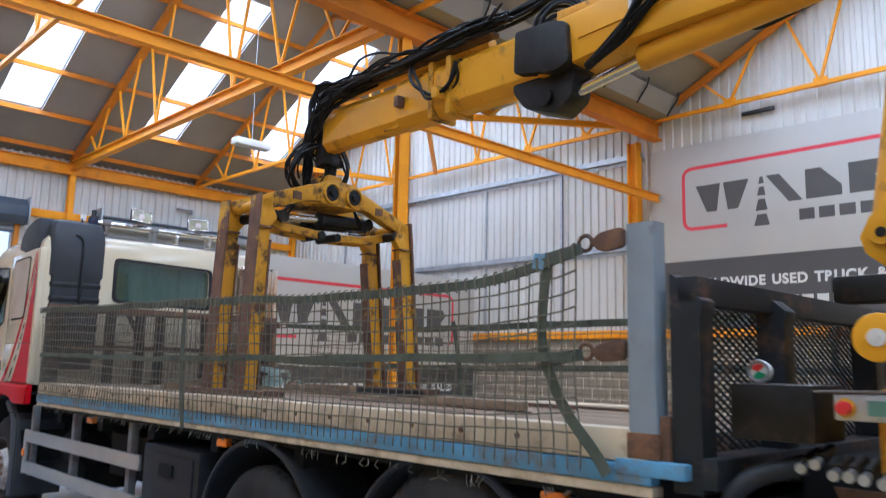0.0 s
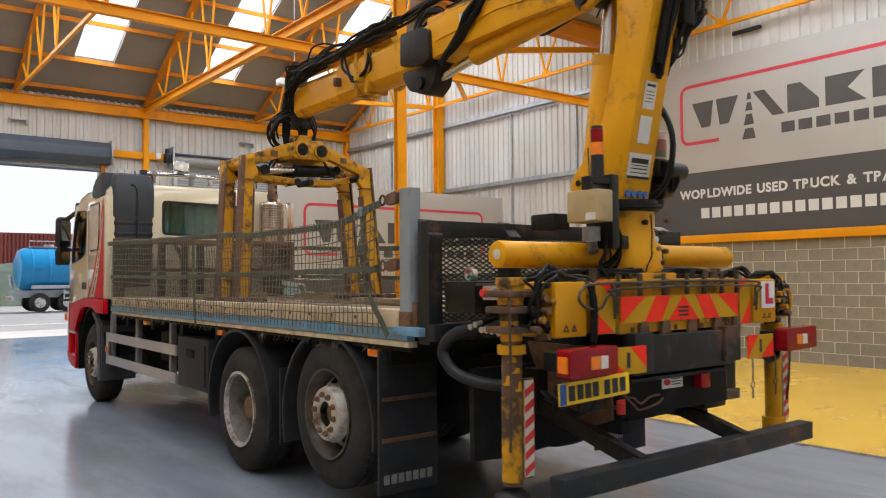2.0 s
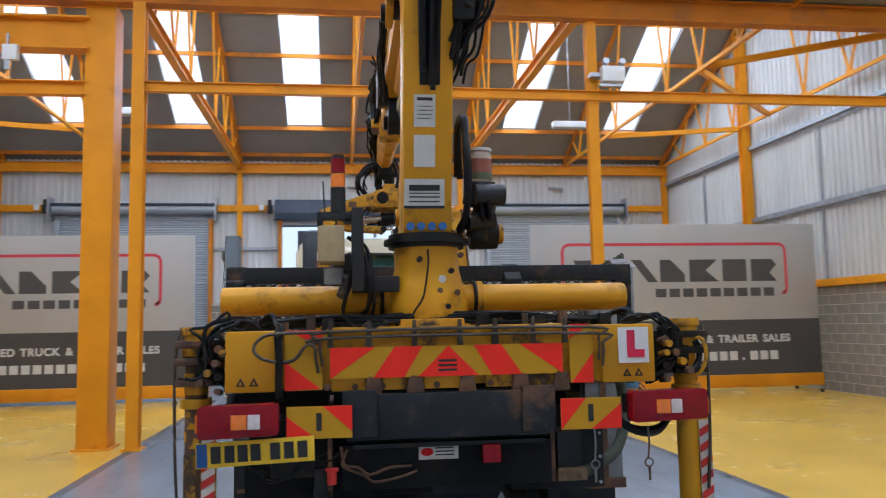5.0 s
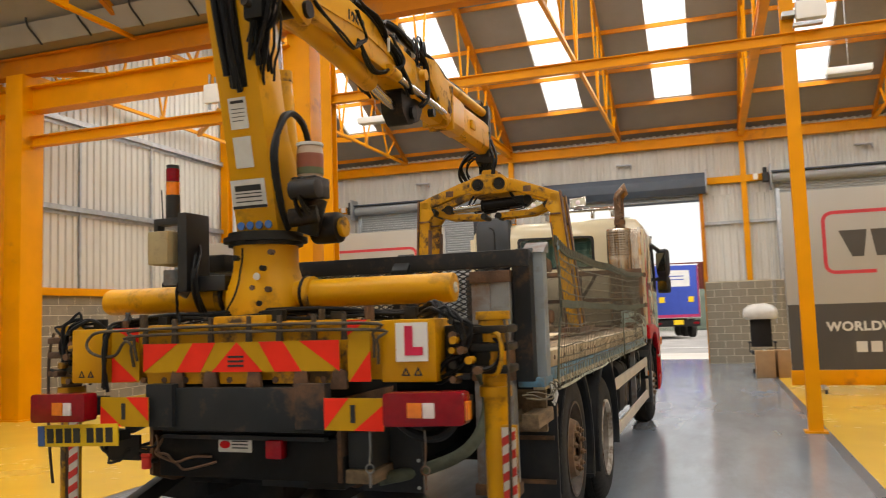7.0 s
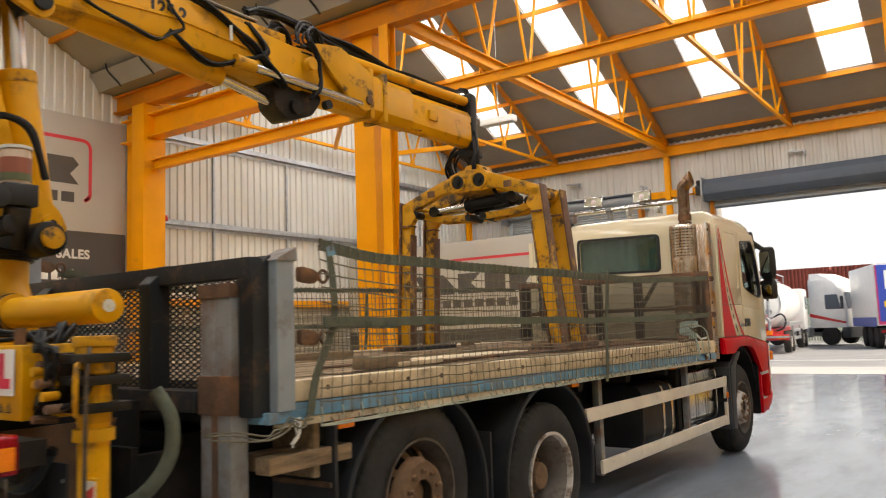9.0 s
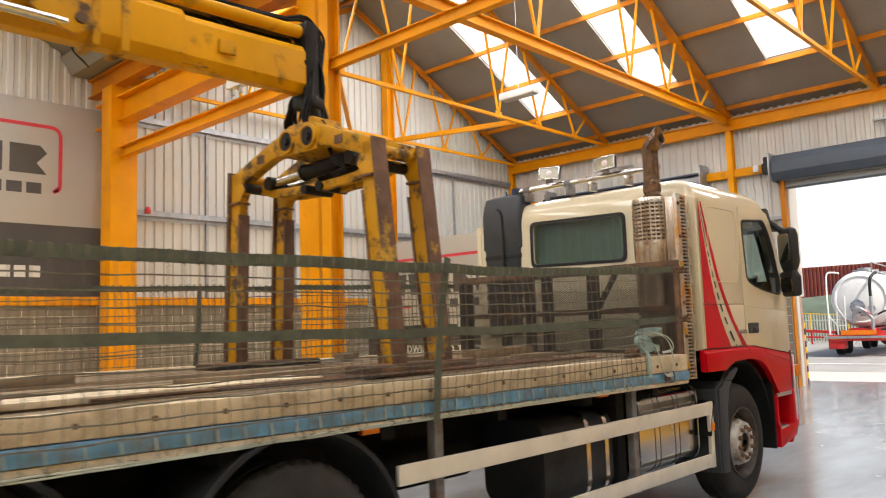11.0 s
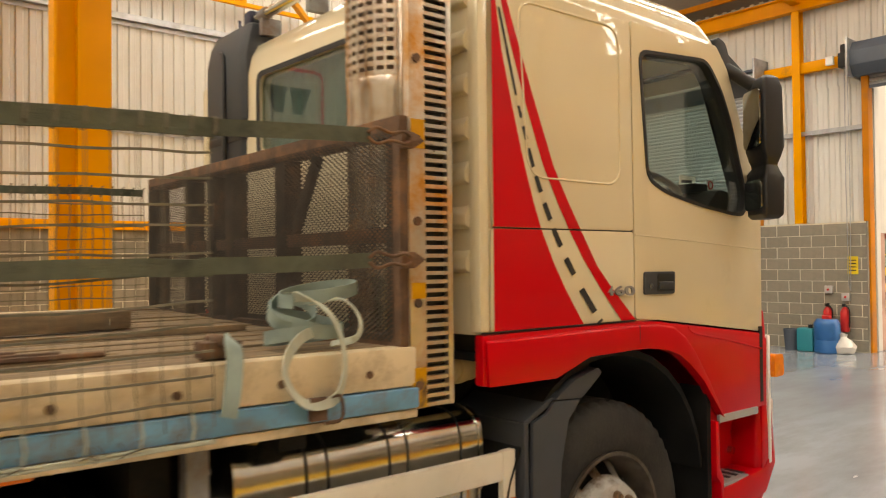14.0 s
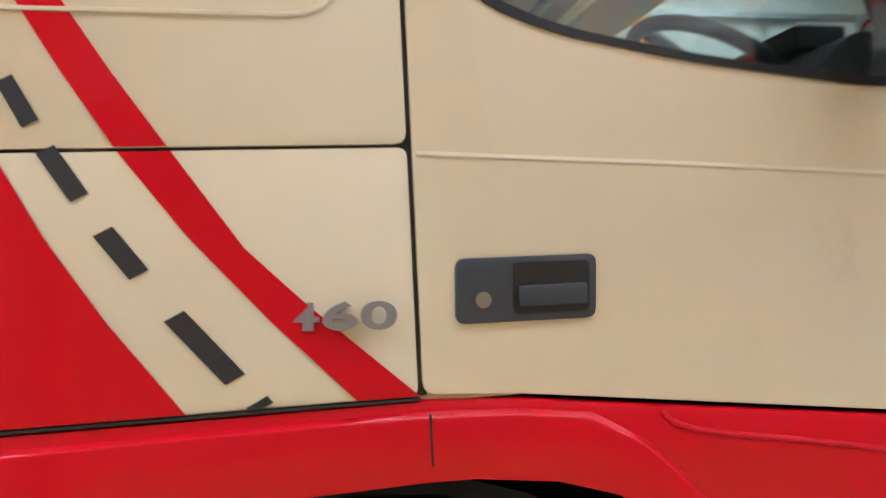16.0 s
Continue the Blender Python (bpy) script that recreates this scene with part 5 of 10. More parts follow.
part("sun_visor", Build().prism(rounded([(10.05, 2.70), (10.42, 2.58), (10.43, 2.60), (10.08, 2.76)], 0.01, 2), -1.15, 1.15, "x"), M_snork, truck, "dark sun visor", bevel=0.006)

# interior
it = part("dashboard", Build().prism(rounded([(9.80, 1.45), (10.28, 1.45), (10.31, 2.00), (10.06, 2.05), (9.88, 1.88)], 0.06, 3), -1.1, 1.1, "x"), M_inside, truck, "dark grey dashboard", bevel=0.02)
part("paper_sheet", Build().box(0.70, 0.98, 10.08, 10.26, 2.045, 2.05), M_white, it)
card = part("dash_card", Build().box(0.800, 0.803, 10.15, 10.31, 2.055, 2.15), M_label, it, "white card standing on the dashboard")
part("card_print", Build().box(0.803, 0.8045, 10.17, 10.27, 2.108, 2.126), M_ink, card)
part("card_print", Build().box(0.803, 0.8045, 10.17, 10.24, 2.085, 2.092), M_ink, card)
tag = part("window_sticker", Build().box(0.950, 0.953, 10.19, 10.25, 2.05, 2.115), M_label, it, "white sticker with a red ring")
part("sticker_ring", Build().ring((0.954, 10.22, 2.083), 0.021, 0.004, "x", 18, 5), M_striped_red, tag)
for s in (-1, 1):
    part("pillar_trim", Build().beam((s * 1.115, 10.31, 1.93), (s * 1.085, 10.02, 2.66), 0.10, 0.09), M_inside, it, bevel=0.01)
part("dash_tray", Build().box(0.86, 1.0, 10.0, 10.12, 2.03, 2.08), M_black, it, bevel=0.01)
wc = Vector((0.68, 9.99, 2.045))
stw = Build()
m = Matrix.Translation(wc) @ Matrix.Rotation(radians(-33), 4, "X")
ring = Build().ring((0, 0, 0), 0.215, 0.019, "z", 36, 10)
stw.add([m @ Vector(p) for p in ring.v], ring.f)
spoke = Build().cyl((-0.2, 0, 0), (0.2, 0, 0), 0.018, 8).cyl((0, -0.2, 0), (0, 0, 0), 0.018, 8).cyl((0, 0, -0.22), (0, 0, 0.03), 0.05, 12)
stw.add([m @ Vector(p) for p in spoke.v], spoke.f)
part("steering_wheel", stw, M_snork, truck, "dark steering wheel")
for x in (-0.62, 0.62):
    st = part("cab_seat", Build().box(x - 0.25, x + 0.25, 8.95, 9.42, 1.55, 1.75), M_inside, truck, bevel=0.05)
    part("seat_back", Build().box(x - 0.25, x + 0.25, 8.82, 8.95, 1.65, 2.30), M_inside, st, bevel=0.05)
    part("head_rest", Build().box(x - 0.14, x + 0.14, 8.84, 8.93, 2.33, 2.52), M_inside, st, bevel=0.03)
part("bunk", Build().box(-1.15, 1.15, 8.33, 8.80, 1.5, 1.80), M_curtain, truck, bevel=0.04)

# mirrors: two glasses in one tall housing, turned towards the driver
for s in (-1, 1):
    turn = Matrix.Translation((s * 1.40, 9.98, 0)) @ Matrix.Rotation(radians(-37 * s), 4, "Z")
    lp = []
    for z, k, d in ((1.865, 0.80, 0.045), (1.885, 0.94, 0.065), (2.06, 1.0, 0.07), (2.095, 0.92, 0.05), (2.125, 0.78, 0.04), (2.16, 0.98, 0.05), (2.21, 1.0, 0.07), (2.50, 0.98, 0.065), (2.545, 0.9, 0.05), (2.565, 0.6, 0.03)):
        lp.append([turn @ Vector((0.115 * k * u, d * v, z)) for u, v in rounded([(-1, -0.8), (1, -0.8), (0.75, 1), (-0.75, 1)], 0.4, 4)])
    mr = part("mirror_head", Build().loft(lp), M_black, truck, "tall black twin-glass door mirror", bevel=0.004)
    for z0, z1, dd in ((2.215, 2.50, -0.060), (1.91, 2.055, -0.058)):
        g = Build().prism(rounded([(-0.092, z0), (0.092, z0), (0.092, z1), (-0.092, z1)], 0.03, 4), dd - 0.004, dd + 0.003, "y")
        g.v = [turn @ Vector(q) for q in g.v]
        part("mirror_glass", g, M_mirror, mr, "silvered mirror glass")
    part("mirror_arm", Build().tube([(s * 1.20, 9.90, 2.66), (s * 1.27, 9.95, 2.60), (s * 1.34, 9.99, 2.54), (s * 1.40, 10.0, 2.52)], 0.034, 10, 4), M_black, mr)
    part("mirror_arm", Build().tube([(s * 1.24, 10.12, 2.08), (s * 1.30, 10.06, 2.10), (s * 1.37, 10.0, 2.11)], 0.026, 8, 4), M_black, mr)
    part("arm_cover", Build().prism(rounded([(9.80, 2.60), (9.98, 2.58), (9.90, 2.76), (9.82, 2.78)], 0.03, 3), s * 1.17, s * 1.25, "x"), M_black, mr, bevel=0.01)

# air intake stack on the near corner behind the cab
sp = rounded([(-1.17, 8.185), (-0.64, 8.185), (-0.64, 8.42), (-1.17, 8.42)], 0.06, 3)
lo = []
for z, k, dy in ((1.55, 0.86, 0), (1.75, 0.90, 0), (2.46, 0.93, 0), (2.48, 1.0, 0), (2.84, 1.0, 0.0), (2.95, 0.98, 0.02), (3.02, 0.90, 0.04), (3.05, 0.7, 0.06)):
    lo.append([(-0.905 + (x + 0.905) * k, 8.30 + (y - 8.30) * k + dy, z) for x, y in sp])
sn = part("air_intake", Build().loft(lo), M_snork, truck, "dark grey plastic air intake stack", bevel=0.006)
for i in range(5):
    z = 1.80 + i * 0.14
    part("bellows_rib", Build().prism([(-0.905 + (x + 0.905) * 0.96, 8.30 + (y - 8.30) * 0.96) for x, y in sp], z, z + 0.05, "z"), M_black, sn, bevel=0.008)
part("intake_strap", Build().tube([(-0.87, 8.178, 2.10), (-0.87, 8.176, 2.60), (-0.88, 8.178, 2.84), (-0.95, 8.19, 2.90)], 0.012, 6, 4), M_black, sn)
# roof fairing in front of the stack
part("side_deflector", Build().prism(rounded([(8.36, 2.55), (8.50, 2.62), (8.80, 2.74), (8.97, 2.78), (8.93, 2.90), (8.80, 2.99), (8.60, 3.045), (8.36, 3.06)], 0.04, 3), -1.245, -1.02, "x"), M_snork, truck, bevel=0.02)

# roof bar and work lamps
rb = part("roof_bar", Build().cyl((-0.72, 8.31, 3.068), (0.90, 8.31, 3.072), 0.029, 14), M_chrome, truck, "chromed roof light bar")
for x in (-0.62, -0.10, 0.16, 0.56, 0.84):
    part("bar_clamp", Build().box(x - 0.02, x + 0.02, 8.285, 8.40, 2.95, 3.045).cyl((x - 0.04, 8.31, 3.069), (x + 0.04, 8.31, 3.069), 0.036, 12), M_rustgrey if x < 0 else M_chrome, rb, bevel=0.004)
part("bar_plug", Build().box(-0.80, -0.72, 8.27, 8.34, 3.04, 3.11).tube([(-0.78, 8.30, 3.06), (-0.86, 8.28, 3.03), (-0.88, 8.28, 3.09)], 0.010, 6, 3), material("blue_plug", (0.012, 0.016, 0.05), 0.4), rb, "dark blue cable plug", bevel=0.01)
M_lamp_glass = material("yellowed_lamp_glass", (0.42, 0.40, 0.28), 0.12, var=0.3, scale=14)
for x, z, yaw, roll in ((-0.28, 3.188, 8, 4), (0.375, 3.182, -6, -3)):
    wl = part("work_lamp", Build().loft([[(-0.075, 0.075, -0.04), (0.075, 0.075, -0.04), (0.075, 0.075, 0.04), (-0.075, 0.075, 0.04)], [(-0.115, 0.02, -0.063), (0.115, 0.02, -0.063), (0.115, 0.02, 0.063), (-0.115, 0.02, 0.063)], [(-0.115, -0.012, -0.063), (0.115, -0.012, -0.063), (0.115, -0.012, 0.063), (-0.115, -0.012, 0.063)]]), M_black, rb, "rectangular work lamp with a chrome rim", smooth=False, bevel=0.006)
    wl.matrix_local = pose(x, 8.25, z, -6, roll, yaw)
    part("lamp_rim", Build().box(-0.118, 0.118, -0.024, -0.010, 0.054, 0.066).box(-0.118, 0.118, -0.024, -0.010, -0.066, -0.054).box(-0.118, -0.106, -0.024, -0.010, -0.054, 0.054).box(0.106, 0.118, -0.024, -0.010, -0.054, 0.054), M_chrome, wl, "chrome rim", bevel=0.003)
    part("lamp_lens", Build().box(-0.106, 0.106, -0.018, -0.012, -0.054, 0.054), M_lamp_glass, wl, "yellowed lens")
    # white reflector highlight, modelled as a pale dome on the lens
    part("lamp_bulb", Build().lathe([(0.0, 0.034), (-0.006, 0.030), (-0.012, 0.0)], (0.0, -0.018, -0.004), "y", 14), M_lens_clear, wl)
    part("lamp_stalk", Build().box(-0.035, 0.035, -0.008, 0.02, -0.10, -0.063), M_rustgrey, wl, bevel=0.004)
part("roof_hatch", Build().box(-0.35, 0.35, 9.0, 9.6, 2.95, 2.99), M_snork, cab, bevel=0.01)

# exhaust stack with slotted shield
ring18 = [(math.cos(2 * math.pi * i / 18), math.sin(2 * math.pi * i / 18)) for i in range(18)]


def pipe_ring(x, z, hx, hz, ry):
    """Oval section of the pipe, tipped about y: hx, hz are the half extents of its long axis."""
    return [(x + hx * c, 8.02 + ry * q, z - hz * c) for c, q in ring18]


ex = part("exhaust_pipe", Build().cyl((0.95, 8.02, 1.2), (0.95, 8.02, 2.71), 0.112, 20).loft([pipe_ring(0.972, 2.70, 0.068, 0, 0.068), pipe_ring(0.972, 3.12, 0.069, 0.006, 0.069), pipe_ring(0.974, 3.165, 0.072, 0.018, 0.070), pipe_ring(0.990, 3.200, 0.068, 0.034, 0.071), pipe_ring(1.080, 3.290, 0.022, 0.086, 0.073), pipe_ring(1.078, 3.288, 0.019, 0.078, 0.066), pipe_ring(1.02, 3.225, 0.040, 0.058, 0.064)], close=False), M_exhaust, truck, "heat-browned chrome exhaust pipe with a slanted mouth")
part("exhaust_mouth", Build().loft([pipe_ring(1.030, 3.236, 0.038, 0.060, 0.064), pipe_ring(1.015, 3.222, 0.040, 0.058, 0.064)]), M_black, ex)
part("pipe_collar", Build().cyl((0.972, 8.02, 2.70), (0.972, 8.02, 2.76), 0.082, 18).cyl((0.972, 8.02, 2.79), (0.972, 8.02, 2.86), 0.077, 18), M_rust, ex)
sh = Build()


def sleeve(a, r, z):
    """Point on the oval sleeve round the pipe."""
    return (0.95 + 0.170 * r * math.cos(a), 8.02 + 0.136 * r * math.sin(a), z)


# slotted sleeve: columns of short bars between upright strips, over a plain lower half
for i in range(26):
    a0, a1, a2 = (2 * math.pi * (i + q) / 26 for q in (-0.15, 0.15, 0.85))
    for k in range(11):
        z = 2.345 + k * 0.034
        p = [sleeve(a, r, zz) for r in (0.985, 1.015) for a, zz in ((a1, z), (a2, z), (a2, z + 0.018), (a1, z + 0.018))]
        sh.add(p, [(0, 1, 2, 3), (7, 6, 5, 4), (0, 4, 5, 1), (2, 6, 7, 3)])
    p = [sleeve(a, r, zz) for r in (0.98, 1.02) for a, zz in ((a0, 2.34), (a1, 2.34), (a1, 2.715), (a0, 2.715))]
    sh.add(p, [(0, 1, 2, 3), (7, 6, 5, 4), (0, 4, 5, 1), (1, 5, 6, 2), (2, 6, 7, 3), (3, 7, 4, 0)])
shield = part("slotted_shield", sh, M_shieldchrome, ex, "slotted chrome heat shield", smooth=False)
tagged(shield, kind="stuff")
rings = [[sleeve(2 * math.pi * i / 36, r, z) for i in range(36)] for z, r in ((1.2, 1.0), (2.30, 1.0), (2.335, 1.025), (2.35, 1.0))]
part("plain_sleeve", Build().loft(rings), M_shieldchrome, ex, "plain browned lower sleeve")
part("sleeve_rim", Build().loft([[sleeve(2 * math.pi * i / 36, r, z) for i in range(36)] for z, r in ((2.705, 1.02), (2.735, 0.97), (2.745, 0.70))]), M_shieldchrome, ex)
M_shieldstrip = material("chrome_strip_with_yellow_rust", (0.55, 0.52, 0.46), 0.3, 0.8, var=0.15, scale=5, stain=(0.55, 0.25, 0.04), amount=0.45, sscale=4, sharp=0.12, stain_rough=0.7)
part("shield_flange", Build().box(1.215, 1.247, 7.905, 7.978, 1.17, 2.74), M_shieldstrip, ex, "rust-streaked flange of the shield", bevel=0.008)
for z0, z1 in ((1.175, 1.31), (1.545, 1.60), (2.06, 2.16)):
    part("paint_patch", Build().box(1.2475, 1.2495, 7.912, 7.972, z0, z1), M_crane_worn, ex, "worn yellow paint patch")
part("slot_backing", Build().box(1.205, 1.215, 7.976, 8.10, 1.17, 2.74), M_black, ex)
part("slotted_edge", Build().box(1.215, 1.243, 8.078, 8.10, 1.17, 2.74), M_shieldstrip, ex, bevel=0.004)
for i in range(52):
    z = 1.172 + i * 0.0302
    part("slot_bar", Build().box(1.217, 1.239, 7.980, 8.080, z, z + 0.0135), M_shieldstrip, ex)
for i in range(6):
    part("flange_bolt", Build().cyl((1.245, 7.937, 1.25 + i * 0.28), (1.256, 7.937, 1.25 + i * 0.28), 0.016, 8), M_rust, ex)
part("shield_plate", Build().box(1.09, 1.215, 7.972, 7.984, 1.20, 2.72).box(1.115, 1.135, 7.960, 7.973, 1.20, 2.72), M_shieldchrome, ex, "chrome side plate of the shield", bevel=0.003)


# ---- loader crane behind the bed ----
crane = thing("loader_crane", (3.66, 0, 0), "yellow hydraulic loader crane mounted behind the lorry bed", "crane")
crane.rotation_euler = (0, 0, radians(-0.57))
XC = -0.105  # mast axis

# sub frame and outrigger beam
sub = part("sub_frame", Build().box(-0.52, 0.44, 0.42, 1.25, 1.08, 1.32), M_chassis, crane, "dark grey crane sub frame", bevel=0.01)
part("cross_member", Build().box(-0.53, 0.44, 0.36, 0.44, 1.10, 1.31), M_darkframe, sub, bevel=0.008)
for x in (-0.55, 0.30):
    part("mount_bracket", Build().box(x, x + 0.16, 0.335, 0.40, 1.12, 1.33), M_darkframe, sub, bevel=0.006)
part("rear_panel", Build().box(-0.55, 0.46, 0.44, 0.48, 0.86, 1.06), M_chassis, sub, bevel=0.006)
part("tail_beam", Build().box(-0.50, 0.42, 0.40, 0.44, 1.055, 1.075), M_darkframe, sub)
for s in (-0.62, 0.46):
    part("side_plate", Build().prism([(0.45, 1.25), (0.45, 0.86), (0.62, 0.80), (0.9, 0.80), (1.1, 1.25)], s, s + 0.02, "x"), M_rust, sub)
part("tow_bracket", Build().box(-0.42, -0.16, 0.5, 0.75, 0.82, 0.90), M_chassis, sub, bevel=0.015)
part("warning_plate", Build().box(-0.19, 0.0, 0.434, 0.44, 0.99, 1.06), M_label, sub, "cream rating plate")
part("plate_ellipse", Build().prism([(-0.15 + 0.03 * math.cos(i * math.pi / 8), 1.026 + 0.019 * math.sin(i * math.pi / 8)) for i in range(16)], 0.430, 0.434, "y"), M_cabred, sub)
for i in range(3):
    part("plate_line", Build().box(-0.11, -0.02, 0.431, 0.434, 1.008 + i * 0.016, 1.014 + i * 0.016), M_ink, sub)
part("fog_lamp", Build().box(0.11, 0.20, 0.38, 0.44, 0.97, 1.06), M_lens_red, sub, "red fog lamp", bevel=0.012)
part("under_tray", Build().prism([(-1.08, 1.12), (0.66, 1.12), (0.66, 0.80), (-0.20, 0.82), (-0.21, 0.62), (-0.80, 0.58), (-1.08, 0.60)], 1.06, 1.10, "y"), M_chassis, sub)
part("rear_flap", Build().box(-0.10, 0.80, 0.68, 0.692, 0.775, 1.12), M_guard, sub, "black rubber rear flap", bevel=0.003)
for x, z in ((0.78, 1.05), (0.78, 0.93), (0.78, 0.80)):
    part("flap_bolt", Build().cyl((x, 0.674, z), (x, 0.682, z), 0.009, 8), M_galv, sub)
part("spray_flap", Build().box(0.07, 0.28, 0.93, 0.945, 0.52, 0.90), M_guard, sub, "short rubber spray flap", bevel=0.003)
part("step_box", Build().box(0.50, 0.63, 0.48, 0.74, 0.92, 1.09), M_darkframe, sub, "dark grey steel step box", bevel=0.008)
part("step_board", Build().box(0.495, 0.645, 0.46, 0.76, 0.855, 0.918), M_plank, sub, "brown timber board", bevel=0.006)
part("rust_plate", Build().box(-0.88, -0.68, 0.44, 0.46, 0.93, 1.06), M_greasy, sub, bevel=0.004)
part("dark_box", Build().box(0.26, 0.49, 0.46, 0.80, 0.82, 0.98), M_greasy, sub, bevel=0.02)

ob_ = part("outrigger_beam", Build().box(-1.07, 0.96, 0.44, 0.80, 1.34, 1.61), M_crane_worn, crane, "chipped yellow outrigger beam", bevel=0.012)
for x, w in ((-0.60, 0.16), (-0.36, 0.13), (-0.16, 0.22), (0.14, 0.14), (0.34, 0.16)):
    part("beam_pad", Build().box(x, x + w, 0.405, 0.445, 1.325, 1.42), M_crane_worn, ob_, bevel=0.008)
    part("beam_lip", Build().box(x - 0.02, x + w + 0.03, 0.41, 0.60, 1.595, 1.625), M_crane_worn, ob_, bevel=0.006)
for i in range(9):
    x = -0.62 + i * 0.13
    part("rusty_bolt", Build().cyl((x, 0.40, 1.345), (x, 0.425, 1.345), 0.017, 6), M_rust, ob_)
for x0, x1, nm in ((-1.09, -0.86, "near"), (0.72, 0.99, "off")):
    eb = part("outrigger_box", Build().box(x0, x1, 0.40, 0.78, 1.33, 1.615), M_crane, ob_, bevel=0.012)
    for k in (0, 1):
        tx = (x0 + 0.05 + k * 0.06) if nm == "near" else (x0 + 0.10 + k * 0.06)
        part("warning_triangle", Build().add([(tx, 0.397, 1.36), (tx + 0.045, 0.397, 1.36), (tx + 0.0225, 0.397, 1.40), (tx + 0.013, 0.396, 1.366), (tx + 0.032, 0.396, 1.366), (tx + 0.0225, 0.396, 1.386)], [(0, 1, 4, 3), (1, 2, 5, 4), (2, 0, 3, 5)]), M_ink, eb)
# pipes along the beam
for dz, x0, x1 in ((0.0, -0.66, 0.715), (0.03, -0.64, 0.695)):
    z = 1.575 + dz
    part("steel_pipe", Build().tube([(x0, 0.38, z - 0.16), (x0 - 0.01, 0.37, z - 0.05), (x0 + 0.06, 0.37, z), (x1 - 0.06, 0.37, z), (x1, 0.37, z - 0.05), (x1, 0.38, z - 0.16)], 0.0075, 8, 5), M_pipe, ob_)
part("steel_pipe", Build().tube([(-0.66, 0.375, 1.56), (-0.72, 0.372, 1.54), (-0.77, 0.372, 1.48), (-0.84, 0.365, 1.47), (-0.92, 0.365, 1.49), (-0.955, 0.365, 1.53), (-0.93, 0.365, 1.575), (-0.86, 0.37, 1.60), (-0.6, 0.37, 1.605)], 0.008, 8, 5), M_pipe, ob_)


# chevron boards
def board(name, x0, x1, z0, z1, stripes, y=0.395, parent=None):
    bd = part(name, Build().box(x0, x1, y, y + 0.006, z0, z1), M_yboard, parent or crane, "yellow reflective marker board with red chevrons")
    for poly in stripes:
        part("red_chevron", Build().prism([(x0 + (x1 - x0) * u, z0 + (z1 - z0) * v) for u, v in poly], y - 0.002, y, "y"), M_rboard, bd)
    return bd


board("marker_board", -0.605, 0.515, 1.385, 1.53, [[(0.0, 0.0), (0.0, 1.0), (0.19, 1.0)], [(0.18, 0), (0.31, 0), (0.39, 1), (0.27, 1)], [(0.37, 0), (0.50, 1), (0.63, 0)], [(0.69, 0), (0.82, 0), (0.73, 1), (0.61, 1)], [(0.81, 1), (1.0, 1), (1.0, 0)]], 0.385)
for i in range(3):
    part("board_logo_bar", Build().box(-0.095, -0.005, 0.380, 0.383, 1.41 + i * 0.022, 1.42 + i * 0.022), M_ink, crane)
board("corner_board", -0.815, -0.642, 1.335, 1.615, [[(0.05, 1), (1, 1), (1, 0.72)], [(0, 0.0), (0, 0.48), (0.95, 0.02)]])
board("corner_board", 0.555, 0.670, 1.335, 1.62, [[(0.0, 0.75), (0, 1), (0.9, 1)], [(0.05, 0.0), (1, 0.5), (1, 0.0)]])
board("rear_board", -0.80, -0.505, 1.125, 1.27, [[(0, 0), (0, 0.7), (0.45, 0)], [(0.55, 1), (1, 1), (1, 0.2)]], 0.30)
board("rear_board", 0.475, 0.770, 1.125, 1.27, [[(0, 0.0), (0, 1), (0.42, 1)], [(0.5, 0), (1, 0.8), (1, 0)]], 0.30)
for x in (-0.655, 0.62):
    part("board_print", Build().box(x - 0.012, x + 0.012, 0.296, 0.298, 1.16, 1.24), M_ink, crane)

# tail lamps and number plate
for s, x0, x1, z0 in ((-1, -1.18, -0.83, 1.145), (1, 0.80, 1.17, 1.155)):
    tl = part("tail_lamp", Build().prism(rounded([(x0, z0), (x1, z0 + 0.01), (x1, z0 + 0.15), (x0, z0 + 0.145)], 0.02, 3), 0.22, 0.31, "y"), M_lens_red, crane, "red tail lamp cluster", bevel=0.01)
    xm = (x0 + x1) / 2 + 0.02 * s * -1
    part("amber_lens", Build().box(xm - 0.05, xm + 0.018, 0.214, 0.222, z0 + 0.04, z0 + 0.105), M_lens_amber, tl, bevel=0.004)
    part("clear_lens", Build().box(xm + 0.022, xm + 0.075, 0.214, 0.222, z0 + 0.04, z0 + 0.105), M_lens_clear, tl, bevel=0.004)
    e = x0 if s < 0 else x1
    part("end_lens", Build().box(e - 0.012, e + 0.012, 0.235, 0.295, z0 + 0.03, z0 + 0.11), M_lens_amber, tl, bevel=0.006)
    part("lamp_bracket", Build().box(x0 + 0.02, x1 - 0.02, 0.31, 0.42, z0 + 0.03, z0 + 0.12), M_chassis, tl)
npl = part("number_plate", Build().box(-0.26, 0.26, -0.004, 0.004, -0.055, 0.055), M_plate, crane, "yellow rear number plate", bevel=0.002)
npl.matrix_local = pose(-0.935, 0.285, 1.078, 0, -2.0, 0)
part("plate_band", Build().box(-0.256, -0.21, -0.006, -0.004, -0.051, 0.051), material("blue_plate_band", (0.02, 0.09, 0.32), 0.4), npl)
for k, x in enumerate((-0.195, -0.135, -0.078, -0.022, 0.065, 0.125, 0.185)):
    part("plate_bar", Build().box(x, x + 0.044, -0.0065, -0.004, -0.037, 0.037), M_ink, npl)
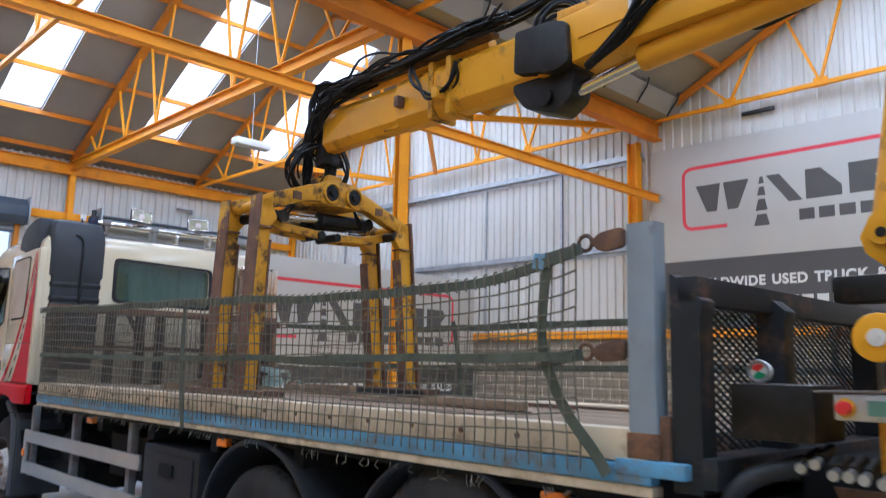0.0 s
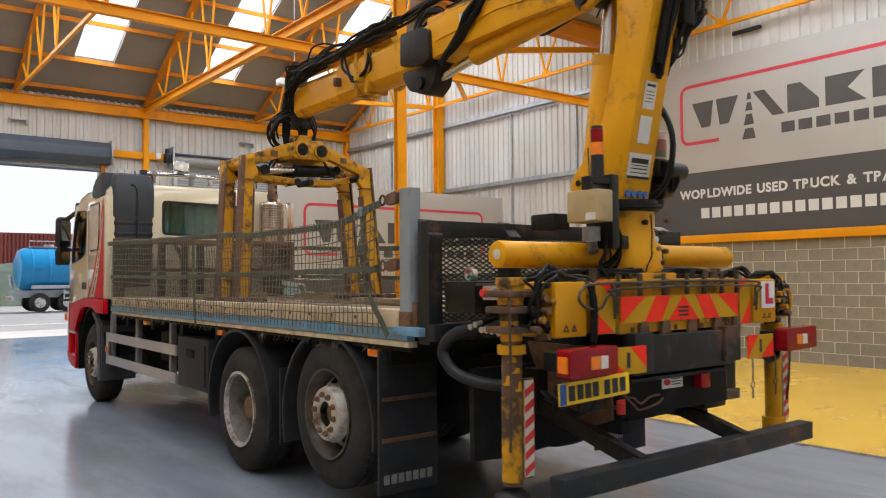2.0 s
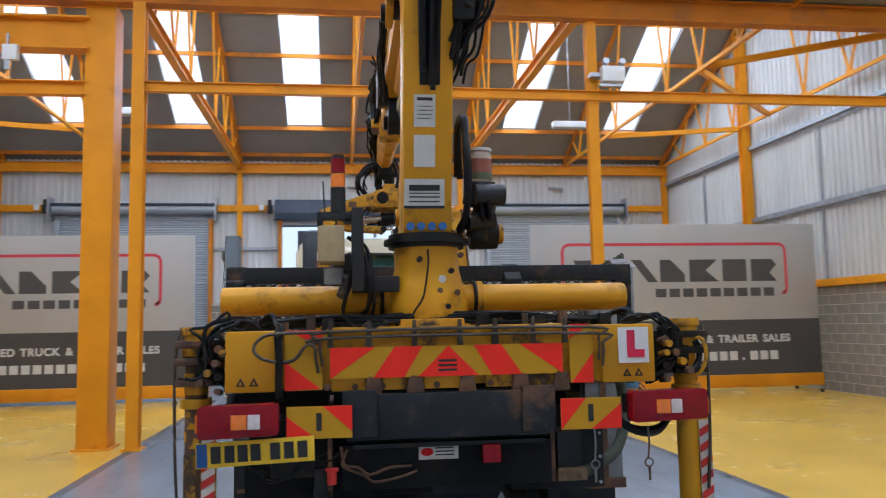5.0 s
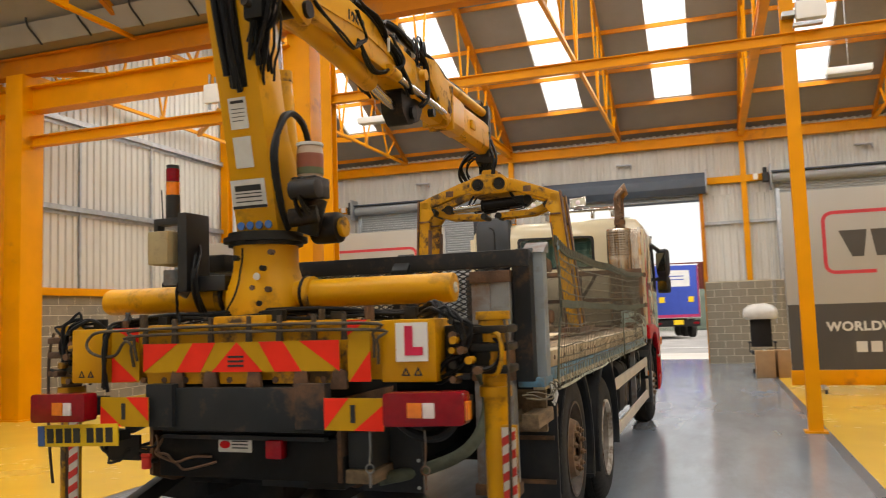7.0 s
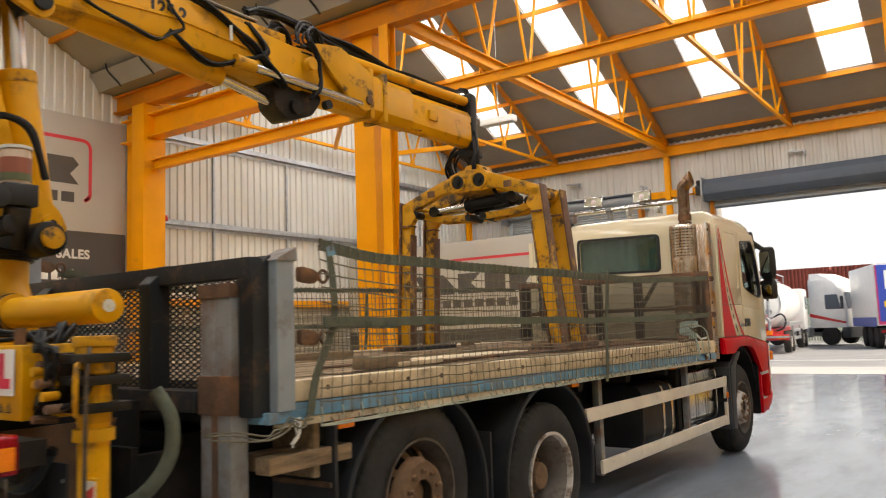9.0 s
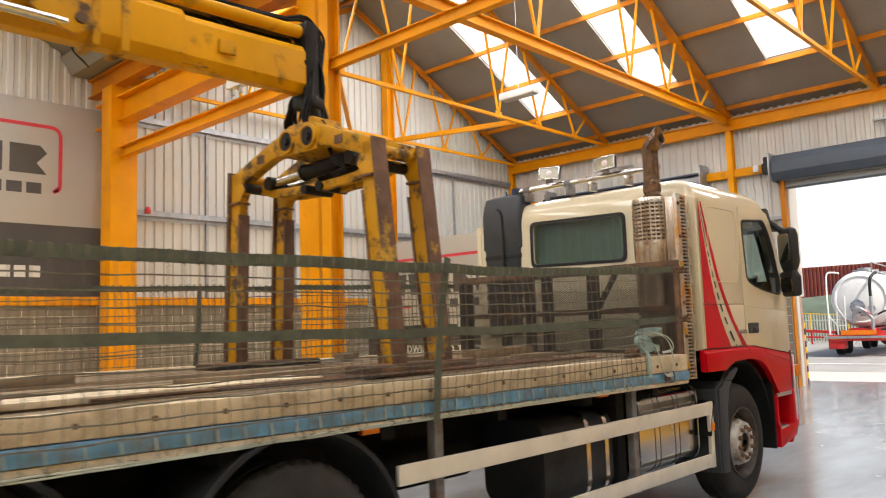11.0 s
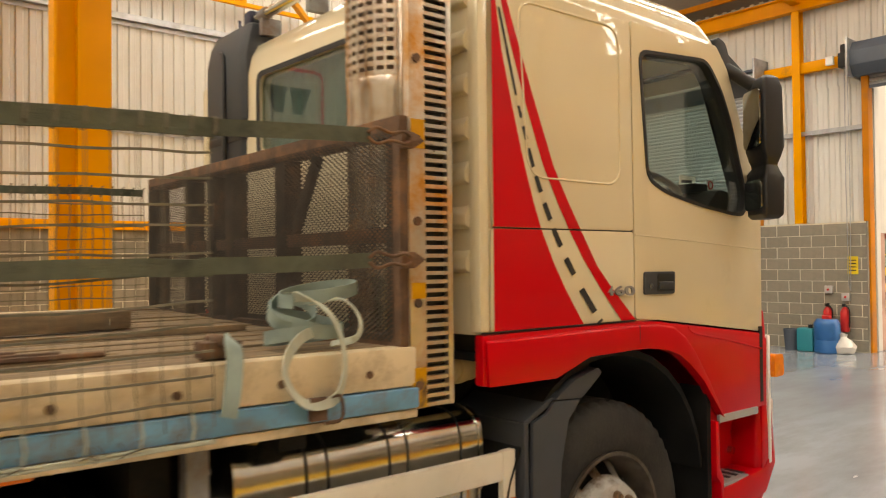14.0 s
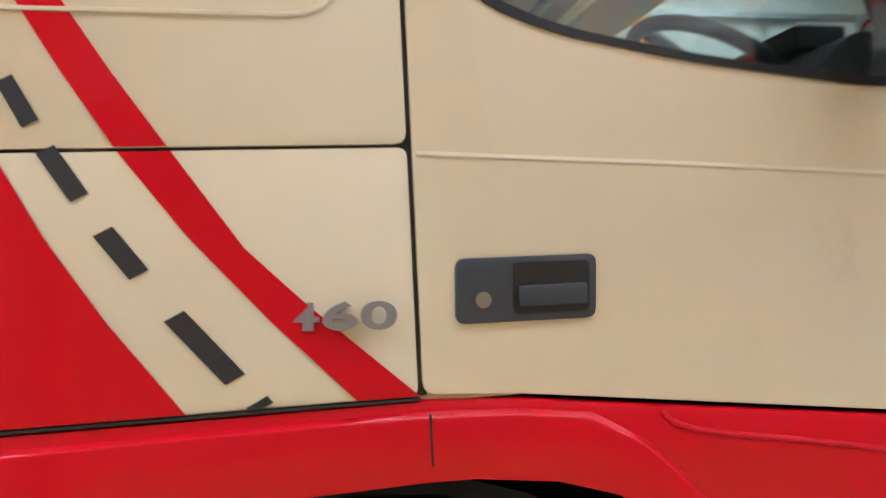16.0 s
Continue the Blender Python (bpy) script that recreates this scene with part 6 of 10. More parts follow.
part("plate_bracket", Build().box(-1.1, -0.7, 0.29, 0.40, 1.05, 1.10), M_chassis, crane)

# under-run bar on arms
ur = part("under_run_bar", Build().box(-1.30, 0.955, 0.15, 0.25, 0.605, 0.71), M_darkframe, crane, "dark steel rear under-run bar", bevel=0.008)
for x in (-0.66, 0.29):
    part("bar_arm", Build().beam((x, 0.21, 0.675), (x, 0.98, 0.895), 0.065, 0.085), M_greasy, ur, bevel=0.006)
    part("arm_pivot", Build().box(x - 0.05, x + 0.05, 0.93, 1.05, 0.84, 1.10), M_greasy, ur, bevel=0.008)

# stabiliser legs
for s, x in ((-1, -1.245), (1, 1.215)):
    r = 0.052 if s < 0 else 0.056
    lg = part("stabiliser_leg", Build().cyl((x, 0.56, 0.60), (x, 0.56, 1.52), r, 20), M_rust if s < 0 else M_crane, crane, "rusty stabiliser leg with yellow remains" if s < 0 else "yellow stabiliser leg")
    part("leg_head", Build().cyl((x, 0.56, 1.50), (x, 0.56, 1.60), 0.070, 18).cyl((x, 0.56, 1.60), (x, 0.56, 1.64), 0.080, 18), M_crane_worn, lg, bevel=0.006)
    part("leg_collar", Build().cyl((x, 0.56, 1.255), (x, 0.56, 1.30), 0.074, 18).cyl((x, 0.56, 1.32), (x, 0.56, 1.42), r + 0.004, 18), M_crane_worn, lg)
    if s < 0:
        part("leg_sleeve", Build().loft([[(x + (r + 0.004) * math.cos(a), 0.56 + (r + 0.004) * math.sin(a), z) for a in [math.radians(150 + 12 * k) for k in range(12)]] + [(x - 0.02, 0.56, z)] for z in (0.62, 1.04)]), M_crane_worn, lg, "yellow paint left on the leg")
        for k, (a, z, h) in enumerate(((200, 1.10, 0.05), (250, 1.16, 0.03), (228, 1.215, 0.028), (270, 1.07, 0.05))):
            part("paint_patch", Build().loft([[(x + q * math.cos(math.radians(a + d)), 0.56 + q * math.sin(math.radians(a + d)), z + w * h * (0.6 + 0.4 * math.cos(d))) for q, w in ((r - 0.004, 0), (r - 0.004, 1), (r + 0.003, 1), (r + 0.003, 0))] for d in (-22, -10, 0, 12, 24)]), M_crane, lg, "chip of yellow paint")
    else:
        part("leg_sleeve", Build().cyl((x, 0.56, 0.57), (x, 0.56, 0.66), 0.078, 20), M_crane, lg, bevel=0.006)
    part("foot_pad", Build().lathe([(0.05, r + 0.004), (0.03, 0.085), (0.012, 0.095), (0.0, 0.095)], (x, 0.56, 0.525), "z", 22), M_greasy, lg, "dark steel foot disc")
    tx = x + 0.036
    tp = part("warning_tape", Build().box(tx, tx + 0.062, 0.505, 0.513, 0.64, 1.12), M_striped_white, lg, "red and white striped tape")
    for i in range(6):
        z = 0.645 + i * 0.078
        part("red_stripe", Build().prism([(tx, z), (tx + 0.062, z + 0.036), (tx + 0.062, z + 0.074), (tx, z + 0.038)], 0.502, 0.505, "y"), M_striped_red, tp)
    part("tape_plate", Build().box(tx - 0.004, tx + 0.066, 0.513, 0.530, 0.63, 1.13), M_crane_worn, lg)
    for z in (1.36, 1.46, 1.54):
        part("leg_clamp", Build().box(x - 0.09, x + 0.09, 0.47, 0.66, z, z + 0.035), M_rust if s < 0 else M_greasy, lg, bevel=0.01)
    part("clamp_block", Build().box(min(x, x - s * 0.22), max(x, x - s * 0.22), 0.50, 0.66, 1.36, 1.58), M_greasy, lg, bevel=0.01)
    for k in range(4):
        hx = x - s * (0.04 + 0.035 * k)
        part("leg_valve", Build().cyl((hx, 0.46, 1.38 + 0.045 * k), (hx, 0.40, 1.38 + 0.045 * k), 0.018, 10), M_crane_worn if k % 2 else M_rust, lg)
    part("leg_pipe", Build().tube([(x + s * 0.07, 0.50, 1.60), (x + s * 0.085, 0.48, 1.45), (x + s * 0.08, 0.48, 1.05), (x + s * 0.07, 0.50, 0.78)], 0.008, 6, 5), M_pipe, lg)
# side control valves on the near side
cv = part("control_valve", Build().box(-1.16, -0.9, 0.95, 1.22, 1.44, 1.62), M_greasy, crane, "black valve block with levers", bevel=0.01)
for k, (y, z) in enumerate(((1.014, 1.366), (0.971, 1.382), (0.919, 1.354), (0.876, 1.354), (0.833, 1.350), (0.78, 1.343))):
    kn = part("spool_knob", Build().cyl((-0.98, y, z + 0.035), (-1.14, y - 0.01, z), 0.013, 10).cyl((-1.14, y - 0.01, z), (-1.152, y - 0.011, z - 0.002), 0.017, 12), M_galv, cv, "bright round valve spool end")
    part("spool_boot", Build().cyl((-0.98, y, z + 0.035), (-1.10, y - 0.008, z + 0.010), 0.019, 10), M_greasy, kn)
gg = part("gauge", Build().cyl((-0.96, 1.19, 1.66), (-1.0, 1.19, 1.66), 0.034, 20), M_label, cv, "round gauge with a green and red face")
part("gauge_rim", Build().ring((-1.0, 1.19, 1.66), 0.036, 0.006, "x", 20, 6), M_galv, gg)
for a0, mt in ((0, M_striped_red), (180, material("gauge_green", (0.03, 0.28, 0.10), 0.5))):
    part("gauge_sector", Build().prism([(1.19, 1.66)] + [(1.19 + 0.026 * math.cos(math.radians(a0 + 20 + 15 * q)), 1.66 + 0.026 * math.sin(math.radians(a0 + 20 + 15 * q))) for q in range(9)], -1.004, -1.0, "x"), mt, gg)
part("lever_rod", Build().cyl((-1.15, 0.62, 1.607), (-1.15, 1.14, 1.597), 0.006, 8), M_pipe, cv)
pl_ = part("switch_panel", Build().box(-1.15, -1.03, 0.71, 0.895, 1.518, 1.598), M_galv, cv, "grey switch panel", bevel=0.006)
part("panel_print", Build().box(-1.152, -1.149, 0.735, 0.80, 1.535, 1.58), material("panel_green", (0.10, 0.20, 0.14), 0.6), pl_)
part("emergency_button", Build().cyl((-1.145, 0.86, 1.556), (-1.185, 0.86, 1.556), 0.021, 16), M_red, pl_, "red stop button", bevel=0.004)
part("button_collar", Build().cyl((-1.149, 0.86, 1.556), (-1.155, 0.86, 1.556), 0.029, 16), M_yboard, pl_)

# slewing rack cylinder and column base
rk = part("slew_cylinder", Build().cyl((-1.16, 0.76, 1.765), (0.97, 0.76, 1.765), 0.074, 24), M_crane, crane, "yellow horizontal slewing cylinder", bevel=0.012)
for e, s in ((-1.16, -1), (0.97, 1)):
    part("end_cap", Build().cyl((e, 0.76, 1.765), (e + s * 0.006, 0.76, 1.765), 0.027, 18).cyl((e, 0.76, 1.765), (e + s * 0.012, 0.76, 1.765), 0.010, 12), M_label, rk, "pale end disc")
for x in (-0.36, 0.16):
    part("cylinder_flange", Build().cyl((x - 0.025, 0.76, 1.765), (x + 0.025, 0.76, 1.765), 0.092, 24), M_crane_worn, rk)
cb = part("column_base", Build().loft([[(XC + a * (0.19) * k, 0.76 + b * 0.20 * k, z) for a, b in [(math.cos(i * math.pi / 12), math.sin(i * math.pi / 12)) for i in range(24)]] for z, k in ((1.62, 1.08), (1.68, 1.15), (1.78, 1.12), (1.86, 0.98), (1.92, 0.90), (2.03, 0.90))]), M_crane, crane, "yellow cast column base")
part("base_block", Build().box(XC - 0.16, XC + 0.16, 0.50, 1.0, 1.58, 1.66), M_crane_worn, cb, bevel=0.012)
part("slew_ring", Build().cyl((XC, 0.76, 2.03), (XC, 0.76, 2.10), 0.20, 28).cyl((XC, 0.76, 2.05), (XC, 0.76, 2.075), 0.225, 28), M_greasy, cb, "greasy black slewing ring")
part("base_sticker", Build().cyl((XC + 0.06, 0.572, 1.86), (XC + 0.06, 0.566, 1.86), 0.02, 12), M_label, cb)

# mast
mpoly = [(0.675, 2.09), (1.00, 2.09), (1.07, 2.15), (1.09, 2.22), (1.05, 2.30), (0.92, 2.43), (0.81, 2.62), (0.758, 2.82), (0.685, 3.15), (0.69, 3.32), (0.76, 3.44), (0.78, 3.52), (0.70, 3.62), (0.48, 3.62), (0.40, 3.46), (0.415, 3.25), (0.53, 2.77)]
ms = part("mast", Build().prism(mpoly, XC - 0.1275, XC + 0.1275, "x"), M_crane, crane, "yellow box-section crane mast", bevel=0.012)
part("mast_gap", Build().prism([(0.503, 2.86), (0.53, 2.82), (0.43, 3.28), (0.42, 3.45), (0.388, 3.45), (0.400, 3.26)], XC - 0.045, XC + 0.06, "x"), M_greasy, ms)


XS = XC - 0.018  # middle of the stickers


def plaque(name, z0, z1, w, mt=M_label, bars=()):
    """A sticker on the leaning back of the mast."""
    def yy(z):
        return 0.675 - (z - 2.09) * (0.145 / 0.68) if z < 2.77 else 0.53 - (z - 2.77) * (0.115 / 0.48)
    pl = part(name, Build().add([(XS - w, yy(z0) - 0.004, z0), (XS + w, yy(z0) - 0.004, z0), (XS + w, yy(z1) - 0.004, z1), (XS - w, yy(z1) - 0.004, z1)], [(0, 1, 2, 3)]), mt, ms, "white printed sticker")
    for x0, x1, za, zb in bars:
        part("print_bar", Build().add([(XS + x0, yy(za) - 0.006, za), (XS + x1, yy(za) - 0.006, za), (XS + x1, yy(zb) - 0.006, zb), (XS + x0, yy(zb) - 0.006, zb)], [(0, 1, 2, 3)]), M_ink, pl)


plaque("sticker", 2.23, 2.38, 0.105, M_label, ((-0.08, 0.08, 2.32, 2.35), (-0.08, 0.08, 2.285, 2.292), (-0.08, 0.08, 2.262, 2.268), (-0.105, 0.105, 2.23, 2.245), (-0.08, 0.08, 2.305, 2.310)))
plaque("sticker", 2.44, 2.60, 0.055)
plaque("sticker", 2.64, 2.80, 0.055, M_label, ((-0.04, 0.04, 2.77, 2.785), (-0.04, 0.04, 2.74, 2.744), (-0.04, 0.04, 2.72, 2.724), (-0.04, 0.04, 2.70, 2.704), (-0.04, 0.03, 2.68, 2.684)))
M_bluesign = material("blue_pictogram_sticker", (0.04, 0.14, 0.40), 0.5)
for k in range(4):
    part("pictogram", Build().cyl((XC - 0.09 + 0.056 * k, 0.675, 2.14), (XC - 0.09 + 0.056 * k, 0.656, 2.14), 0.022, 14), M_bluesign, ms, "round blue pictogram")

# lifting cylinder
lc = part("lift_cylinder", Build().cyl((XC, 0.985, 2.22), (XC, 0.866, 3.00), 0.098, 22), M_crane, crane, "yellow lifting cylinder", bevel=0.01)
part("piston_rod", Build().cyl((XC, 0.868, 2.99), (XC, 0.835, 3.40), 0.056, 18), M_rod, lc)
part("rod_eye", Build().cyl((XC - 0.16, 0.86, 3.40), (XC + 0.16, 0.86, 3.40), 0.07, 18), M_greasy, lc, bevel=0.01)
part("foot_pin", Build().cyl((XC - 0.145, 1.0, 2.23), (XC + 0.145, 1.0, 2.23), 0.05, 18), M_crane, lc)
part("pin_bolt", Build().cyl((XC - 0.152, 1.0, 2.23), (XC + 0.152, 1.0, 2.23), 0.022, 8), M_greasy, lc)
part("cylinder_gland", Build().cyl((XC, 0.871, 2.97), (XC, 0.862, 3.03), 0.103, 22), M_crane_worn, lc)
# knuckle links
for s in (-1, 1):
    kl = part("knuckle_link", Build().prism(rounded([(0.58, 3.42), (0.92, 3.28), (0.99, 3.38), (0.78, 3.56), (0.62, 3.60)], 0.05, 3), XC + s * 0.155, XC + s * 0.195, "x"), M_crane_worn, crane, "chipped knuckle link plate", bevel=0.006)
    for y, z in ((0.66, 3.50), (0.90, 3.38), (0.74, 3.62)):
        part("pin_boss", Build().cyl((XC + s * 0.19, y, z), (XC + s * 0.22, y, z), 0.05, 16), M_greasy, kl)

# booms
bm_poly = [(0.42, 3.55), (0.60, 3.47), (1.0, 3.49), (1.5, 3.50), (2.4, 3.475), (2.80, 3.43), (2.80, 3.735), (2.3, 3.775), (1.0, 3.82), (0.55, 3.80), (0.40, 3.70)]
mb = part("main_boom", Build().prism(bm_poly, XC - 0.13, XC + 0.13, "x"), M_crane, crane, "yellow hexagonal main boom", bevel=0.02)
mb.location.z = -0.075
part("boom_ridge", Build().box(XC - 0.07, XC + 0.07, 0.9, 2.7, 3.77, 3.835), M_crane_worn, mb, bevel=0.01)
part("nose_box", Build().prism(rounded([(2.54, 3.455), (2.64, 3.42), (2.95, 3.48), (2.94, 3.745), (2.66, 3.735), (2.56, 3.70)], 0.03, 3), XC - 0.17, XC + 0.10, "x"), M_greasy, mb, "black greasy boom nose", bevel=0.02)
part("boom_bracket", Build().prism(rounded([(2.55, 3.45), (3.02, 3.45), (3.02, 3.40), (2.93, 3.28), (2.70, 3.20), (2.58, 3.28)], 0.03, 3), XC - 0.09, XC + 0.09, "x"), M_greasy, mb, bevel=0.01)
for k, y in ((-1, 1.24), (1, 1.69)):
    lab = outlines("125.2", 0.115, M_ink, "boom_number", mb, Matrix.Translation((XC + k * 0.1325, y, 3.675)) @ Matrix.Rotation(radians(90 * k), 4, "Z") @ Matrix.Rotation(radians(90), 4, "X"), 0.001, 1.05, bold=0.005)
    tagged(lab, "black painted numerals")
part("boom_sticker", Build().box(XC - 0.134, XC - 0.131, 0.62, 0.86, 3.62, 3.74), M_label, mb)
ic = part("boom_cylinder", Build().cyl((XC, 0.78, 3.48), (XC, 2.17, 3.335), 0.072, 20), M_crane, crane, "yellow boom cylinder", bevel=0.01)
part("piston_rod", Build().cyl((XC, 2.15, 3.337), (XC, 2.76, 3.235), 0.040, 16), M_rod, ic)
part("rod_eye", Build().cyl((XC - 0.12, 2.76, 3.235), (XC + 0.12, 2.76, 3.235), 0.055, 16), M_greasy, ic)
ib = part("inner_boom", Build().loft([[(XC + x, y, z0 + (z1 - z0) * t) for x, t in ((-0.105, 0.18), (-0.105, 0.85), (-0.06, 1.0), (0.06, 1.0), (0.105, 0.85), (0.105, 0.18), (0.05, 0.0), (-0.05, 0.0))] for y, z0, z1 in ((2.80, 3.33, 3.70), (4.12, 3.33, 3.69))]), M_crane, crane, "yellow extending inner boom", bevel=0.006)
tb = part("tip_boom", Build().loft([[(XC + x, y, z0 + (z1 - z0) * t) for x, t in ((-0.085, 0.18), (-0.085, 0.85), (-0.05, 1.0), (0.05, 1.0), (0.085, 0.85), (0.085, 0.18), (0.04, 0.0), (-0.04, 0.0))] for y, z0, z1 in ((3.7, 3.34, 3.66), (5.04, 3.335, 3.675))]), M_crane, crane, "yellow boom tip section", bevel=0.005)
for y in (3.55, 3.72):
    part("boom_collar", Build().box(XC - 0.118, XC + 0.118, y, y + 0.05, 3.315, 3.72), M_crane_worn, ib, bevel=0.012)
part("slide_pad", Build().box(XC + 0.085, XC + 0.115, 4.35, 4.47, 3.46, 3.55), M_crane_worn, tb, bevel=0.01)
part("slide_pad", Build().box(XC - 0.06, XC + 0.06, 4.1, 4.3, 3.35, 3.41), M_crane_worn, tb, bevel=0.01)
part("extension_cylinder", Build().cyl((XC + 0.02, 3.30, 3.765), (XC + 0.02, 5.03, 3.79), 0.045, 14), M_crane, crane, "slim yellow extension cylinder on top")
part("tip_plate", Build().prism(rounded([(5.03, 3.25), (5.15, 3.22), (5.15, 3.85), (5.05, 3.87)], 0.02, 3), XC - 0.07, XC + 0.08, "x"), M_greasy, crane, "black boom end bracket", bevel=0.008)

# control box and beacon on the near side of the column
cx = part("control_box", Build().box(-0.665, -0.535, 0.485, 0.715, 1.945, 2.125), M_box, crane, "beige electrical control box", bevel=0.012)
part("box_sticker", Build().box(-0.669, -0.6645, 0.50, 0.57, 1.955, 1.995), M_label, cx)
part("box_gland", Build().cyl((-0.59, 0.60, 1.84), (-0.59, 0.60, 1.92), 0.05, 12).cyl((-0.55, 0.62, 1.78), (-0.52, 0.66, 1.86), 0.03, 10), M_rustgrey, cx)
part("box_bracket", Build().box(-0.50, -0.44, 0.52, 0.72, 1.80, 2.22).box(-0.67, -0.44, 0.54, 0.60, 2.16, 2.20).box(-0.46, -0.26, 0.6, 0.68, 1.80, 1.88).box(-0.67, -0.64, 0.54, 0.60, 2.125, 2.2), M_black, cx, bevel=0.008)
bc = part("beacon_lamp", Build().cyl((-0.565, 0.57, 2.40), (-0.565, 0.57, 2.47), 0.036, 18), M_lens_red, crane, "two-tier red and amber signal beacon")
part("lower_tier", Build().cyl((-0.565, 0.57, 2.325), (-0.565, 0.57, 2.395), 0.036, 18), M_lens_amber, bc, "amber lower tier")
part("beacon_base", Build().cyl((-0.565, 0.57, 2.20), (-0.565, 0.57, 2.325), 0.038, 18), M_black, bc)
part("beacon_cap", Build().cyl((-0.565, 0.57, 2.47), (-0.565, 0.57, 2.49), 0.034, 18), M_black, bc)
part("beacon_aerial", Build().cyl((-0.63, 0.57, 2.16), (-0.64, 0.57, 2.36), 0.004, 5), M_black, bc)
part("valve_bank", Build().box(-0.60, -0.46, 0.88, 1.08, 1.92, 2.02), M_greasy, crane, "black hydraulic valve bank", bevel=0.015)
# reservoir and motor on the off side
rv = part("grease_reservoir", Build().lathe([(0.0, 0.066), (0.10, 0.070), (0.15, 0.070), (0.17, 0.062), (0.17, 0.0)], (0.185, 0.74, 2.38), "z", 22), M_pot, crane, "cloudy plastic lubricant reservoir")
part("grease_fill", Build().cyl((0.185, 0.74, 2.395), (0.185, 0.74, 2.43), 0.0715, 22), M_grease_a, rv)
part("grease_fill", Build().cyl((0.185, 0.74, 2.43), (0.185, 0.74, 2.505), 0.0715, 22), M_grease_b, rv)
part("reservoir_cap", Build().cyl((0.185, 0.74, 2.55), (0.185, 0.74, 2.565), 0.072, 22), M_label, rv)
part("pump_body", Build().box(0.11, 0.26, 0.66, 0.82, 2.27, 2.38).cyl((0.14, 0.62, 2.30), (0.30, 0.62, 2.30), 0.055, 14), M_black, rv, bevel=0.012)
part("slew_motor", Build().cyl((0.16, 0.74, 2.08), (0.22, 0.74, 2.27), 0.06, 14).cyl((0.10, 0.66, 2.16), (0.25, 0.70, 2.18), 0.05, 12), M_greasy, rv, bevel=0.01)

# hoses
def hoses(name, pts, n, spread, r, parent, sm=6, mt=M_hose):
    for k in range(n):
        rr = random.Random(len(name) * 31 + k * 7 + int(abs(pts[0][1]) * 100))
        off = [Vector((rr.uniform(-1, 1), rr.uniform(-1, 1), rr.uniform(-1, 1))) * spread for _ in pts]
        part(name, Build().tube([Vector(p) + o for p, o in zip(pts, off)], r * rr.uniform(0.8, 1.15), 7, sm), mt, parent)


hb_ = part("hose_clamp", Build().tube([(XC - 0.03, 0.46, 2.9), (XC - 0.04, 0.36, 3.3), (XC - 0.02, 0.33, 3.6), (XC, 0.45, 3.85), (XC, 0.75, 3.92)], 0.02, 8, 6), M_hose, crane, "looping black hydraulic hoses")
hoses("hose", [(XC + 0.0, 0.50, 2.85), (XC + 0.02, 0.39, 3.25), (XC + 0.02, 0.35, 3.55), (XC + 0.02, 0.40, 3.82), (XC, 0.8, 3.92)], 7, 0.035, 0.014, hb_)
hoses("hose", [(XC + 0.10, 0.50, 3.0), (XC + 0.20, 0.42, 3.3), (XC + 0.22, 0.36, 3.55), (XC + 0.20, 0.30, 3.75), (XC + 0.08, 0.55, 3.86)], 7, 0.06, 0.013, hb_)
hoses("hose", [(XC + 0.14, 0.49, 3.05), (XC + 0.28, 0.42, 3.2), (XC + 0.31, 0.38, 3.5), (XC + 0.18, 0.35, 3.7)], 4, 0.05, 0.010, hb_)
vb = part("valve_block", Build().box(XC + 0.12, XC + 0.23, 0.38, 0.53, 3.15, 3.55), M_greasy, crane, "black greasy valve block on the mast head", bevel=0.015)
for k in range(4):
    part("valve_plug", Build().cyl((XC + 0.19, 0.33, 3.20 + 0.09 * k), (XC + 0.19, 0.285, 3.20 + 0.09 * k), 0.022, 10), M_rod if k % 2 else M_greasy, vb)
for k in range(6):
    x = XC - 0.06 + 0.024 * k
    part("boom_pipe", Build().tube([(x, 0.80, 3.875), (x, 1.6, 3.88), (x, 2.45, 3.86)], 0.009, 6), M_rustgrey if k % 2 else M_hose, mb)
hoses("boom_hose", [(XC, 2.4, 3.87), (XC - 0.02, 2.65, 3.93), (XC, 2.95, 3.90), (XC, 3.5, 3.86), (XC, 4.2, 3.84), (XC, 4.9, 3.84)], 9, 0.035, 0.013, ib)
hoses("boom_hose", [(XC - 0.10, 1.95, 3.80), (XC - 0.165, 2.05, 3.70), (XC - 0.165, 2.2, 3.55), (XC - 0.14, 2.4, 3.42)], 5, 0.018, 0.014, mb)
hoses("boom_hose", [(XC - 0.05, 3.1, 3.86), (XC - 0.16, 3.4, 3.82), (XC - 0.15, 4.0, 3.74), (XC - 0.14, 4.6, 3.76), (XC - 0.10, 5.0, 3.74)], 6, 0.03, 0.012, tb)
hoses("boom_hose", [(XC - 0.12, 3.95, 3.76), (XC - 0.17, 3.85, 3.60), (XC - 0.16, 3.72, 3.45), (XC - 0.13, 3.55, 3.50), (XC - 0.12, 3.50, 3.62)], 3, 0.02, 0.012, tb)
hoses("boom_hose", [(XC, 4.85, 3.84), (XC - 0.03, 5.12, 3.92), (XC - 0.05, 5.27, 3.80), (XC - 0.06, 5.26, 3.5), (XC - 0.05, 5.30, 3.2)], 6, 0.025, 0.012, tb)
part("drag_tray", Build().box(XC - 0.10, XC - 0.02, 3.2, 5.05, 3.76, 3.79), M_rust, tb, "rusty hose tray", bevel=0.004)
hoses("boom_hose", [(XC + 0.13, 2.3, 3.78), (XC + 0.17, 2.45, 3.62), (XC + 0.15, 2.25, 3.5), (XC + 0.12, 2.0, 3.44), (XC + 0.14, 1.7, 3.55)], 3, 0.02, 0.011, mb)
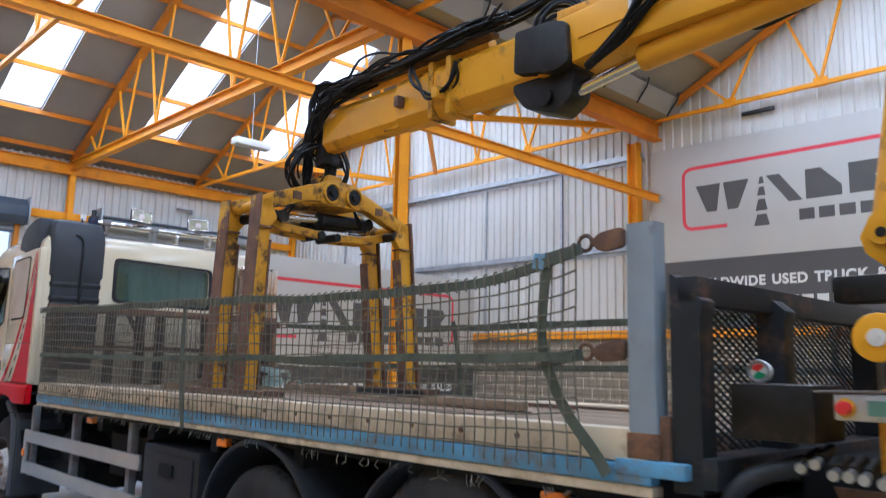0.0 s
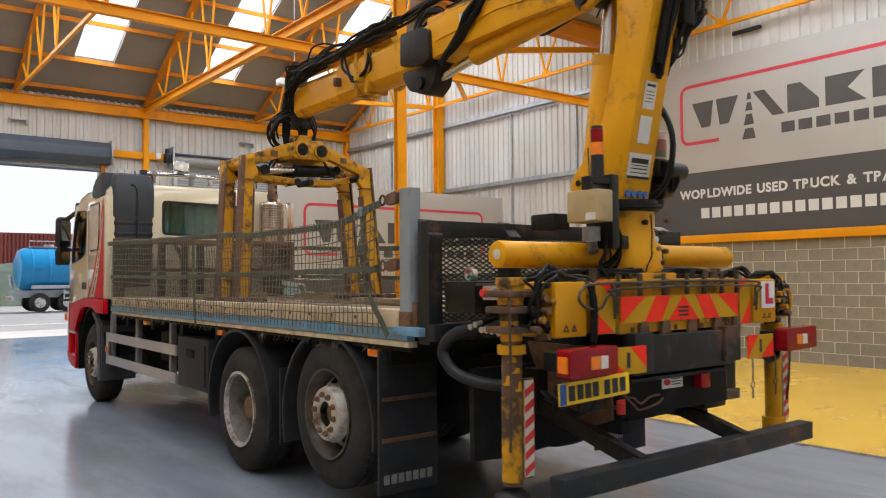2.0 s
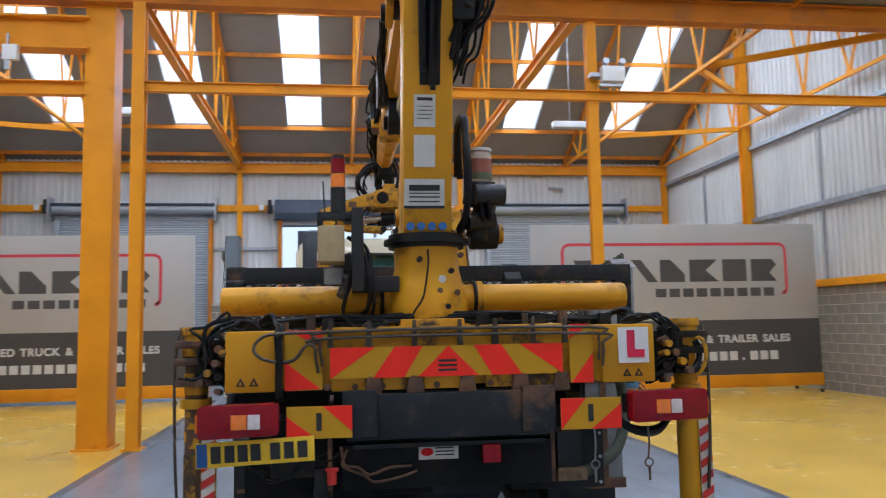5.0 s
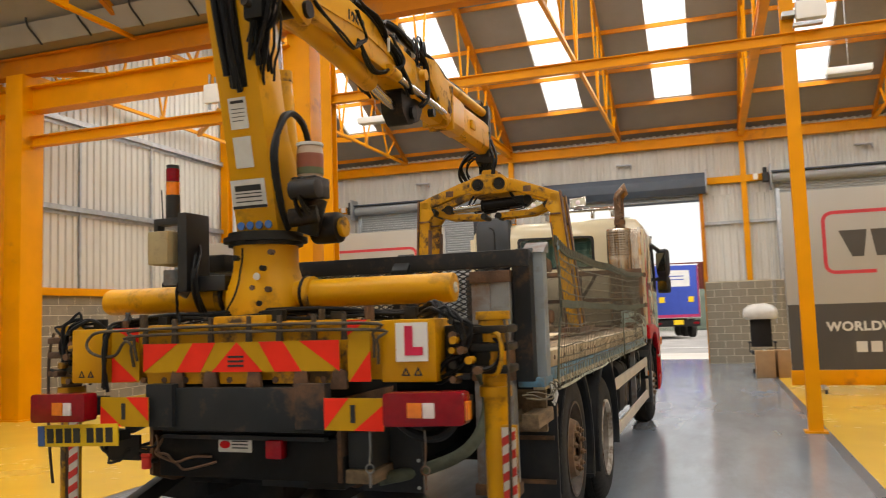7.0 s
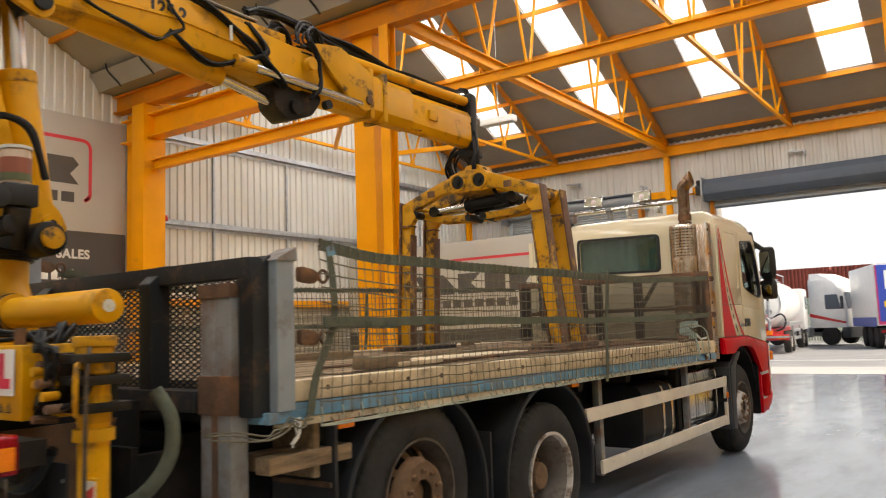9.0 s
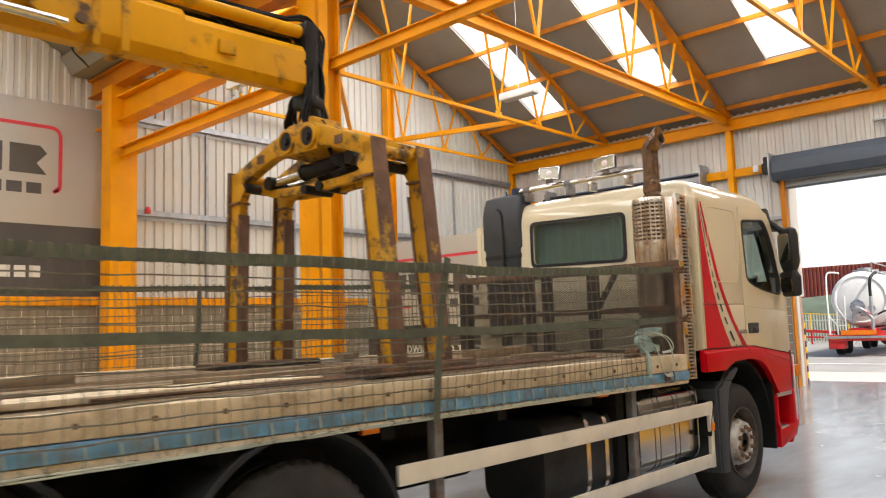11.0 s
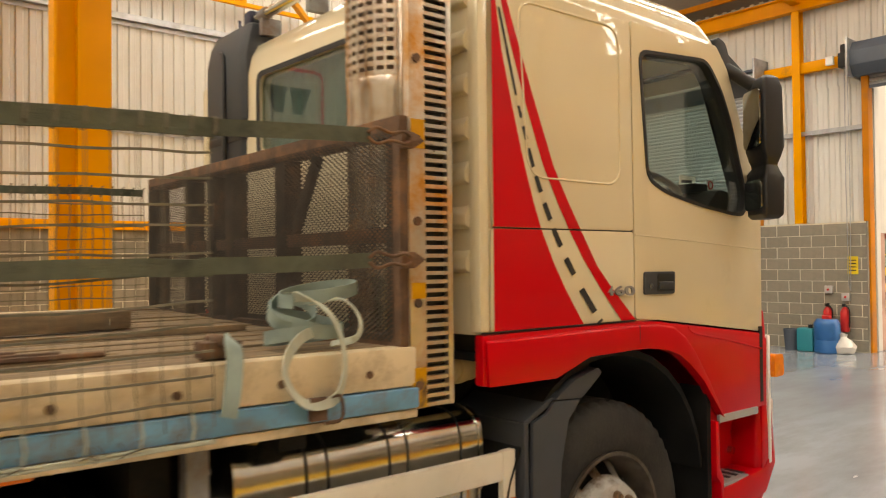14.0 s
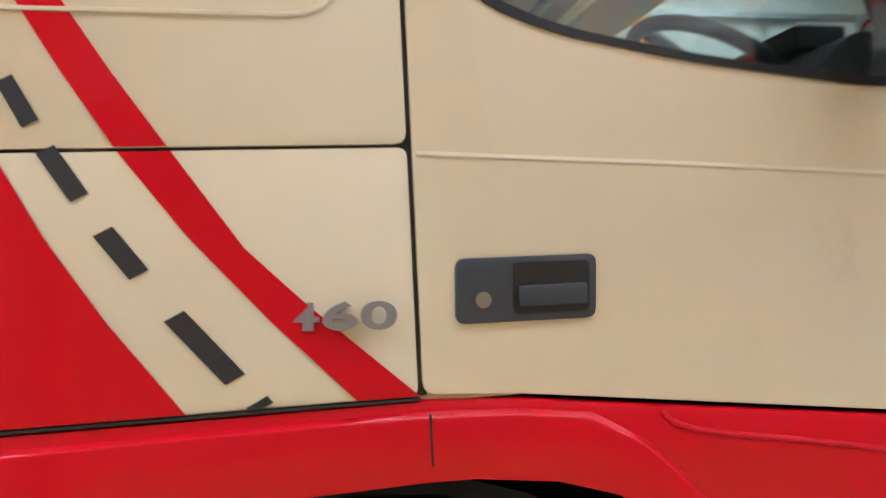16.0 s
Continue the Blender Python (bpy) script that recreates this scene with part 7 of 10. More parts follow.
hoses("mast_hose", [(XC + 0.17, 0.70, 2.12), (XC + 0.20, 0.58, 2.24), (XC + 0.20, 0.54, 2.5), (XC + 0.20, 0.66, 2.72), (XC + 0.20, 0.85, 2.70), (XC + 0.20, 0.92, 2.45)], 2, 0.015, 0.017, ms)
hoses("base_hose", [(-0.95, 0.62, 1.64), (-0.6, 0.60, 1.67), (-0.2, 0.56, 1.66), (0.3, 0.58, 1.66), (0.75, 0.66, 1.64), (0.92, 0.62, 1.68), (0.95, 0.55, 1.62)], 6, 0.03, 0.009, crane)
hoses("base_hose", [(-0.55, 0.9, 1.63), (-0.42, 0.62, 1.70), (-0.40, 0.55, 1.85), (-0.44, 0.6, 2.0), (-0.5, 0.65, 2.1)], 3, 0.02, 0.011, crane)
hoses("base_hose", [(-1.0, 0.70, 1.62), (-0.9, 0.62, 1.68), (-0.86, 0.55, 1.65), (-0.845, 0.41, 1.61), (-0.842, 0.372, 1.50), (-0.845, 0.372, 1.30)], 4, 0.018, 0.009, crane)
hoses("base_hose", [(0.7, 0.42, 1.24), (0.85, 0.40, 1.10), (1.0, 0.42, 1.10), (1.10, 0.46, 1.22)], 3, 0.012, 0.018, crane)
# hanging pins on chains
for x in (0.66, 0.93):
    pc = part("pin_chain", Build().tube([(x, 0.38, 1.12), (x + 0.004, 0.38, 1.04), (x - 0.003, 0.38, 0.96)], 0.005, 5, 3), M_rustgrey, crane)
    part("locking_pin", Build().ring((x, 0.38, 0.945), 0.02, 0.004, "y", 14, 5).cyl((x, 0.38, 0.925), (x, 0.38, 0.86), 0.006, 6), M_rustgrey, pc)


# ---- block grab hanging from the boom ----
grab = thing("block_grab", (3.66, 5.20, 3.265), "rusty yellow hydraulic block grab hanging from the crane", "grab")
grab.rotation_euler = (0, 0, radians(2.6))
rot = part("rotator", Build().cyl((0, -0.10, 0.06), (0, -0.08, -0.12), 0.05, 16).cyl((0, -0.05, -0.10), (0, -0.03, -0.26), 0.075, 18).box(-0.06, 0.06, -0.17, -0.03, -0.03, 0.04), M_greasy, grab, "black rotator and swivel", bevel=0.01)
part("shackle", Build().ring((0.09, -0.08, -0.16), 0.03, 0.008, "y", 14, 6), M_rust, rot)
hd = part("grab_head", Build().prism(rounded([(-0.20, -0.37), (0.22, -0.37), (0.24, -0.24), (0.16, -0.17), (-0.06, -0.16), (-0.20, -0.20)], 0.03, 3), -0.235, 0.235, "y"), M_crane_worn, grab, "chipped yellow grab head", bevel=0.012)
part("head_neck", Build().prism(rounded([(-0.09, -0.18), (0.10, -0.18), (0.08, -0.10), (-0.07, -0.10)], 0.02, 2), -0.15, 0.10, "y"), M_crane_worn, hd, bevel=0.01)
for x in (-0.10, 0.13):
    for y, o in ((-0.235, -1), (0.235, 1)):
        part("head_boss", Build().lathe([(0.0, 0.088), (0.022 * o, 0.086), (0.026 * o, 0.070), (0.010 * o, 0.064), (0.010 * o, 0.0)], (x, y, -0.275), "y", 26), M_crane_worn, hd, "round pin boss")
        part("head_pin", Build().cyl((x, y, -0.275), (x, y + 0.016 * o, -0.275), 0.062, 20).cyl((x, y, -0.275), (x, y + 0.034 * o, -0.275), 0.030, 6), M_greasy, hd)
for s in (-1, 1):
    f = 0.78 if s < 0 else 0.86
    arm_p = rounded([(s * 0.10, -0.185), (s * 0.10, -0.345), (s * 0.30, -0.36), (s * 0.62, -0.475), (s * 0.735, -0.485), (s * 0.755, -0.405), (s * 0.60, -0.345), (s * 0.30, -0.235)], 0.025, 2)
    arm = part("grab_arm", Build().prism(arm_p, -0.225, -0.135, "y"), M_crane_worn, grab, "chipped yellow grab arm", bevel=0.010)
    part("arm_twin", Build().prism(arm_p, 0.135, 0.225, "y"), M_crane_worn, arm, bevel=0.010)
    part("arm_plate", Build().box(s * 0.38, s * 0.46, -0.232, -0.226, -0.375, -0.315), M_rust, arm)
    part("cross_tube", Build().cyl((s * 0.69, -0.245, -0.455), (s * 0.69, 0.245, -0.455), 0.042, 16), M_crane_worn, arm)
    for y in (-0.10, 0.06):
        part("parallel_link", Build().prism(rounded([(s * 0.06, -0.565), (s * 0.06, -0.625), (s * 0.46, -0.605), (s * 0.64, -0.545), (s * 0.66, -0.49), (s * 0.60, -0.485), (s * 0.44, -0.545)], 0.015, 2), y, y + 0.055, "y"), M_crane_worn, arm, bevel=0.006)
    part("link_pin", Build().cyl((s * 0.08, -0.12, -0.595), (s * 0.08, 0.135, -0.595), 0.034, 14), M_greasy, arm)
    part("link_pin", Build().cyl((s * 0.62, -0.235, -0.525), (s * 0.62, 0.235, -0.525), 0.038, 14), M_greasy, arm)
    for y in (-0.21, 0.21):
        # leg: yellow web plates between a rusty outer flange and a narrow inner one
        a, c = Vector((s * 0.755, y, -0.405)), Vector((s * (f + 0.045), y, -1.865))
        lp = [(s * 0.64, -0.47), (s * 0.66, -0.41), (s * 0.755, -0.41), (s * (f + 0.045), -1.865), (s * (f - 0.075), -1.865), (s * (f - 0.075), -1.75), (s * 0.66, -0.80), (s * 0.655, -0.62), (s * 0.60, -0.55)]
        lg = part("grab_leg", Build().prism(lp, y - 0.035, y + 0.035, "y"), M_crane_worn, arm, "rust and yellow grab leg", bevel=0.008)
        up = (s, 0, 0.06)
        part("leg_flange", Build().beam(a + Vector((s * 0.008, 0, 0.012)), c + Vector((s * 0.008, 0, 0)), 0.125, 0.016, up), M_grabrust, lg, "rusty outer flange", bevel=0.003)
        part("leg_flange", Build().beam(Vector((s * 0.655, y, -0.72)), Vector((s * (f - 0.082), y, -1.86)), 0.095, 0.014, up), M_grabrust, lg, bevel=0.003)
        part("leg_rib", Build().box(s * 0.655, s * 0.76, y - 0.058, y + 0.058, -0.64, -0.625), M_grabrust, lg)
        part("leg_foot", Build().box(s * (f - 0.09), s * (f + 0.065), y - 0.075, y + 0.075, -1.845, -1.825), M_rust, lg, bevel=0.004)
    part("clamp_pad", Build().box(s * (f - 0.12), s * (f + 0.07), -0.50, 0.50, -1.875, -1.80), M_rust, arm, "dark rusty clamp pad", bevel=0.012)
    part("pad_rubber", Build().box(s * (f - 0.145), s * (f - 0.12), -0.48, 0.48, -1.87, -1.81), M_black, arm, bevel=0.006)
for y, x0, x1 in ((-0.085, -0.30, 0.36), (0.105, -0.36, 0.30)):
    gc = part("grab_cylinder", Build().cyl((x0 * 0.35, y, -0.475), (x1, y, -0.445), 0.055, 18).cyl((x0 * 0.35, y, -0.475), (x0 * 0.35 + 0.03, y, -0.474), 0.062, 18), M_hose, grab, "black grab cylinder", bevel=0.008)
    part("grab_rod", Build().cyl((x0 * 0.35, y, -0.475), (x0 * 1.55, y, -0.50), 0.028, 12), M_rod, gc)
    part("rod_end", Build().cyl((x0 * 1.55, y - 0.05, -0.50), (x0 * 1.55, y + 0.05, -0.50), 0.05, 12), M_greasy, gc)
    part("cylinder_eye", Build().cyl((x1 + 0.04, y - 0.045, -0.443), (x1 + 0.04, y + 0.045, -0.443), 0.05, 12), M_greasy, gc)
hoses("grab_hose", [(-0.05, -0.10, 0.15), (-0.22, -0.06, 0.10), (-0.34, -0.04, -0.04), (-0.30, 0.0, -0.18), (-0.16, 0.0, -0.24)], 4, 0.03, 0.012, grab)
hoses("grab_hose", [(0.02, -0.12, 0.2), (0.08, -0.18, 0.0), (0.05, -0.2, -0.15), (0.0, -0.1, -0.35)], 3, 0.03, 0.012, grab)

lpl = part("learner_plate", Build().box(0.80, 0.955, 0.388, 0.392, 1.425, 1.60), M_white, crane, "white plate with a red letter")
M_lred = material("red_letter_print", (0.60, 0.01, 0.06), 0.5)
outlines("L", 0.16, M_lred, "red_letter", lpl, Matrix.Translation((0.883, 0.386, 1.512)) @ Matrix.Rotation(radians(90), 4, "X"), 0.001, bold=0.012)


# ---- hose tangles and small fittings on the crane ----
def tangle(name, pts, n, spread, r, parent, seed, loops=0.0, mt=M_hose):
    """Hoses that run loosely along a line, each straying from it by itself."""
    rr = random.Random(seed)
    P = [Vector(p) for p in pts]
    for k in range(n):
        off = Vector((rr.uniform(-1, 1), 0, rr.uniform(-1, 1))) * spread
        line = []
        for i in range(len(P) - 1):
            for u in (0.0, 0.5):
                q = P[i].lerp(P[i + 1], u) + off + Vector((rr.uniform(-1, 1), rr.uniform(-1, 1), rr.uniform(-1, 1))) * spread * 0.6
                if loops and rr.random() < 0.25:
                    q += Vector((rr.uniform(-1.0, 0.3), 0, rr.uniform(0.1, 1.0))) * loops
                line.append(q)
        line.append(P[-1] + off)
        part(name, Build().tube(line, r * rr.uniform(0.75, 1.2), 6, 3), mt, parent)


def arcs(name, at, radius, n, axis, parent, seed, r=0.011, span=200, start=-10):
    """Open hose loops standing round a point."""
    rr = random.Random(seed)
    for k in range(n):
        R = radius * rr.uniform(0.75, 1.2)
        c = Vector(at) + Vector((rr.uniform(-1, 1), rr.uniform(-1, 1), rr.uniform(-0.6, 0.6))) * radius * 0.3
        pts = []
        for i in range(9):
            a = radians(start + span * i / 8 + rr.uniform(-6, 6))
            d = Vector((0, math.cos(a), math.sin(a))) if axis == "x" else Vector((math.cos(a), 0, math.sin(a)))
            pts.append(c + d * R + Vector((0.012 * i, 0, 0)) * (1 if axis == "x" else 0) + Vector((0, 0.01 * i, 0)) * (0 if axis == "x" else 1))
        part(name, Build().tube(pts, r * rr.uniform(0.8, 1.15), 6, 3), M_hose, parent)


# along the tip section and over its end
tangle("boom_hose", [(XC - 0.11, 3.05, 3.80), (XC - 0.13, 3.5, 3.82), (XC - 0.14, 4.0, 3.79), (XC - 0.13, 4.5, 3.80), (XC - 0.10, 5.0, 3.76), (XC - 0.08, 5.2, 3.62)], 10, 0.05, 0.010, tb, 5, 0.09)
tangle("boom_hose", [(XC - 0.09, 4.4, 3.76), (XC - 0.15, 4.8, 3.66), (XC - 0.14, 5.05, 3.52), (XC - 0.09, 5.22, 3.40), (XC - 0.07, 5.28, 3.15)], 8, 0.035, 0.010, tb, 6, 0.06)
tangle("boom_hose", [(XC - 0.05, 5.2, 3.70), (XC - 0.06, 5.29, 3.45), (XC - 0.05, 5.28, 3.15), (XC - 0.02, 5.30, 2.98)], 7, 0.03, 0.010, tb, 7)
arcs("boom_hose", (XC - 0.12, 3.62, 3.60), 0.14, 3, "x", tb, 8, 0.010, 220, 150)
part("hose_clip", Build().box(XC - 0.19, XC - 0.10, 3.60, 3.66, 3.42, 3.50), M_crane_worn, tb, bevel=0.01)
part("hose_clip", Build().box(XC - 0.17, XC - 0.10, 4.02, 4.07, 3.46, 3.54), M_rust, tb, bevel=0.01)
# standing loops over the boom nose
arcs("nose_hose", (XC - 0.04, 2.72, 3.80), 0.13, 5, "x", mb, 9, 0.010, 200, -10)
arcs("nose_hose", (XC + 0.09, 2.86, 3.80), 0.14, 5, "x", mb, 10, 0.010, 200, -10)
tangle("nose_hose", [(XC + 0.14, 2.86, 3.86), (XC + 0.18, 2.92, 3.70), (XC + 0.17, 2.95, 3.52), (XC + 0.13, 2.88, 3.40)], 4, 0.02, 0.010, mb, 11)
# bundles laid across both flanks of the main boom
tangle("flank_hose", [(XC + 0.10, 1.75, 3.84), (XC + 0.15, 1.95, 3.80), (XC + 0.15, 2.2, 3.70), (XC + 0.16, 2.42, 3.56), (XC + 0.14, 2.62, 3.42)], 5, 0.022, 0.011, mb, 12)
tangle("flank_hose", [(XC + 0.13, 1.05, 3.62), (XC + 0.16, 1.25, 3.52), (XC + 0.15, 1.6, 3.46), (XC + 0.16, 1.78, 3.58), (XC + 0.15, 1.66, 3.74)], 2, 0.012, 0.009, mb, 13)
tangle("flank_hose", [(XC - 0.10, 1.70, 3.84), (XC - 0.15, 1.85, 3.78), (XC - 0.16, 2.0, 3.64), (XC - 0.155, 2.2, 3.50), (XC - 0.12, 2.45, 3.40)], 6, 0.022, 0.011, mb, 14)
for s in (-1, 1):
    part("cable_tie", Build().box(XC + s * 0.17, XC + s * 0.185, 2.12, 2.135, 3.60, 3.70), M_label, mb)
    part("flank_rib", Build().prism([(0.95, 3.60), (1.75, 3.66), (2.5, 3.60), (2.5, 3.585), (1.75, 3.64), (0.95, 3.58)], XC + s * 0.128, XC + s * 0.140, "x"), M_crane, mb)
nt = part("nose_clevis", Build().prism(rounded([(2.88, 3.80), (3.16, 3.85), (3.50, 3.73), (3.55, 3.47), (3.44, 3.40), (3.30, 3.45), (3.06, 3.62)], 0.04, 3), XC + 0.135, XC + 0.168, "x"), M_crane_worn, mb, "yellow clevis plate", bevel=0.006)
part("clevis_pin", Build().cyl((XC + 0.10, 3.47, 3.50), (XC + 0.185, 3.47, 3.50), 0.034, 14), M_rust, nt)
part("guide_rod", Build().cyl((XC + 0.145, 2.30, 3.485), (XC + 0.145, 3.40, 3.46), 0.030, 14), M_rod, nt, "bright steel rod")
part("rod_gland", Build().cyl((XC + 0.145, 2.18, 3.488), (XC + 0.145, 2.34, 3.484), 0.046, 14), M_crane_worn, nt)
part("tongue_pin", Build().cyl((XC + 0.15, 3.0, 3.36), (XC + 0.20, 3.0, 3.36), 0.035, 14), M_greasy, mb)
part("tongue_pin", Build().cyl((XC + 0.15, 2.84, 3.63), (XC + 0.20, 2.84, 3.63), 0.045, 14), M_crane_worn, mb)
# loops round the mast head
arcs("head_hose", (XC + 0.20, 0.42, 3.78), 0.17, 6, "x", hb_, 20, 0.012, 190, 60)
arcs("head_hose", (XC + 0.22, 0.36, 3.52), 0.13, 5, "y", hb_, 21, 0.009, 230, -100)
tangle("head_hose", [(XC + 0.22, 0.40, 3.75), (XC + 0.27, 0.32, 3.55), (XC + 0.25, 0.42, 3.3), (XC + 0.21, 0.49, 3.05), (XC + 0.15, 0.56, 2.9)], 6, 0.04, 0.009, hb_, 22, 0.05)
tangle("head_hose", [(XC + 0.05, 0.72, 3.86), (XC + 0.04, 0.52, 3.86), (XC + 0.03, 0.36, 3.74), (XC + 0.02, 0.36, 3.45), (XC + 0.01, 0.445, 3.05), (XC + 0.0, 0.48, 2.92)], 5, 0.03, 0.013, hb_, 23)
part("hose_cradle", Build().prism(rounded([(0.40, 3.80), (0.62, 3.90), (0.78, 3.88), (0.70, 3.78)], 0.04, 3), XC - 0.10, XC + 0.12, "x"), M_crane_worn, ms, bevel=0.01)
part("lifting_eye", Build().ring((XC - 0.05, 1.15, 3.90), 0.04, 0.012, "x", 16, 6), M_crane, mb)
# coil and motor on the off side of the mast foot
arcs("coil_hose", (0.13, 0.70, 2.26), 0.085, 6, "x", ms, 24, 0.012, 330, 0)
part("gear_housing", Build().cyl((0.14, 0.86, 2.12), (0.30, 0.86, 2.12), 0.085, 18), M_greasy, ms, "greasy gear housing", bevel=0.02)
part("gear_cap", Build().cyl((0.30, 0.86, 2.12), (0.33, 0.86, 2.12), 0.055, 14), M_crane_worn, ms, bevel=0.008)
# column base: bolts, clips, cable
for k, (x, z) in enumerate(((-0.06, 1.80), (0.0, 1.90), (0.03, 1.79), (-0.16, 1.96), (0.05, 1.98), (-0.02, 1.72))):
    part("base_bolt", Build().cyl((x, 0.575, z), (x, 0.545, z), 0.016, 6), M_greasy if k % 2 else M_rust, cb)
for x in (-0.345, 0.145):
    part("cylinder_seam", Build().ring((x, 0.76, 1.765), 0.086, 0.012, "x", 24, 6), M_greasy, rk)
tangle("base_cable", [(-0.50, 0.58, 1.92), (-0.52, 0.55, 1.80), (-0.55, 0.58, 1.70), (-0.50, 0.55, 1.63)], 2, 0.012, 0.007, crane, 25)
tangle("base_cable", [(-0.12, 0.55, 2.02), (-0.13, 0.54, 1.9), (-0.16, 0.52, 1.76), (-0.22, 0.52, 1.66), (-0.45, 0.48, 1.63)], 1, 0.01, 0.007, crane, 26)
# fittings packed between the beam and the slewing cylinder
rr_ = random.Random(31)
for k in range(16):
    x = -0.95 + k * 0.118 + rr_.uniform(-0.03, 0.03)
    y = rr_.uniform(0.47, 0.66)
    h = rr_.uniform(0.03, 0.075)
    if k % 3:
        part("hose_fitting", Build().cyl((x, y, 1.60), (x, y, 1.62 + h), rr_.uniform(0.014, 0.026), 8), (M_greasy, M_rust, M_pipe)[k % 3], ob_)
    else:
        part("hose_fitting", Build().box(x - 0.03, x + 0.03, y - 0.025, y + 0.025, 1.60, 1.62 + h), M_greasy, ob_, bevel=0.006)
for k, (x, w) in enumerate(((-0.62, 0.03), (-0.44, 0.035), (-0.22, 0.03), (0.0, 0.03), (0.17, 0.035), (0.36, 0.03), (0.52, 0.03))):
    part("beam_tab", Build().prism([(x, 1.53), (x + w, 1.53), (x + w * 0.8, 1.655), (x + w * 0.2, 1.655)], 0.392, 0.410, "y"), M_pipe, ob_, bevel=0.003)
for x in (-0.45, -0.25, 0.0, 0.26, 0.46):
    part("rust_lug", Build().prism(rounded([(x, 1.30), (x + 0.09, 1.30), (x + 0.08, 1.39), (x + 0.02, 1.40)], 0.012, 2), 0.385, 0.41, "y"), M_rust, ob_, bevel=0.004)
# clutter round both leg heads
for s, x in ((-1, -1.235), (1, 1.17)):
    tangle("leg_hose", [(x - s * 0.28, 0.50, 1.62), (x - s * 0.16, 0.45, 1.66), (x - s * 0.05, 0.44, 1.58), (x - s * 0.08, 0.45, 1.42), (x - s * 0.20, 0.46, 1.34)], 5, 0.035, 0.009, crane, 40 + s, 0.03)
    arcs("leg_hose", (x + s * 0.02, 0.46, 1.46), 0.085, 3, "y", crane, 44 + s, 0.008, 240, -120)
    for k in range(5):
        z = 1.33 + 0.065 * k
        part("valve_stub", Build().cyl((x - s * 0.11, 0.50, z), (x - s * 0.11, 0.41 + 0.015 * (k % 2), z + 0.01), 0.016 + 0.004 * (k % 2), 8), (M_rust, M_greasy, M_crane_worn)[k % 3], crane)
part("hook_handle", Build().tube([(1.22, 0.50, 1.54), (1.27, 0.46, 1.53), (1.28, 0.45, 1.44), (1.25, 0.47, 1.36), (1.20, 0.5, 1.36)], 0.010, 8, 4), M_crane_worn, crane)
# swivel hoses and chain beside the grab head
arcs("grab_hose", (-0.18, -0.06, -0.06), 0.17, 5, "y", grab, 50, 0.010, 200, 20)
tangle("grab_hose", [(-0.02, -0.16, 0.30), (-0.05, -0.14, 0.10), (-0.04, -0.12, -0.10), (-0.08, -0.05, -0.22)], 5, 0.035, 0.010, grab, 51)
tangle("grab_hose", [(-0.16, 0.10, -0.24), (-0.30, 0.12, -0.44), (-0.2, 0.14, -0.52), (0.0, 0.12, -0.50)], 3, 0.02, 0.009, grab, 52)
tangle("grab_hose", [(0.14, -0.12, -0.24), (0.28, -0.14, -0.46), (0.36, -0.12, -0.52), (0.2, -0.10, -0.54)], 3, 0.02, 0.009, grab, 53)

# air lines and a red tap under the rear panel
tangle("air_line", [(-0.98, 0.56, 1.02), (-0.88, 0.48, 0.92), (-0.72, 0.46, 0.95), (-0.56, 0.47, 1.02)], 4, 0.04, 0.009, crane, 71, 0.03)
tangle("rusty_line", [(-0.55, 0.43, 1.06), (-0.52, 0.42, 0.98), (-0.40, 0.42, 0.93), (-0.20, 0.43, 0.96)], 2, 0.03, 0.008, crane, 72, 0.02, M_rust)
tap = part("air_tap", Build().cyl((-0.60, 0.40, 0.90), (-0.60, 0.40, 0.96), 0.024, 12).box(-0.63, -0.57, 0.392, 0.408, 0.958, 0.976), M_striped_red, crane, "red air tap", bevel=0.004)
part("tap_stem", Build().cyl((-0.60, 0.40, 0.93), (-0.60, 0.48, 0.93), 0.012, 8), M_pipe, tap)



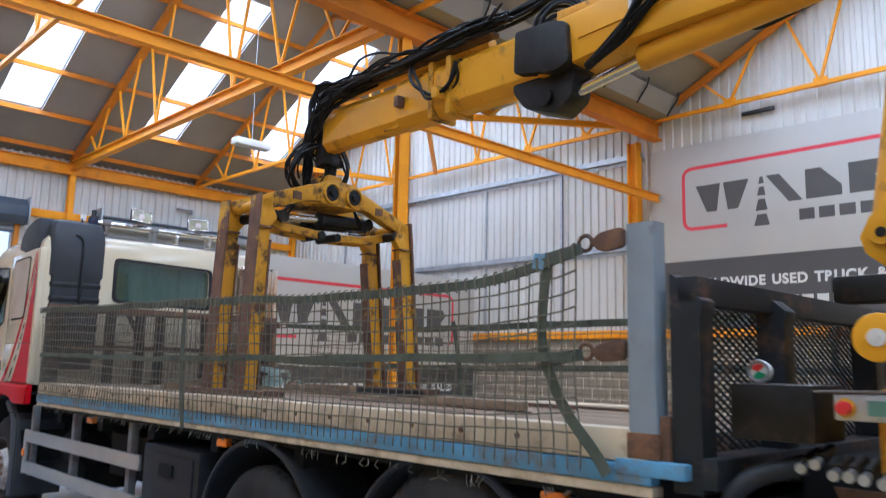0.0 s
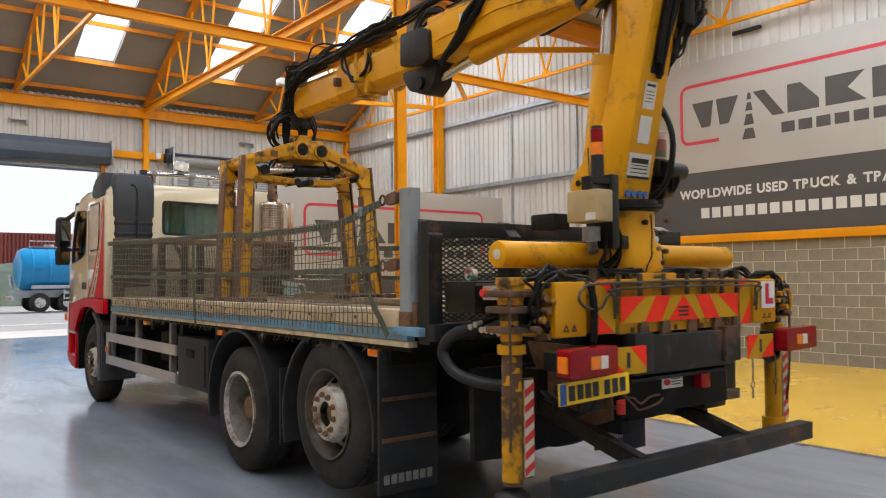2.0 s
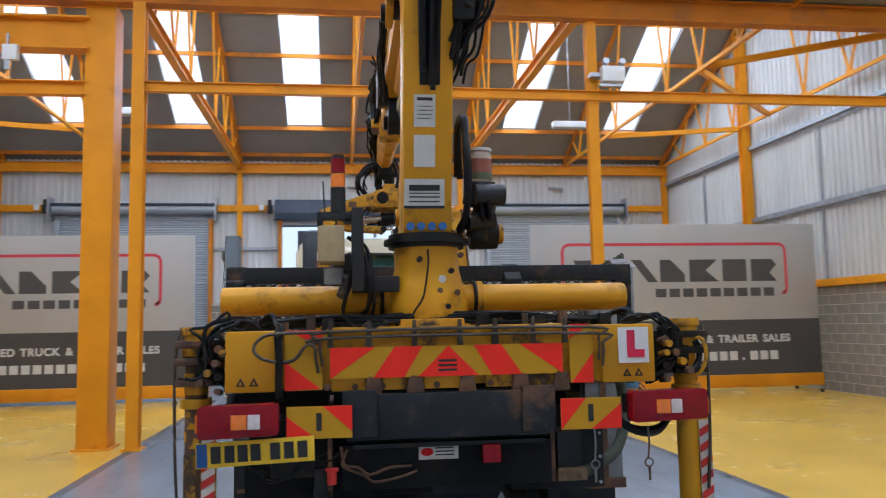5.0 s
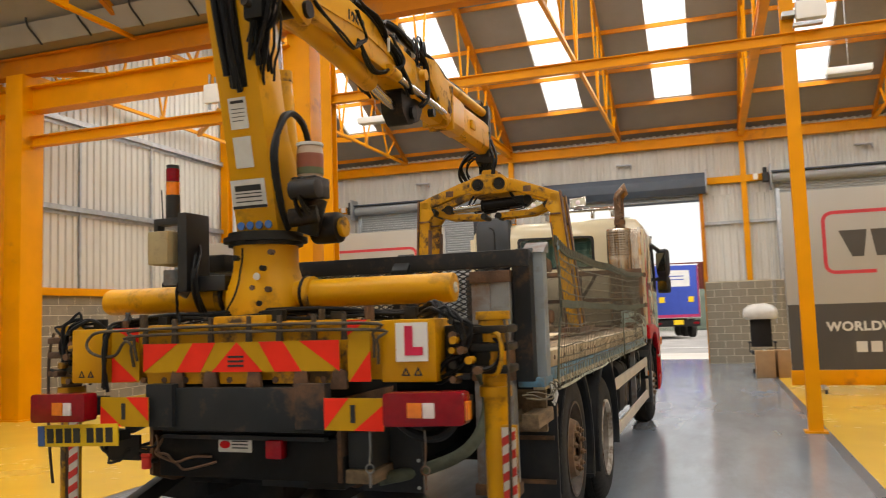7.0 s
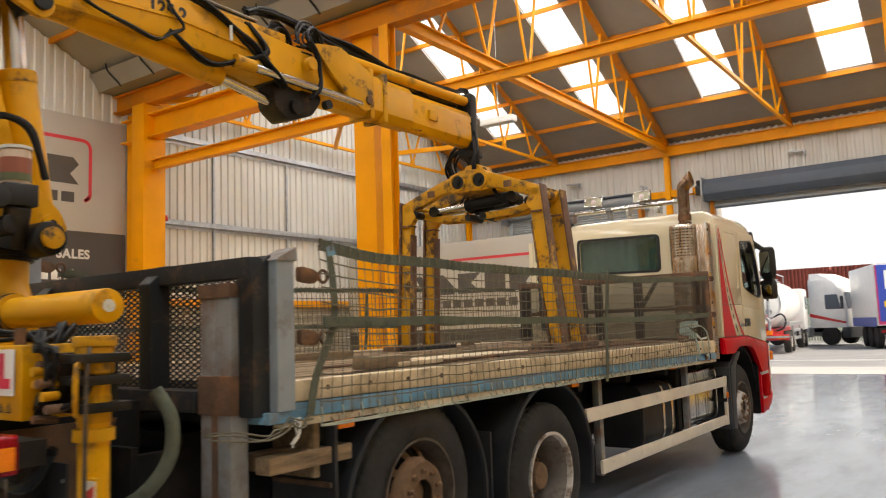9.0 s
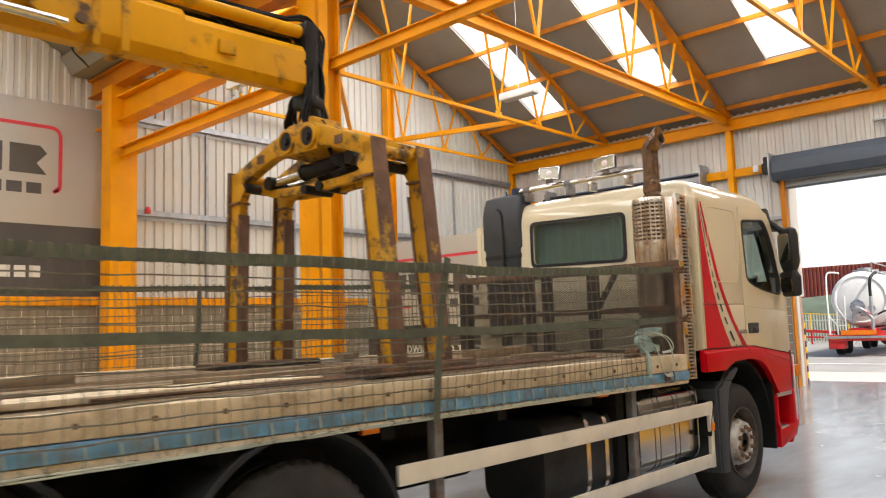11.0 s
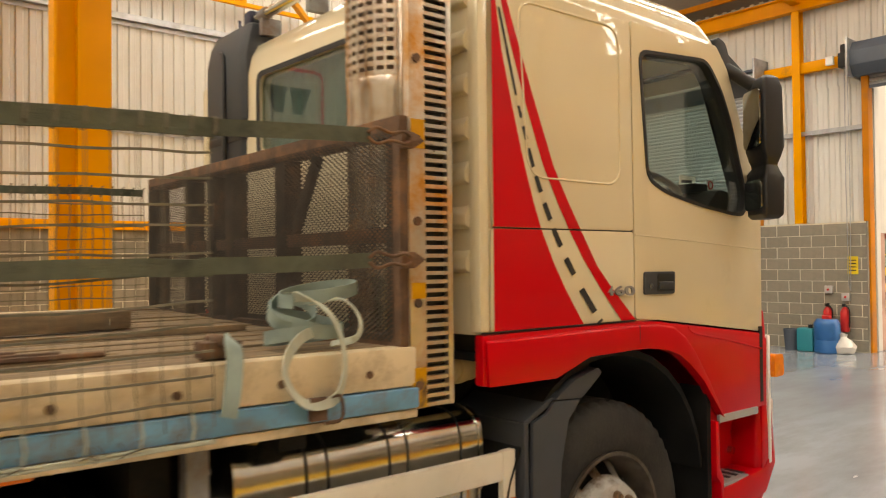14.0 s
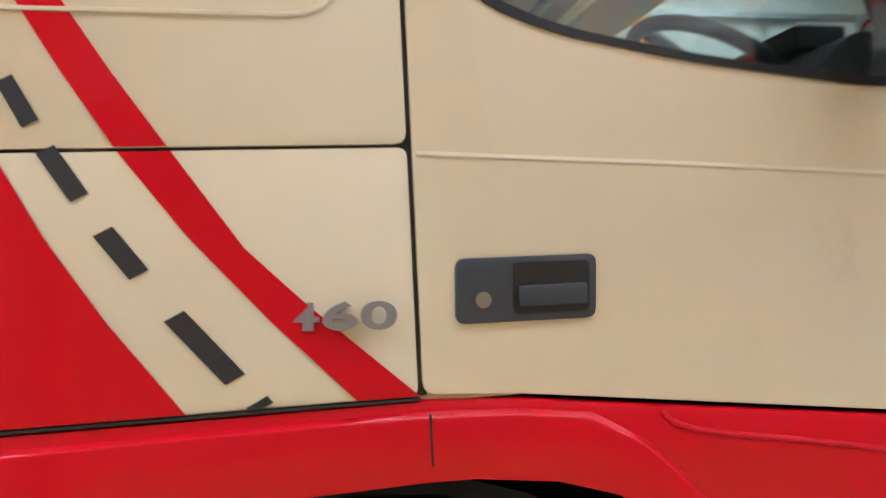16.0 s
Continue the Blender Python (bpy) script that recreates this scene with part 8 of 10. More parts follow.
# ---- shutters ----
def shutter(idx, x0, x1, closed):
    th = thing("door_%d" % idx, ((x0 + x1) / 2, YN - 0.1, 0), ("closed" if closed else "raised") + " grey steel roller shutter door", "door", kind="structure")
    w = (x1 - x0) / 2
    oct_ = [(0.24 * math.cos(math.pi / 8 + i * math.pi / 4), 5.22 + 0.33 * math.sin(math.pi / 8 + i * math.pi / 4)) for i in range(8)]
    if closed:
        # the curtain's roll stands open between its end plates
        part("curtain_roll", Build().prism([(0.13 * math.cos(i * math.pi / 8) - 0.10, 5.22 + 0.15 * math.sin(i * math.pi / 8)) for i in range(16)], -w - 0.15, w + 0.15, "x"), M_shutter, th, "grey curtain roll")
        part("roll_cover", Build().box(-w - 0.18, w + 0.18, -0.25, 0.06, 5.365, 5.41), M_shutter_box, th, "dark cover strip over the roll", bevel=0.006)
    else:
        part("shutter_box", Build().prism([(y - 0.12, z) for y, z in oct_], -w - 0.18, w + 0.18, "x"), M_shutter_box, th, "blue-grey shutter barrel box", bevel=0.01)
    for s in (-1, 1):
        part("end_plate", Build().box(s * (w + 0.18), s * (w + 0.22), -0.42, 0.12, 4.90, 5.58), M_galv, th, bevel=0.006)
        part("guide_channel", Build().box(s * (w - 0.02), s * (w + 0.09), -0.19 if idx == 1 and s > 0 else -0.09, 0.10, 0.0, 4.92), M_orange_dark if not closed or (idx == 1 and s > 0) else M_galv, th, "steel guide channel", bevel=0.006)
    slat = Build().prism([(0.0, 0.0), (-0.016, 0.018), (-0.018, 0.036), (-0.014, 0.056), (0.0, 0.072), (0.006, 0.072), (0.006, 0.0)], -w, w, "x").mesh("slat", M_shutter)
    z = 0.02 if closed else 4.74
    while z < (5.06 if closed else 4.95):
        o = new("slat", slat)
        o.parent = th
        o.location = (0, 0.0, z)
        z += 0.075
    part("bottom_bar", Build().box(-w, w, -0.03, 0.02, (0.0 if closed else 4.70), (0.03 if closed else 4.75)), M_shutter_box, th)
    # motor and pull chain
    part("shutter_motor", Build().box(-w - 0.40, -w - 0.24, -0.30, -0.08, 5.10, 5.36).cyl((-w - 0.33, -0.2, 5.36), (-w - 0.33, -0.2, 5.52), 0.06, 12), M_black, th, bevel=0.015)
    part("hand_chain", Build().tube([(-w - 0.32, -0.22, 5.1), (-w - 0.33, -0.22, 3.0), (-w - 0.31, -0.22, 1.2), (-w - 0.28, -0.22, 1.1), (-w - 0.26, -0.22, 3.0), (-w - 0.27, -0.22, 5.1)], 0.008, 5), M_galv, th)
    part("isolator_box", Build().box(-w - 0.65, -w - 0.52, -0.22, -0.14, 5.20, 5.36), M_white, th, "small white isolator box", bevel=0.01)
    return th


shutter(1, DOORS[0][0], DOORS[0][1], True)
shutter(2, DOORS[1][0], DOORS[1][1], False)
shutter(3, DOORS[2][0], DOORS[2][1], True)
for x in (-2.9, 3.6, 10.1):
    th = thing("security_sensor", (x, YN - 0.10, 5.95), "small grey wall sensor bracket above the door", "sensor", "wall sensors")
    part("bracket_arm", Build().box(-0.22, 0.22, -0.10, 0.06, 0.0, 0.035), M_galv, th, bevel=0.004)
    part("bracket_drop", Build().box(0.19, 0.22, -0.12, 0.06, -0.12, 0.0), M_galv, th, bevel=0.004)
for side, inward in ((XL, 1), (XR, -1)):
    th = thing("alarm_bell", (side + inward * 0.14, 9.05, 4.17), "small red alarm sounder on the wall rail", "alarm", "alarm sounders")
    part("bell_body", Build().cyl((0, 0, -0.03), (0, 0, 0.05), 0.06, 16), M_red, th, bevel=0.01)
    part("bell_dome", Build().lathe([(0.05, 0.055), (0.09, 0.04), (0.11, 0.0)], (0, 0, 0), "z", 16), M_red, th)
    v = thing("wall_vent", (side + inward * 0.06, 5.9, 6.45), "narrow dark wall vent strip above the banner", "vent", "wall vents")
    part("vent_strip", Build().box(-0.03, 0.03, -0.3, 0.3, -0.03, 0.04), M_black, v, bevel=0.005)


# ---- banners ----
M_bangrey = material("grey_printed_banner", (0.47, 0.455, 0.42), 0.6, var=0.05, scale=0.8, bump=0.02, bscale=3, streak=(1, 1, 1))
M_bandark = material("charcoal_printed_banner", (0.075, 0.070, 0.066), 0.6, var=0.08, scale=1.0)
M_banink = material("dark_grey_print", (0.085, 0.08, 0.075), 0.6, var=0.06)
M_banred = material("red_print", (0.66, 0.055, 0.075), 0.55, var=0.05)
M_banwhite = material("white_print", (0.66, 0.65, 0.61), 0.6, var=0.04)


def band(pts, w, d):
    """A flat line of width w through points in the banner's plane."""
    bb, P = Build(), [Vector((x, 0, z)) for x, z in pts]
    v = []
    for i, p in enumerate(P):
        t = (P[min(i + 1, len(P) - 1)] - P[max(i - 1, 0)]).normalized()
        nrm = Vector((-t.z, 0, t.x))
        v += [p + nrm * w / 2 + Vector((0, d, 0)), p - nrm * w / 2 + Vector((0, d, 0))]
    return bb.add(v, [(2 * i, 2 * i + 1, 2 * i + 3, 2 * i + 2) for i in range(len(P) - 1)])


def banner(th, W, H):
    """Artwork in the plane y = 0, facing -y; x from 0 to W, z from 0 to H."""
    kx, kz = W / 7.0, H / 3.6
    part("grey_field", Build().box(0, W, 0, 0.012, 1.30 * kz, H), M_bangrey, th, "pale grey printed field", bevel=0.002)
    part("dark_band", Build().box(0, W, -0.001, 0.012, 0, 1.30 * kz), M_bandark, th, "charcoal printed band")
    fr = rounded([(0.74, 1.98), (0.74, 3.13), (6.22, 3.13), (6.22, 1.96)], 0.22, 6)
    line = [(1.62, 1.92)] + rounded([(1.62, 1.92), (0.74, 1.92), (0.74, 3.12), (6.22, 3.12), (6.22, 1.95), (6.0, 1.88)], 0.2, 6)[7:-7] + [(6.20, 2.0), (6.10, 1.90)]
    part("red_frame_line", band([(x * kx, z * kz) for x, z in line], 0.07 * kz, -0.003), M_banred, th, "red rounded frame line")
    # wordmark as plain blocks of its size
    marks = [[(1.0, 2.75), (1.50, 2.75), (1.42, 2.22), (1.22, 2.22)],
             [(1.56, 2.75), (2.06, 2.75), (1.84, 2.22), (1.64, 2.22)],
             [(2.38, 2.75), (2.62, 2.75), (3.02, 2.22), (2.78, 2.22)],
             [(3.08, 2.75), (3.34, 2.75), (3.68, 2.40), (3.68, 2.22), (3.08, 2.22)],
             [(3.80, 2.75), (4.50, 2.75), (4.20, 2.49), (4.52, 2.22), (3.80, 2.22)],
             [(4.62, 2.75), (5.22, 2.75), (5.22, 2.22), (4.62, 2.22)],
             [(5.34, 2.75), (5.86, 2.75), (5.98, 2.62), (5.80, 2.42), (5.98, 2.22), (5.34, 2.22)]]
    for mk in marks:
        part("logo_block", Build().prism([(x * kx, z * kz) for x, z in mk], -0.004, 0.0, "y"), M_banink, th)
    for za, zb in ((2.75, 2.62), (2.56, 2.40), (2.33, 2.12), (2.05, 1.84)):
        f = lambda z: 0.06 + 0.10 * (2.75 - z) / 0.5
        part("logo_road", Build().prism([((2.30 - f(za) * 0.5) * kx, za * kz), ((2.30 + f(za) * 0.35) * kx, za * kz), ((2.30 + f(zb) * 0.5) * kx, zb * kz), ((2.30 - f(zb) * 0.7) * kx, zb * kz)], -0.004, 0.0, "y"), M_banink, th)
    x = 2.95
    for i in range(9):
        part("logo_bar", Build().box(x * kx, (x + 0.26) * kx, -0.004, 0.0, 1.86 * kz, 2.06 * kz), M_banink, th)
        x += 0.335
    words = [outlines(wd, 0.245 * kz, M_banwhite, "slogan_word", th, None, 0.002, 1.10, "LEFT", bold=0.009) for wd in ("WORLDWIDE", "USED", "TRUCK", "&", "TRAILER", "SALES")]
    wide = [max(v.co.x for v in o.data.vertices) for o in words]
    gap = 0.115 * kz
    sx = 5.55 * kx / (sum(wide) + gap * 5)
    x = (3.45 - 2.775) * kx
    for o, wd in zip(words, wide):
        o.matrix_local = Matrix.Translation((x, -0.004, 0.84 * kz)) @ Matrix.Rotation(radians(90), 4, "X") @ Matrix.Diagonal((sx, 1, 1, 1))
        x += (wd + gap) * sx
    x = 1.17
    for i in range(19):
        if i != 15:
            part("web_address_bar", Build().box(x * kx, (x + 0.19) * kx, -0.004, 0.0, 0.34 * kz, 0.55 * kz), M_banwhite, th)
        else:
            part("web_address_bar", Build().box((x + 0.06) * kx, (x + 0.11) * kx, -0.004, 0.0, 0.34 * kz, 0.40 * kz), M_banwhite, th)
        x += 0.252


th = thing("wall_banner", (XR - 0.03, 8.18, 2.47), "large grey and charcoal printed banner on the side wall", "banner", "wall banners")
th.rotation_euler = (0, 0, radians(-90))
banner(th, 6.95, 3.6)
th = thing("wall_banner", (XL + 0.03, 1.22, 2.47), "large grey and charcoal printed banner on the side wall", "banner", "wall banners")
th.rotation_euler = (0, 0, radians(90))
banner(th, 6.95, 3.62)
for x0, x1, y in ((7.2, 13.8, 13.0), (-6.72, -0.10, 14.7)):
    th = thing("banner_stand", (x0, y, 0), "free-standing printed banner on an orange steel base", "banner stand", "banner stands")
    art = thing("printed_panel", (0, 0, 0.40))
    art.parent = th
    banner(art, x1 - x0, 3.33)
    for ch in list(art.children):
        ch.parent = th
        ch.matrix_parent_inverse = Matrix.Translation((0, 0, 0.40))
    bpy.data.objects.remove(art)
    W = x1 - x0
    part("base_strip", Build().box(-0.02, W + 0.02, -0.03, 0.06, 0.12, 0.395), M_orange, th, "orange steel base strip", bevel=0.008)
    part("back_frame", Build().box(0, W, 0.02, 0.06, 3.66, 3.73).box(0, 0.06, 0.02, 0.06, 0.395, 3.66).box(W - 0.06, W, 0.02, 0.06, 0.395, 3.66), M_galv, th, bevel=0.004)
    for fx in (0.5, W - 0.3):
        ft = part("stand_foot", Build().box(fx - 0.04, fx + 0.04, -0.45, 0.60, 0.08, 0.13), M_galv, th, bevel=0.008)
        for fy in (-0.40, 0.55):
            part("castor", Build().cyl((fx - 0.02, fy, 0.045), (fx + 0.02, fy, 0.045), 0.045, 14), M_black, ft)

# ---- fittings under the roof ----
for x, y in ((-1.9, 14.9), (8.95, 15.5)):
    th = thing("hanging_light", (x, y, 6.62), "pale grey box light hanging from the roof truss", "light", "hanging lights")
    part("light_body", Build().box(-0.45, 0.45, -0.13, 0.13, -0.09, 0.06), M_white, th, bevel=0.015)
    part("light_diffuser", Build().box(-0.42, 0.42, -0.11, 0.11, -0.105, -0.09), M_bangrey, th, bevel=0.004)
    part("light_cable", Build().cyl((0, 0, 0.06), (0, 0, roof_z(y) - 6.52), 0.008, 6), M_galv, th)
em = thing("emergency_light", (7.05, 7.86, 5.38), "white twin-head emergency light on the column", "emergency light")
part("battery_case", Build().box(0.04, 0.40, -0.10, 0.04, -0.12, 0.12), M_white, em, bevel=0.015)
part("case_bracket", Build().box(-0.12, 0.30, -0.02, 0.135, -0.03, 0.03).box(0.0, 0.35, -0.08, 0.02, -0.20, -0.16), M_galv, em)
for dx in (0.10, 0.36):
    part("spot_head", Build().cyl((dx, -0.03, 0.17), (dx, -0.12, 0.19), 0.05, 16).cyl((dx, -0.03, 0.10), (dx, -0.03, 0.17), 0.012, 6), M_galv, em)
jb = thing("junction_box", (-1.75, 7.93, 5.42), "pale grey junction boxes on the beam", "junction box")
part("box_body", Build().box(-0.18, 0.18, -0.10, 0.02, -0.16, 0.16), M_white, jb, bevel=0.012)
part("small_box", Build().box(0.24, 0.44, -0.08, 0.02, -0.02, 0.20), M_white, jb, bevel=0.01)
for x0, z0, x1, z1 in ((-0.12, -0.26, -0.06, -0.16), (0.08, -0.26, 0.14, -0.16), (0.27, -0.16, 0.33, -0.02), (-0.11, 0.16, -0.085, 0.34), (0.29, 0.2, 0.315, 0.36), (0.0, 0.16, 0.02, 0.28)):
    part("box_conduit", Build().box(x0, x1, -0.06, -0.02, z0, z1), M_galv, jb)

# ---- things by the piers ----
M_drum = material("blue_plastic_drum", (0.012, 0.11, 0.32), 0.4, var=0.1)
M_teal = material("teal_plastic", (0.01, 0.25, 0.30), 0.45, var=0.1)
M_card = material("brown_cardboard", (0.36, 0.22, 0.11), 0.85, var=0.1, scale=5)
M_wrap = material("white_plastic_wrap", (0.62, 0.60, 0.56), 0.35, var=0.1, scale=5, bump=0.5, bscale=12)
dr = thing("plastic_drum", (0.80, 20.42, 0), "blue plastic drum standing by the block pier", "drum")
part("drum_body", Build().lathe([(0.0, 0.24), (0.02, 0.26), (0.25, 0.265), (0.27, 0.255), (0.30, 0.265), (0.60, 0.265), (0.68, 0.22), (0.70, 0.20)], (0, 0, 0), "z", 28), M_drum, dr)
part("drum_lid", Build().lathe([(0.70, 0.10), (0.76, 0.10), (0.77, 0.09), (0.77, 0.0)], (0, 0, 0), "z", 20), M_red, dr, "red screw lid")
dr.scale = (0.82, 0.82, 0.86)
jc = thing("jerry_can", (0.42, 20.50, 0), "teal plastic container beside the drum", "container")
part("can_body", Build().box(-0.15, 0.15, -0.14, 0.14, 0, 0.42), M_teal, jc, bevel=0.04)
part("can_neck", Build().cyl((0.05, 0, 0.40), (0.05, 0, 0.48), 0.04, 12), M_black, jc)
bn = thing("waste_bin", (0.10, 20.55, 0), "dark grey bin by the pier", "bin")
part("bin_body", Build().lathe([(0, 0.12), (0.38, 0.15), (0.38, 0.135), (0.03, 0.11), (0.03, 0.0)], (0, 0, 0), "z", 20), M_shutter_box, bn)
bg = thing("plastic_bag", (1.04, 20.50, 0), "crumpled white plastic bag on the floor", "bag")
bgb = Build().lathe([(0.0, 0.10), (0.02, 0.17), (0.12, 0.19), (0.22, 0.14), (0.28, 0.06), (0.34, 0.08), (0.35, 0.0)], (0, 0, 0), "z", 18)
bgb.v = [tuple(Vector(p) + noise.noise_vector(Vector(p) * 7) * 0.05 * (1 if p[2] > 0.01 else 0)) for p in bgb.v]
part("bag_body", bgb, M_wrap, bg)
for x, zs_ in ((0.66, 1.11), (0.96, 0.98)):
    fe = thing("fire_extinguisher", (x, 20.78, 0.36), "red fire extinguisher hung on the block pier", "fire extinguisher", "fire extinguishers")
    part("cylinder_body", Build().lathe([(0.0, 0.06), (0.02, 0.075), (0.36, 0.075), (0.42, 0.045), (0.44, 0.03), (0.46, 0.0)], (0, 0, 0), "z", 20), M_red, fe)
    part("valve_handle", Build().box(-0.02, 0.02, -0.08, 0.03, 0.45, 0.50).cyl((0.0, 0, 0.44), (0, 0, 0.48), 0.02, 10), M_black, fe)
    part("discharge_hose", Build().tube([(0.02, -0.03, 0.47), (0.09, -0.03, 0.40), (0.09, -0.02, 0.2), (0.08, -0.02, 0.08)], 0.012, 6, 4), M_black, fe)
    part("wall_bracket", Build().box(-0.03, 0.03, 0.06, 0.09, 0.1, 0.4), M_galv, fe)
    sw = thing("switch_box", (x, 20.86, zs_), "small pale wall switch box", "switch", "switch boxes")
    part("switch_case", Build().box(-0.07, 0.07, -0.05, 0.02, -0.07, 0.07), M_bangrey, sw, bevel=0.01)
    part("switch_button", Build().cyl((0, -0.05, 0), (0, -0.065, 0), 0.02, 12), M_red, sw)
sg = thing("wall_sign", (1.08, 20.855, 1.55), "yellow notice on the block pier", "sign")
part("sign_plate", Build().box(-0.09, 0.09, 0, 0.01, -0.16, 0.16), material("yellow_sign", (0.75, 0.55, 0.03), 0.5), sg)
for i in range(4):
    part("sign_bar", Build().box(-0.06, 0.06, -0.002, 0.0, -0.10 + i * 0.06, -0.08 + i * 0.06), M_black, sg)
for x, y, s in ((6.92, 16.1, 0.0), (7.35, 16.25, 8.0)):
    cbx = thing("cardboard_box", (x, y, 0), "plain brown cardboard box on the floor", "box", "cardboard boxes")
    cbx.rotation_euler = (0, 0, radians(s))
    part("box_body", Build().box(-0.20, 0.20, -0.22, 0.22, 0, 0.60), M_card, cbx, bevel=0.006)
    part("box_flap", Build().box(-0.20, 0.0, -0.21, 0.21, 0.602, 0.608), M_card, cbx)
    part("box_tape", Build().box(-0.025, 0.025, -0.222, 0.222, 0.606, 0.611), M_bangrey, cbx)
oc = thing("office_chair", (6.95, 17.2, 0), "black office chair loaded with wrapped goods", "chair")
part("seat", Build().box(-0.26, 0.26, -0.25, 0.25, 0.46, 0.55), M_black, oc, bevel=0.03)
part("backrest", Build().box(-0.24, 0.24, 0.22, 0.29, 0.62, 1.28), M_black, oc, bevel=0.03)
part("gas_lift", Build().cyl((0, 0, 0.1), (0, 0, 0.46), 0.03, 12), M_black, oc)
for i in range(5):
    a = 2 * math.pi * i / 5
    lg5 = part("leg", Build().beam((0, 0, 0.11), (0.29 * math.cos(a), 0.29 * math.sin(a), 0.08), 0.045, 0.035), M_black, oc)
    part("castor", Build().cyl((0.28 * math.cos(a), 0.28 * math.sin(a) - 0.02, 0.03), (0.28 * math.cos(a), 0.28 * math.sin(a) + 0.02, 0.03), 0.03, 12), M_black, lg5)
part("armrest", Build().box(-0.31, -0.25, -0.15, 0.2, 0.72, 0.76).box(-0.30, -0.27, 0.0, 0.05, 0.5, 0.72), M_black, oc, bevel=0.01)
part("armrest", Build().box(0.25, 0.31, -0.15, 0.2, 0.72, 0.76).box(0.27, 0.30, 0.0, 0.05, 0.5, 0.72), M_black, oc, bevel=0.01)
wr = thing("wrapped_bundle", (6.95, 17.2, 1.285), "white plastic-wrapped bundle lying on the chair", "bundle")
wb = Build().loft([[(x * k * 1.05, 0.12 + y * k * 1.2, z) for x, y in rounded([(-0.36, -0.24), (0.36, -0.24), (0.36, 0.22), (-0.36, 0.22)], 0.12, 4)] for z, k in ((0.0, 0.86), (0.05, 1.0), (0.16, 1.02), (0.24, 0.96), (0.32, 0.7), (0.36, 0.35))])
wb.v = [tuple(Vector(p) + noise.noise_vector(Vector(p) * 4) * 0.03) for p in wb.v]
part("wrap_film", wb, M_wrap, wr)


# ---- cargo nets and straps on the bed ----
def cargo_net(side, y0, y1, top, x, lab, pitch, cord):
    """A hanging net: cords, two webbing bands, tail band. top(y): height of the upper band."""
    net = thing("cargo_net", (3.66, 0, 0), lab, "net", "cargo nets")
    net.rotation_euler = (0, 0, radians(-0.57))
    zb = 1.22 if side > 0 else 1.29

    def wob(y, z, k=1.0):
        return x + side * (0.012 + 0.02 * math.sin(y * 1.7 + z * 3) * k * (1 if z > 1.45 else 0.3)) + side * noise.noise((y * 1.3, z * 2, side * 5)) * 0.025

    def band_(name, f, w, t, ya, yb, n=60):
        loops = []
        for i in range(n + 1):
            y = ya + (yb - ya) * i / n
            z = f(y) + noise.noise((y * 2.1, 3.3, side)) * 0.012
            xx = wob(y, z) + side * 0.008
            loops.append([(xx - t / 2, y, z - w / 2), (xx + t / 2, y, z - w / 2 + noise.noise((y * 14, 1, 2)) * 0.003), (xx + t / 2, y, z + w / 2 + noise.noise((y * 14, 5, 2)) * 0.004), (xx - t / 2, y, z + w / 2)])
        return part(name, Build().loft(loops), M_webbing, net, "grey-green webbing band")

    band_("upper_band", top, 0.054 if side > 0 else 0.040, 0.012, y0, y1)
    mid = lambda y: (1.658 if side > 0 else 1.68) + 0.012 * math.sin(y * 0.9)
    band_("middle_band", mid, 0.048 if side > 0 else 0.036, 0.012, y0, y1)
    # cords
    cords = Build()
    nz = 12
    for k in range(1, nz):
        pts = []
        for i in range(97):
            y = y0 + (y1 - y0) * i / 96
            z = zb + (top(y) - zb) * k / nz + 0.012 * noise.noise((y * 1.9, k * 1.7, side)) + 0.007 * noise.noise((y * 6.5, k * 3.1, side)) - 0.012 * math.sin((y - y0) * math.pi / (y1 - y0)) * (1 + 0.7 * noise.noise((k * 2.3, 1.1, side)))
            pts.append((wob(y, z), y, z))
        cords.tube(pts, 0.0047, 4)
    n = int((y1 - y0) / pitch)
    for i in range(n + 1):
        y = y0 + (y1 - y0) * i / n
        pts = []
        for k in range(7):
            z = zb + (top(y) - zb) * k / 6
            yy = y + 0.022 * noise.noise((y * 3, z * 2.5, side * 2))
            pts.append((wob(yy, z), yy, z))
        cords.tube(pts, cord, 4)
    tagged(part("net_mesh", cords, M_net, net, "grey net cords"), kind="stuff")
    if side > 0:
        hem = Build()
        for q in range(2):
            hem.tube([(wob(y, 1.2) + 0.004, y, 1.186 - 0.008 * q + 0.006 * noise.noise((y * 4, q * 5, 1))) for y in [y0 + (y1 - y0) * i / 80 for i in range(81)]], 0.005, 5)
        for i in range(n // 2 + 1):
            y = y0 + (y1 - y0) * 2 * i / n
            hem.tube([(wob(y, 1.2) + 0.006, y, 1.27), (wob(y, 1.2) + 0.010, y + 0.006, 1.225), (wob(y, 1.2) + 0.004, y, 1.182)], 0.0036, 4)
        tagged(part("hem_cord", hem, M_straptail, net, "pale cord along the lower hem"), kind="stuff")
    # cords wrapped round the upper band
    wrap = Build()
    for i in range(0, n + 1):
        y = y0 + (y1 - y0) * i / n
        z = top(y) + noise.noise((y * 2.1, 3.3, side)) * 0.012
        xx = wob(y, z) + side * 0.008
        wrap.tube([(xx - 0.009, y, z - 0.03), (xx + side * 0.012, y + 0.004, z - 0.01), (xx + side * 0.012, y + 0.006, z + 0.024), (xx - side * 0.006, y + 0.008, z + 0.03)], 0.0045, 4)
    tagged(part("band_lashing", wrap, M_net, net), kind="stuff")
    return net


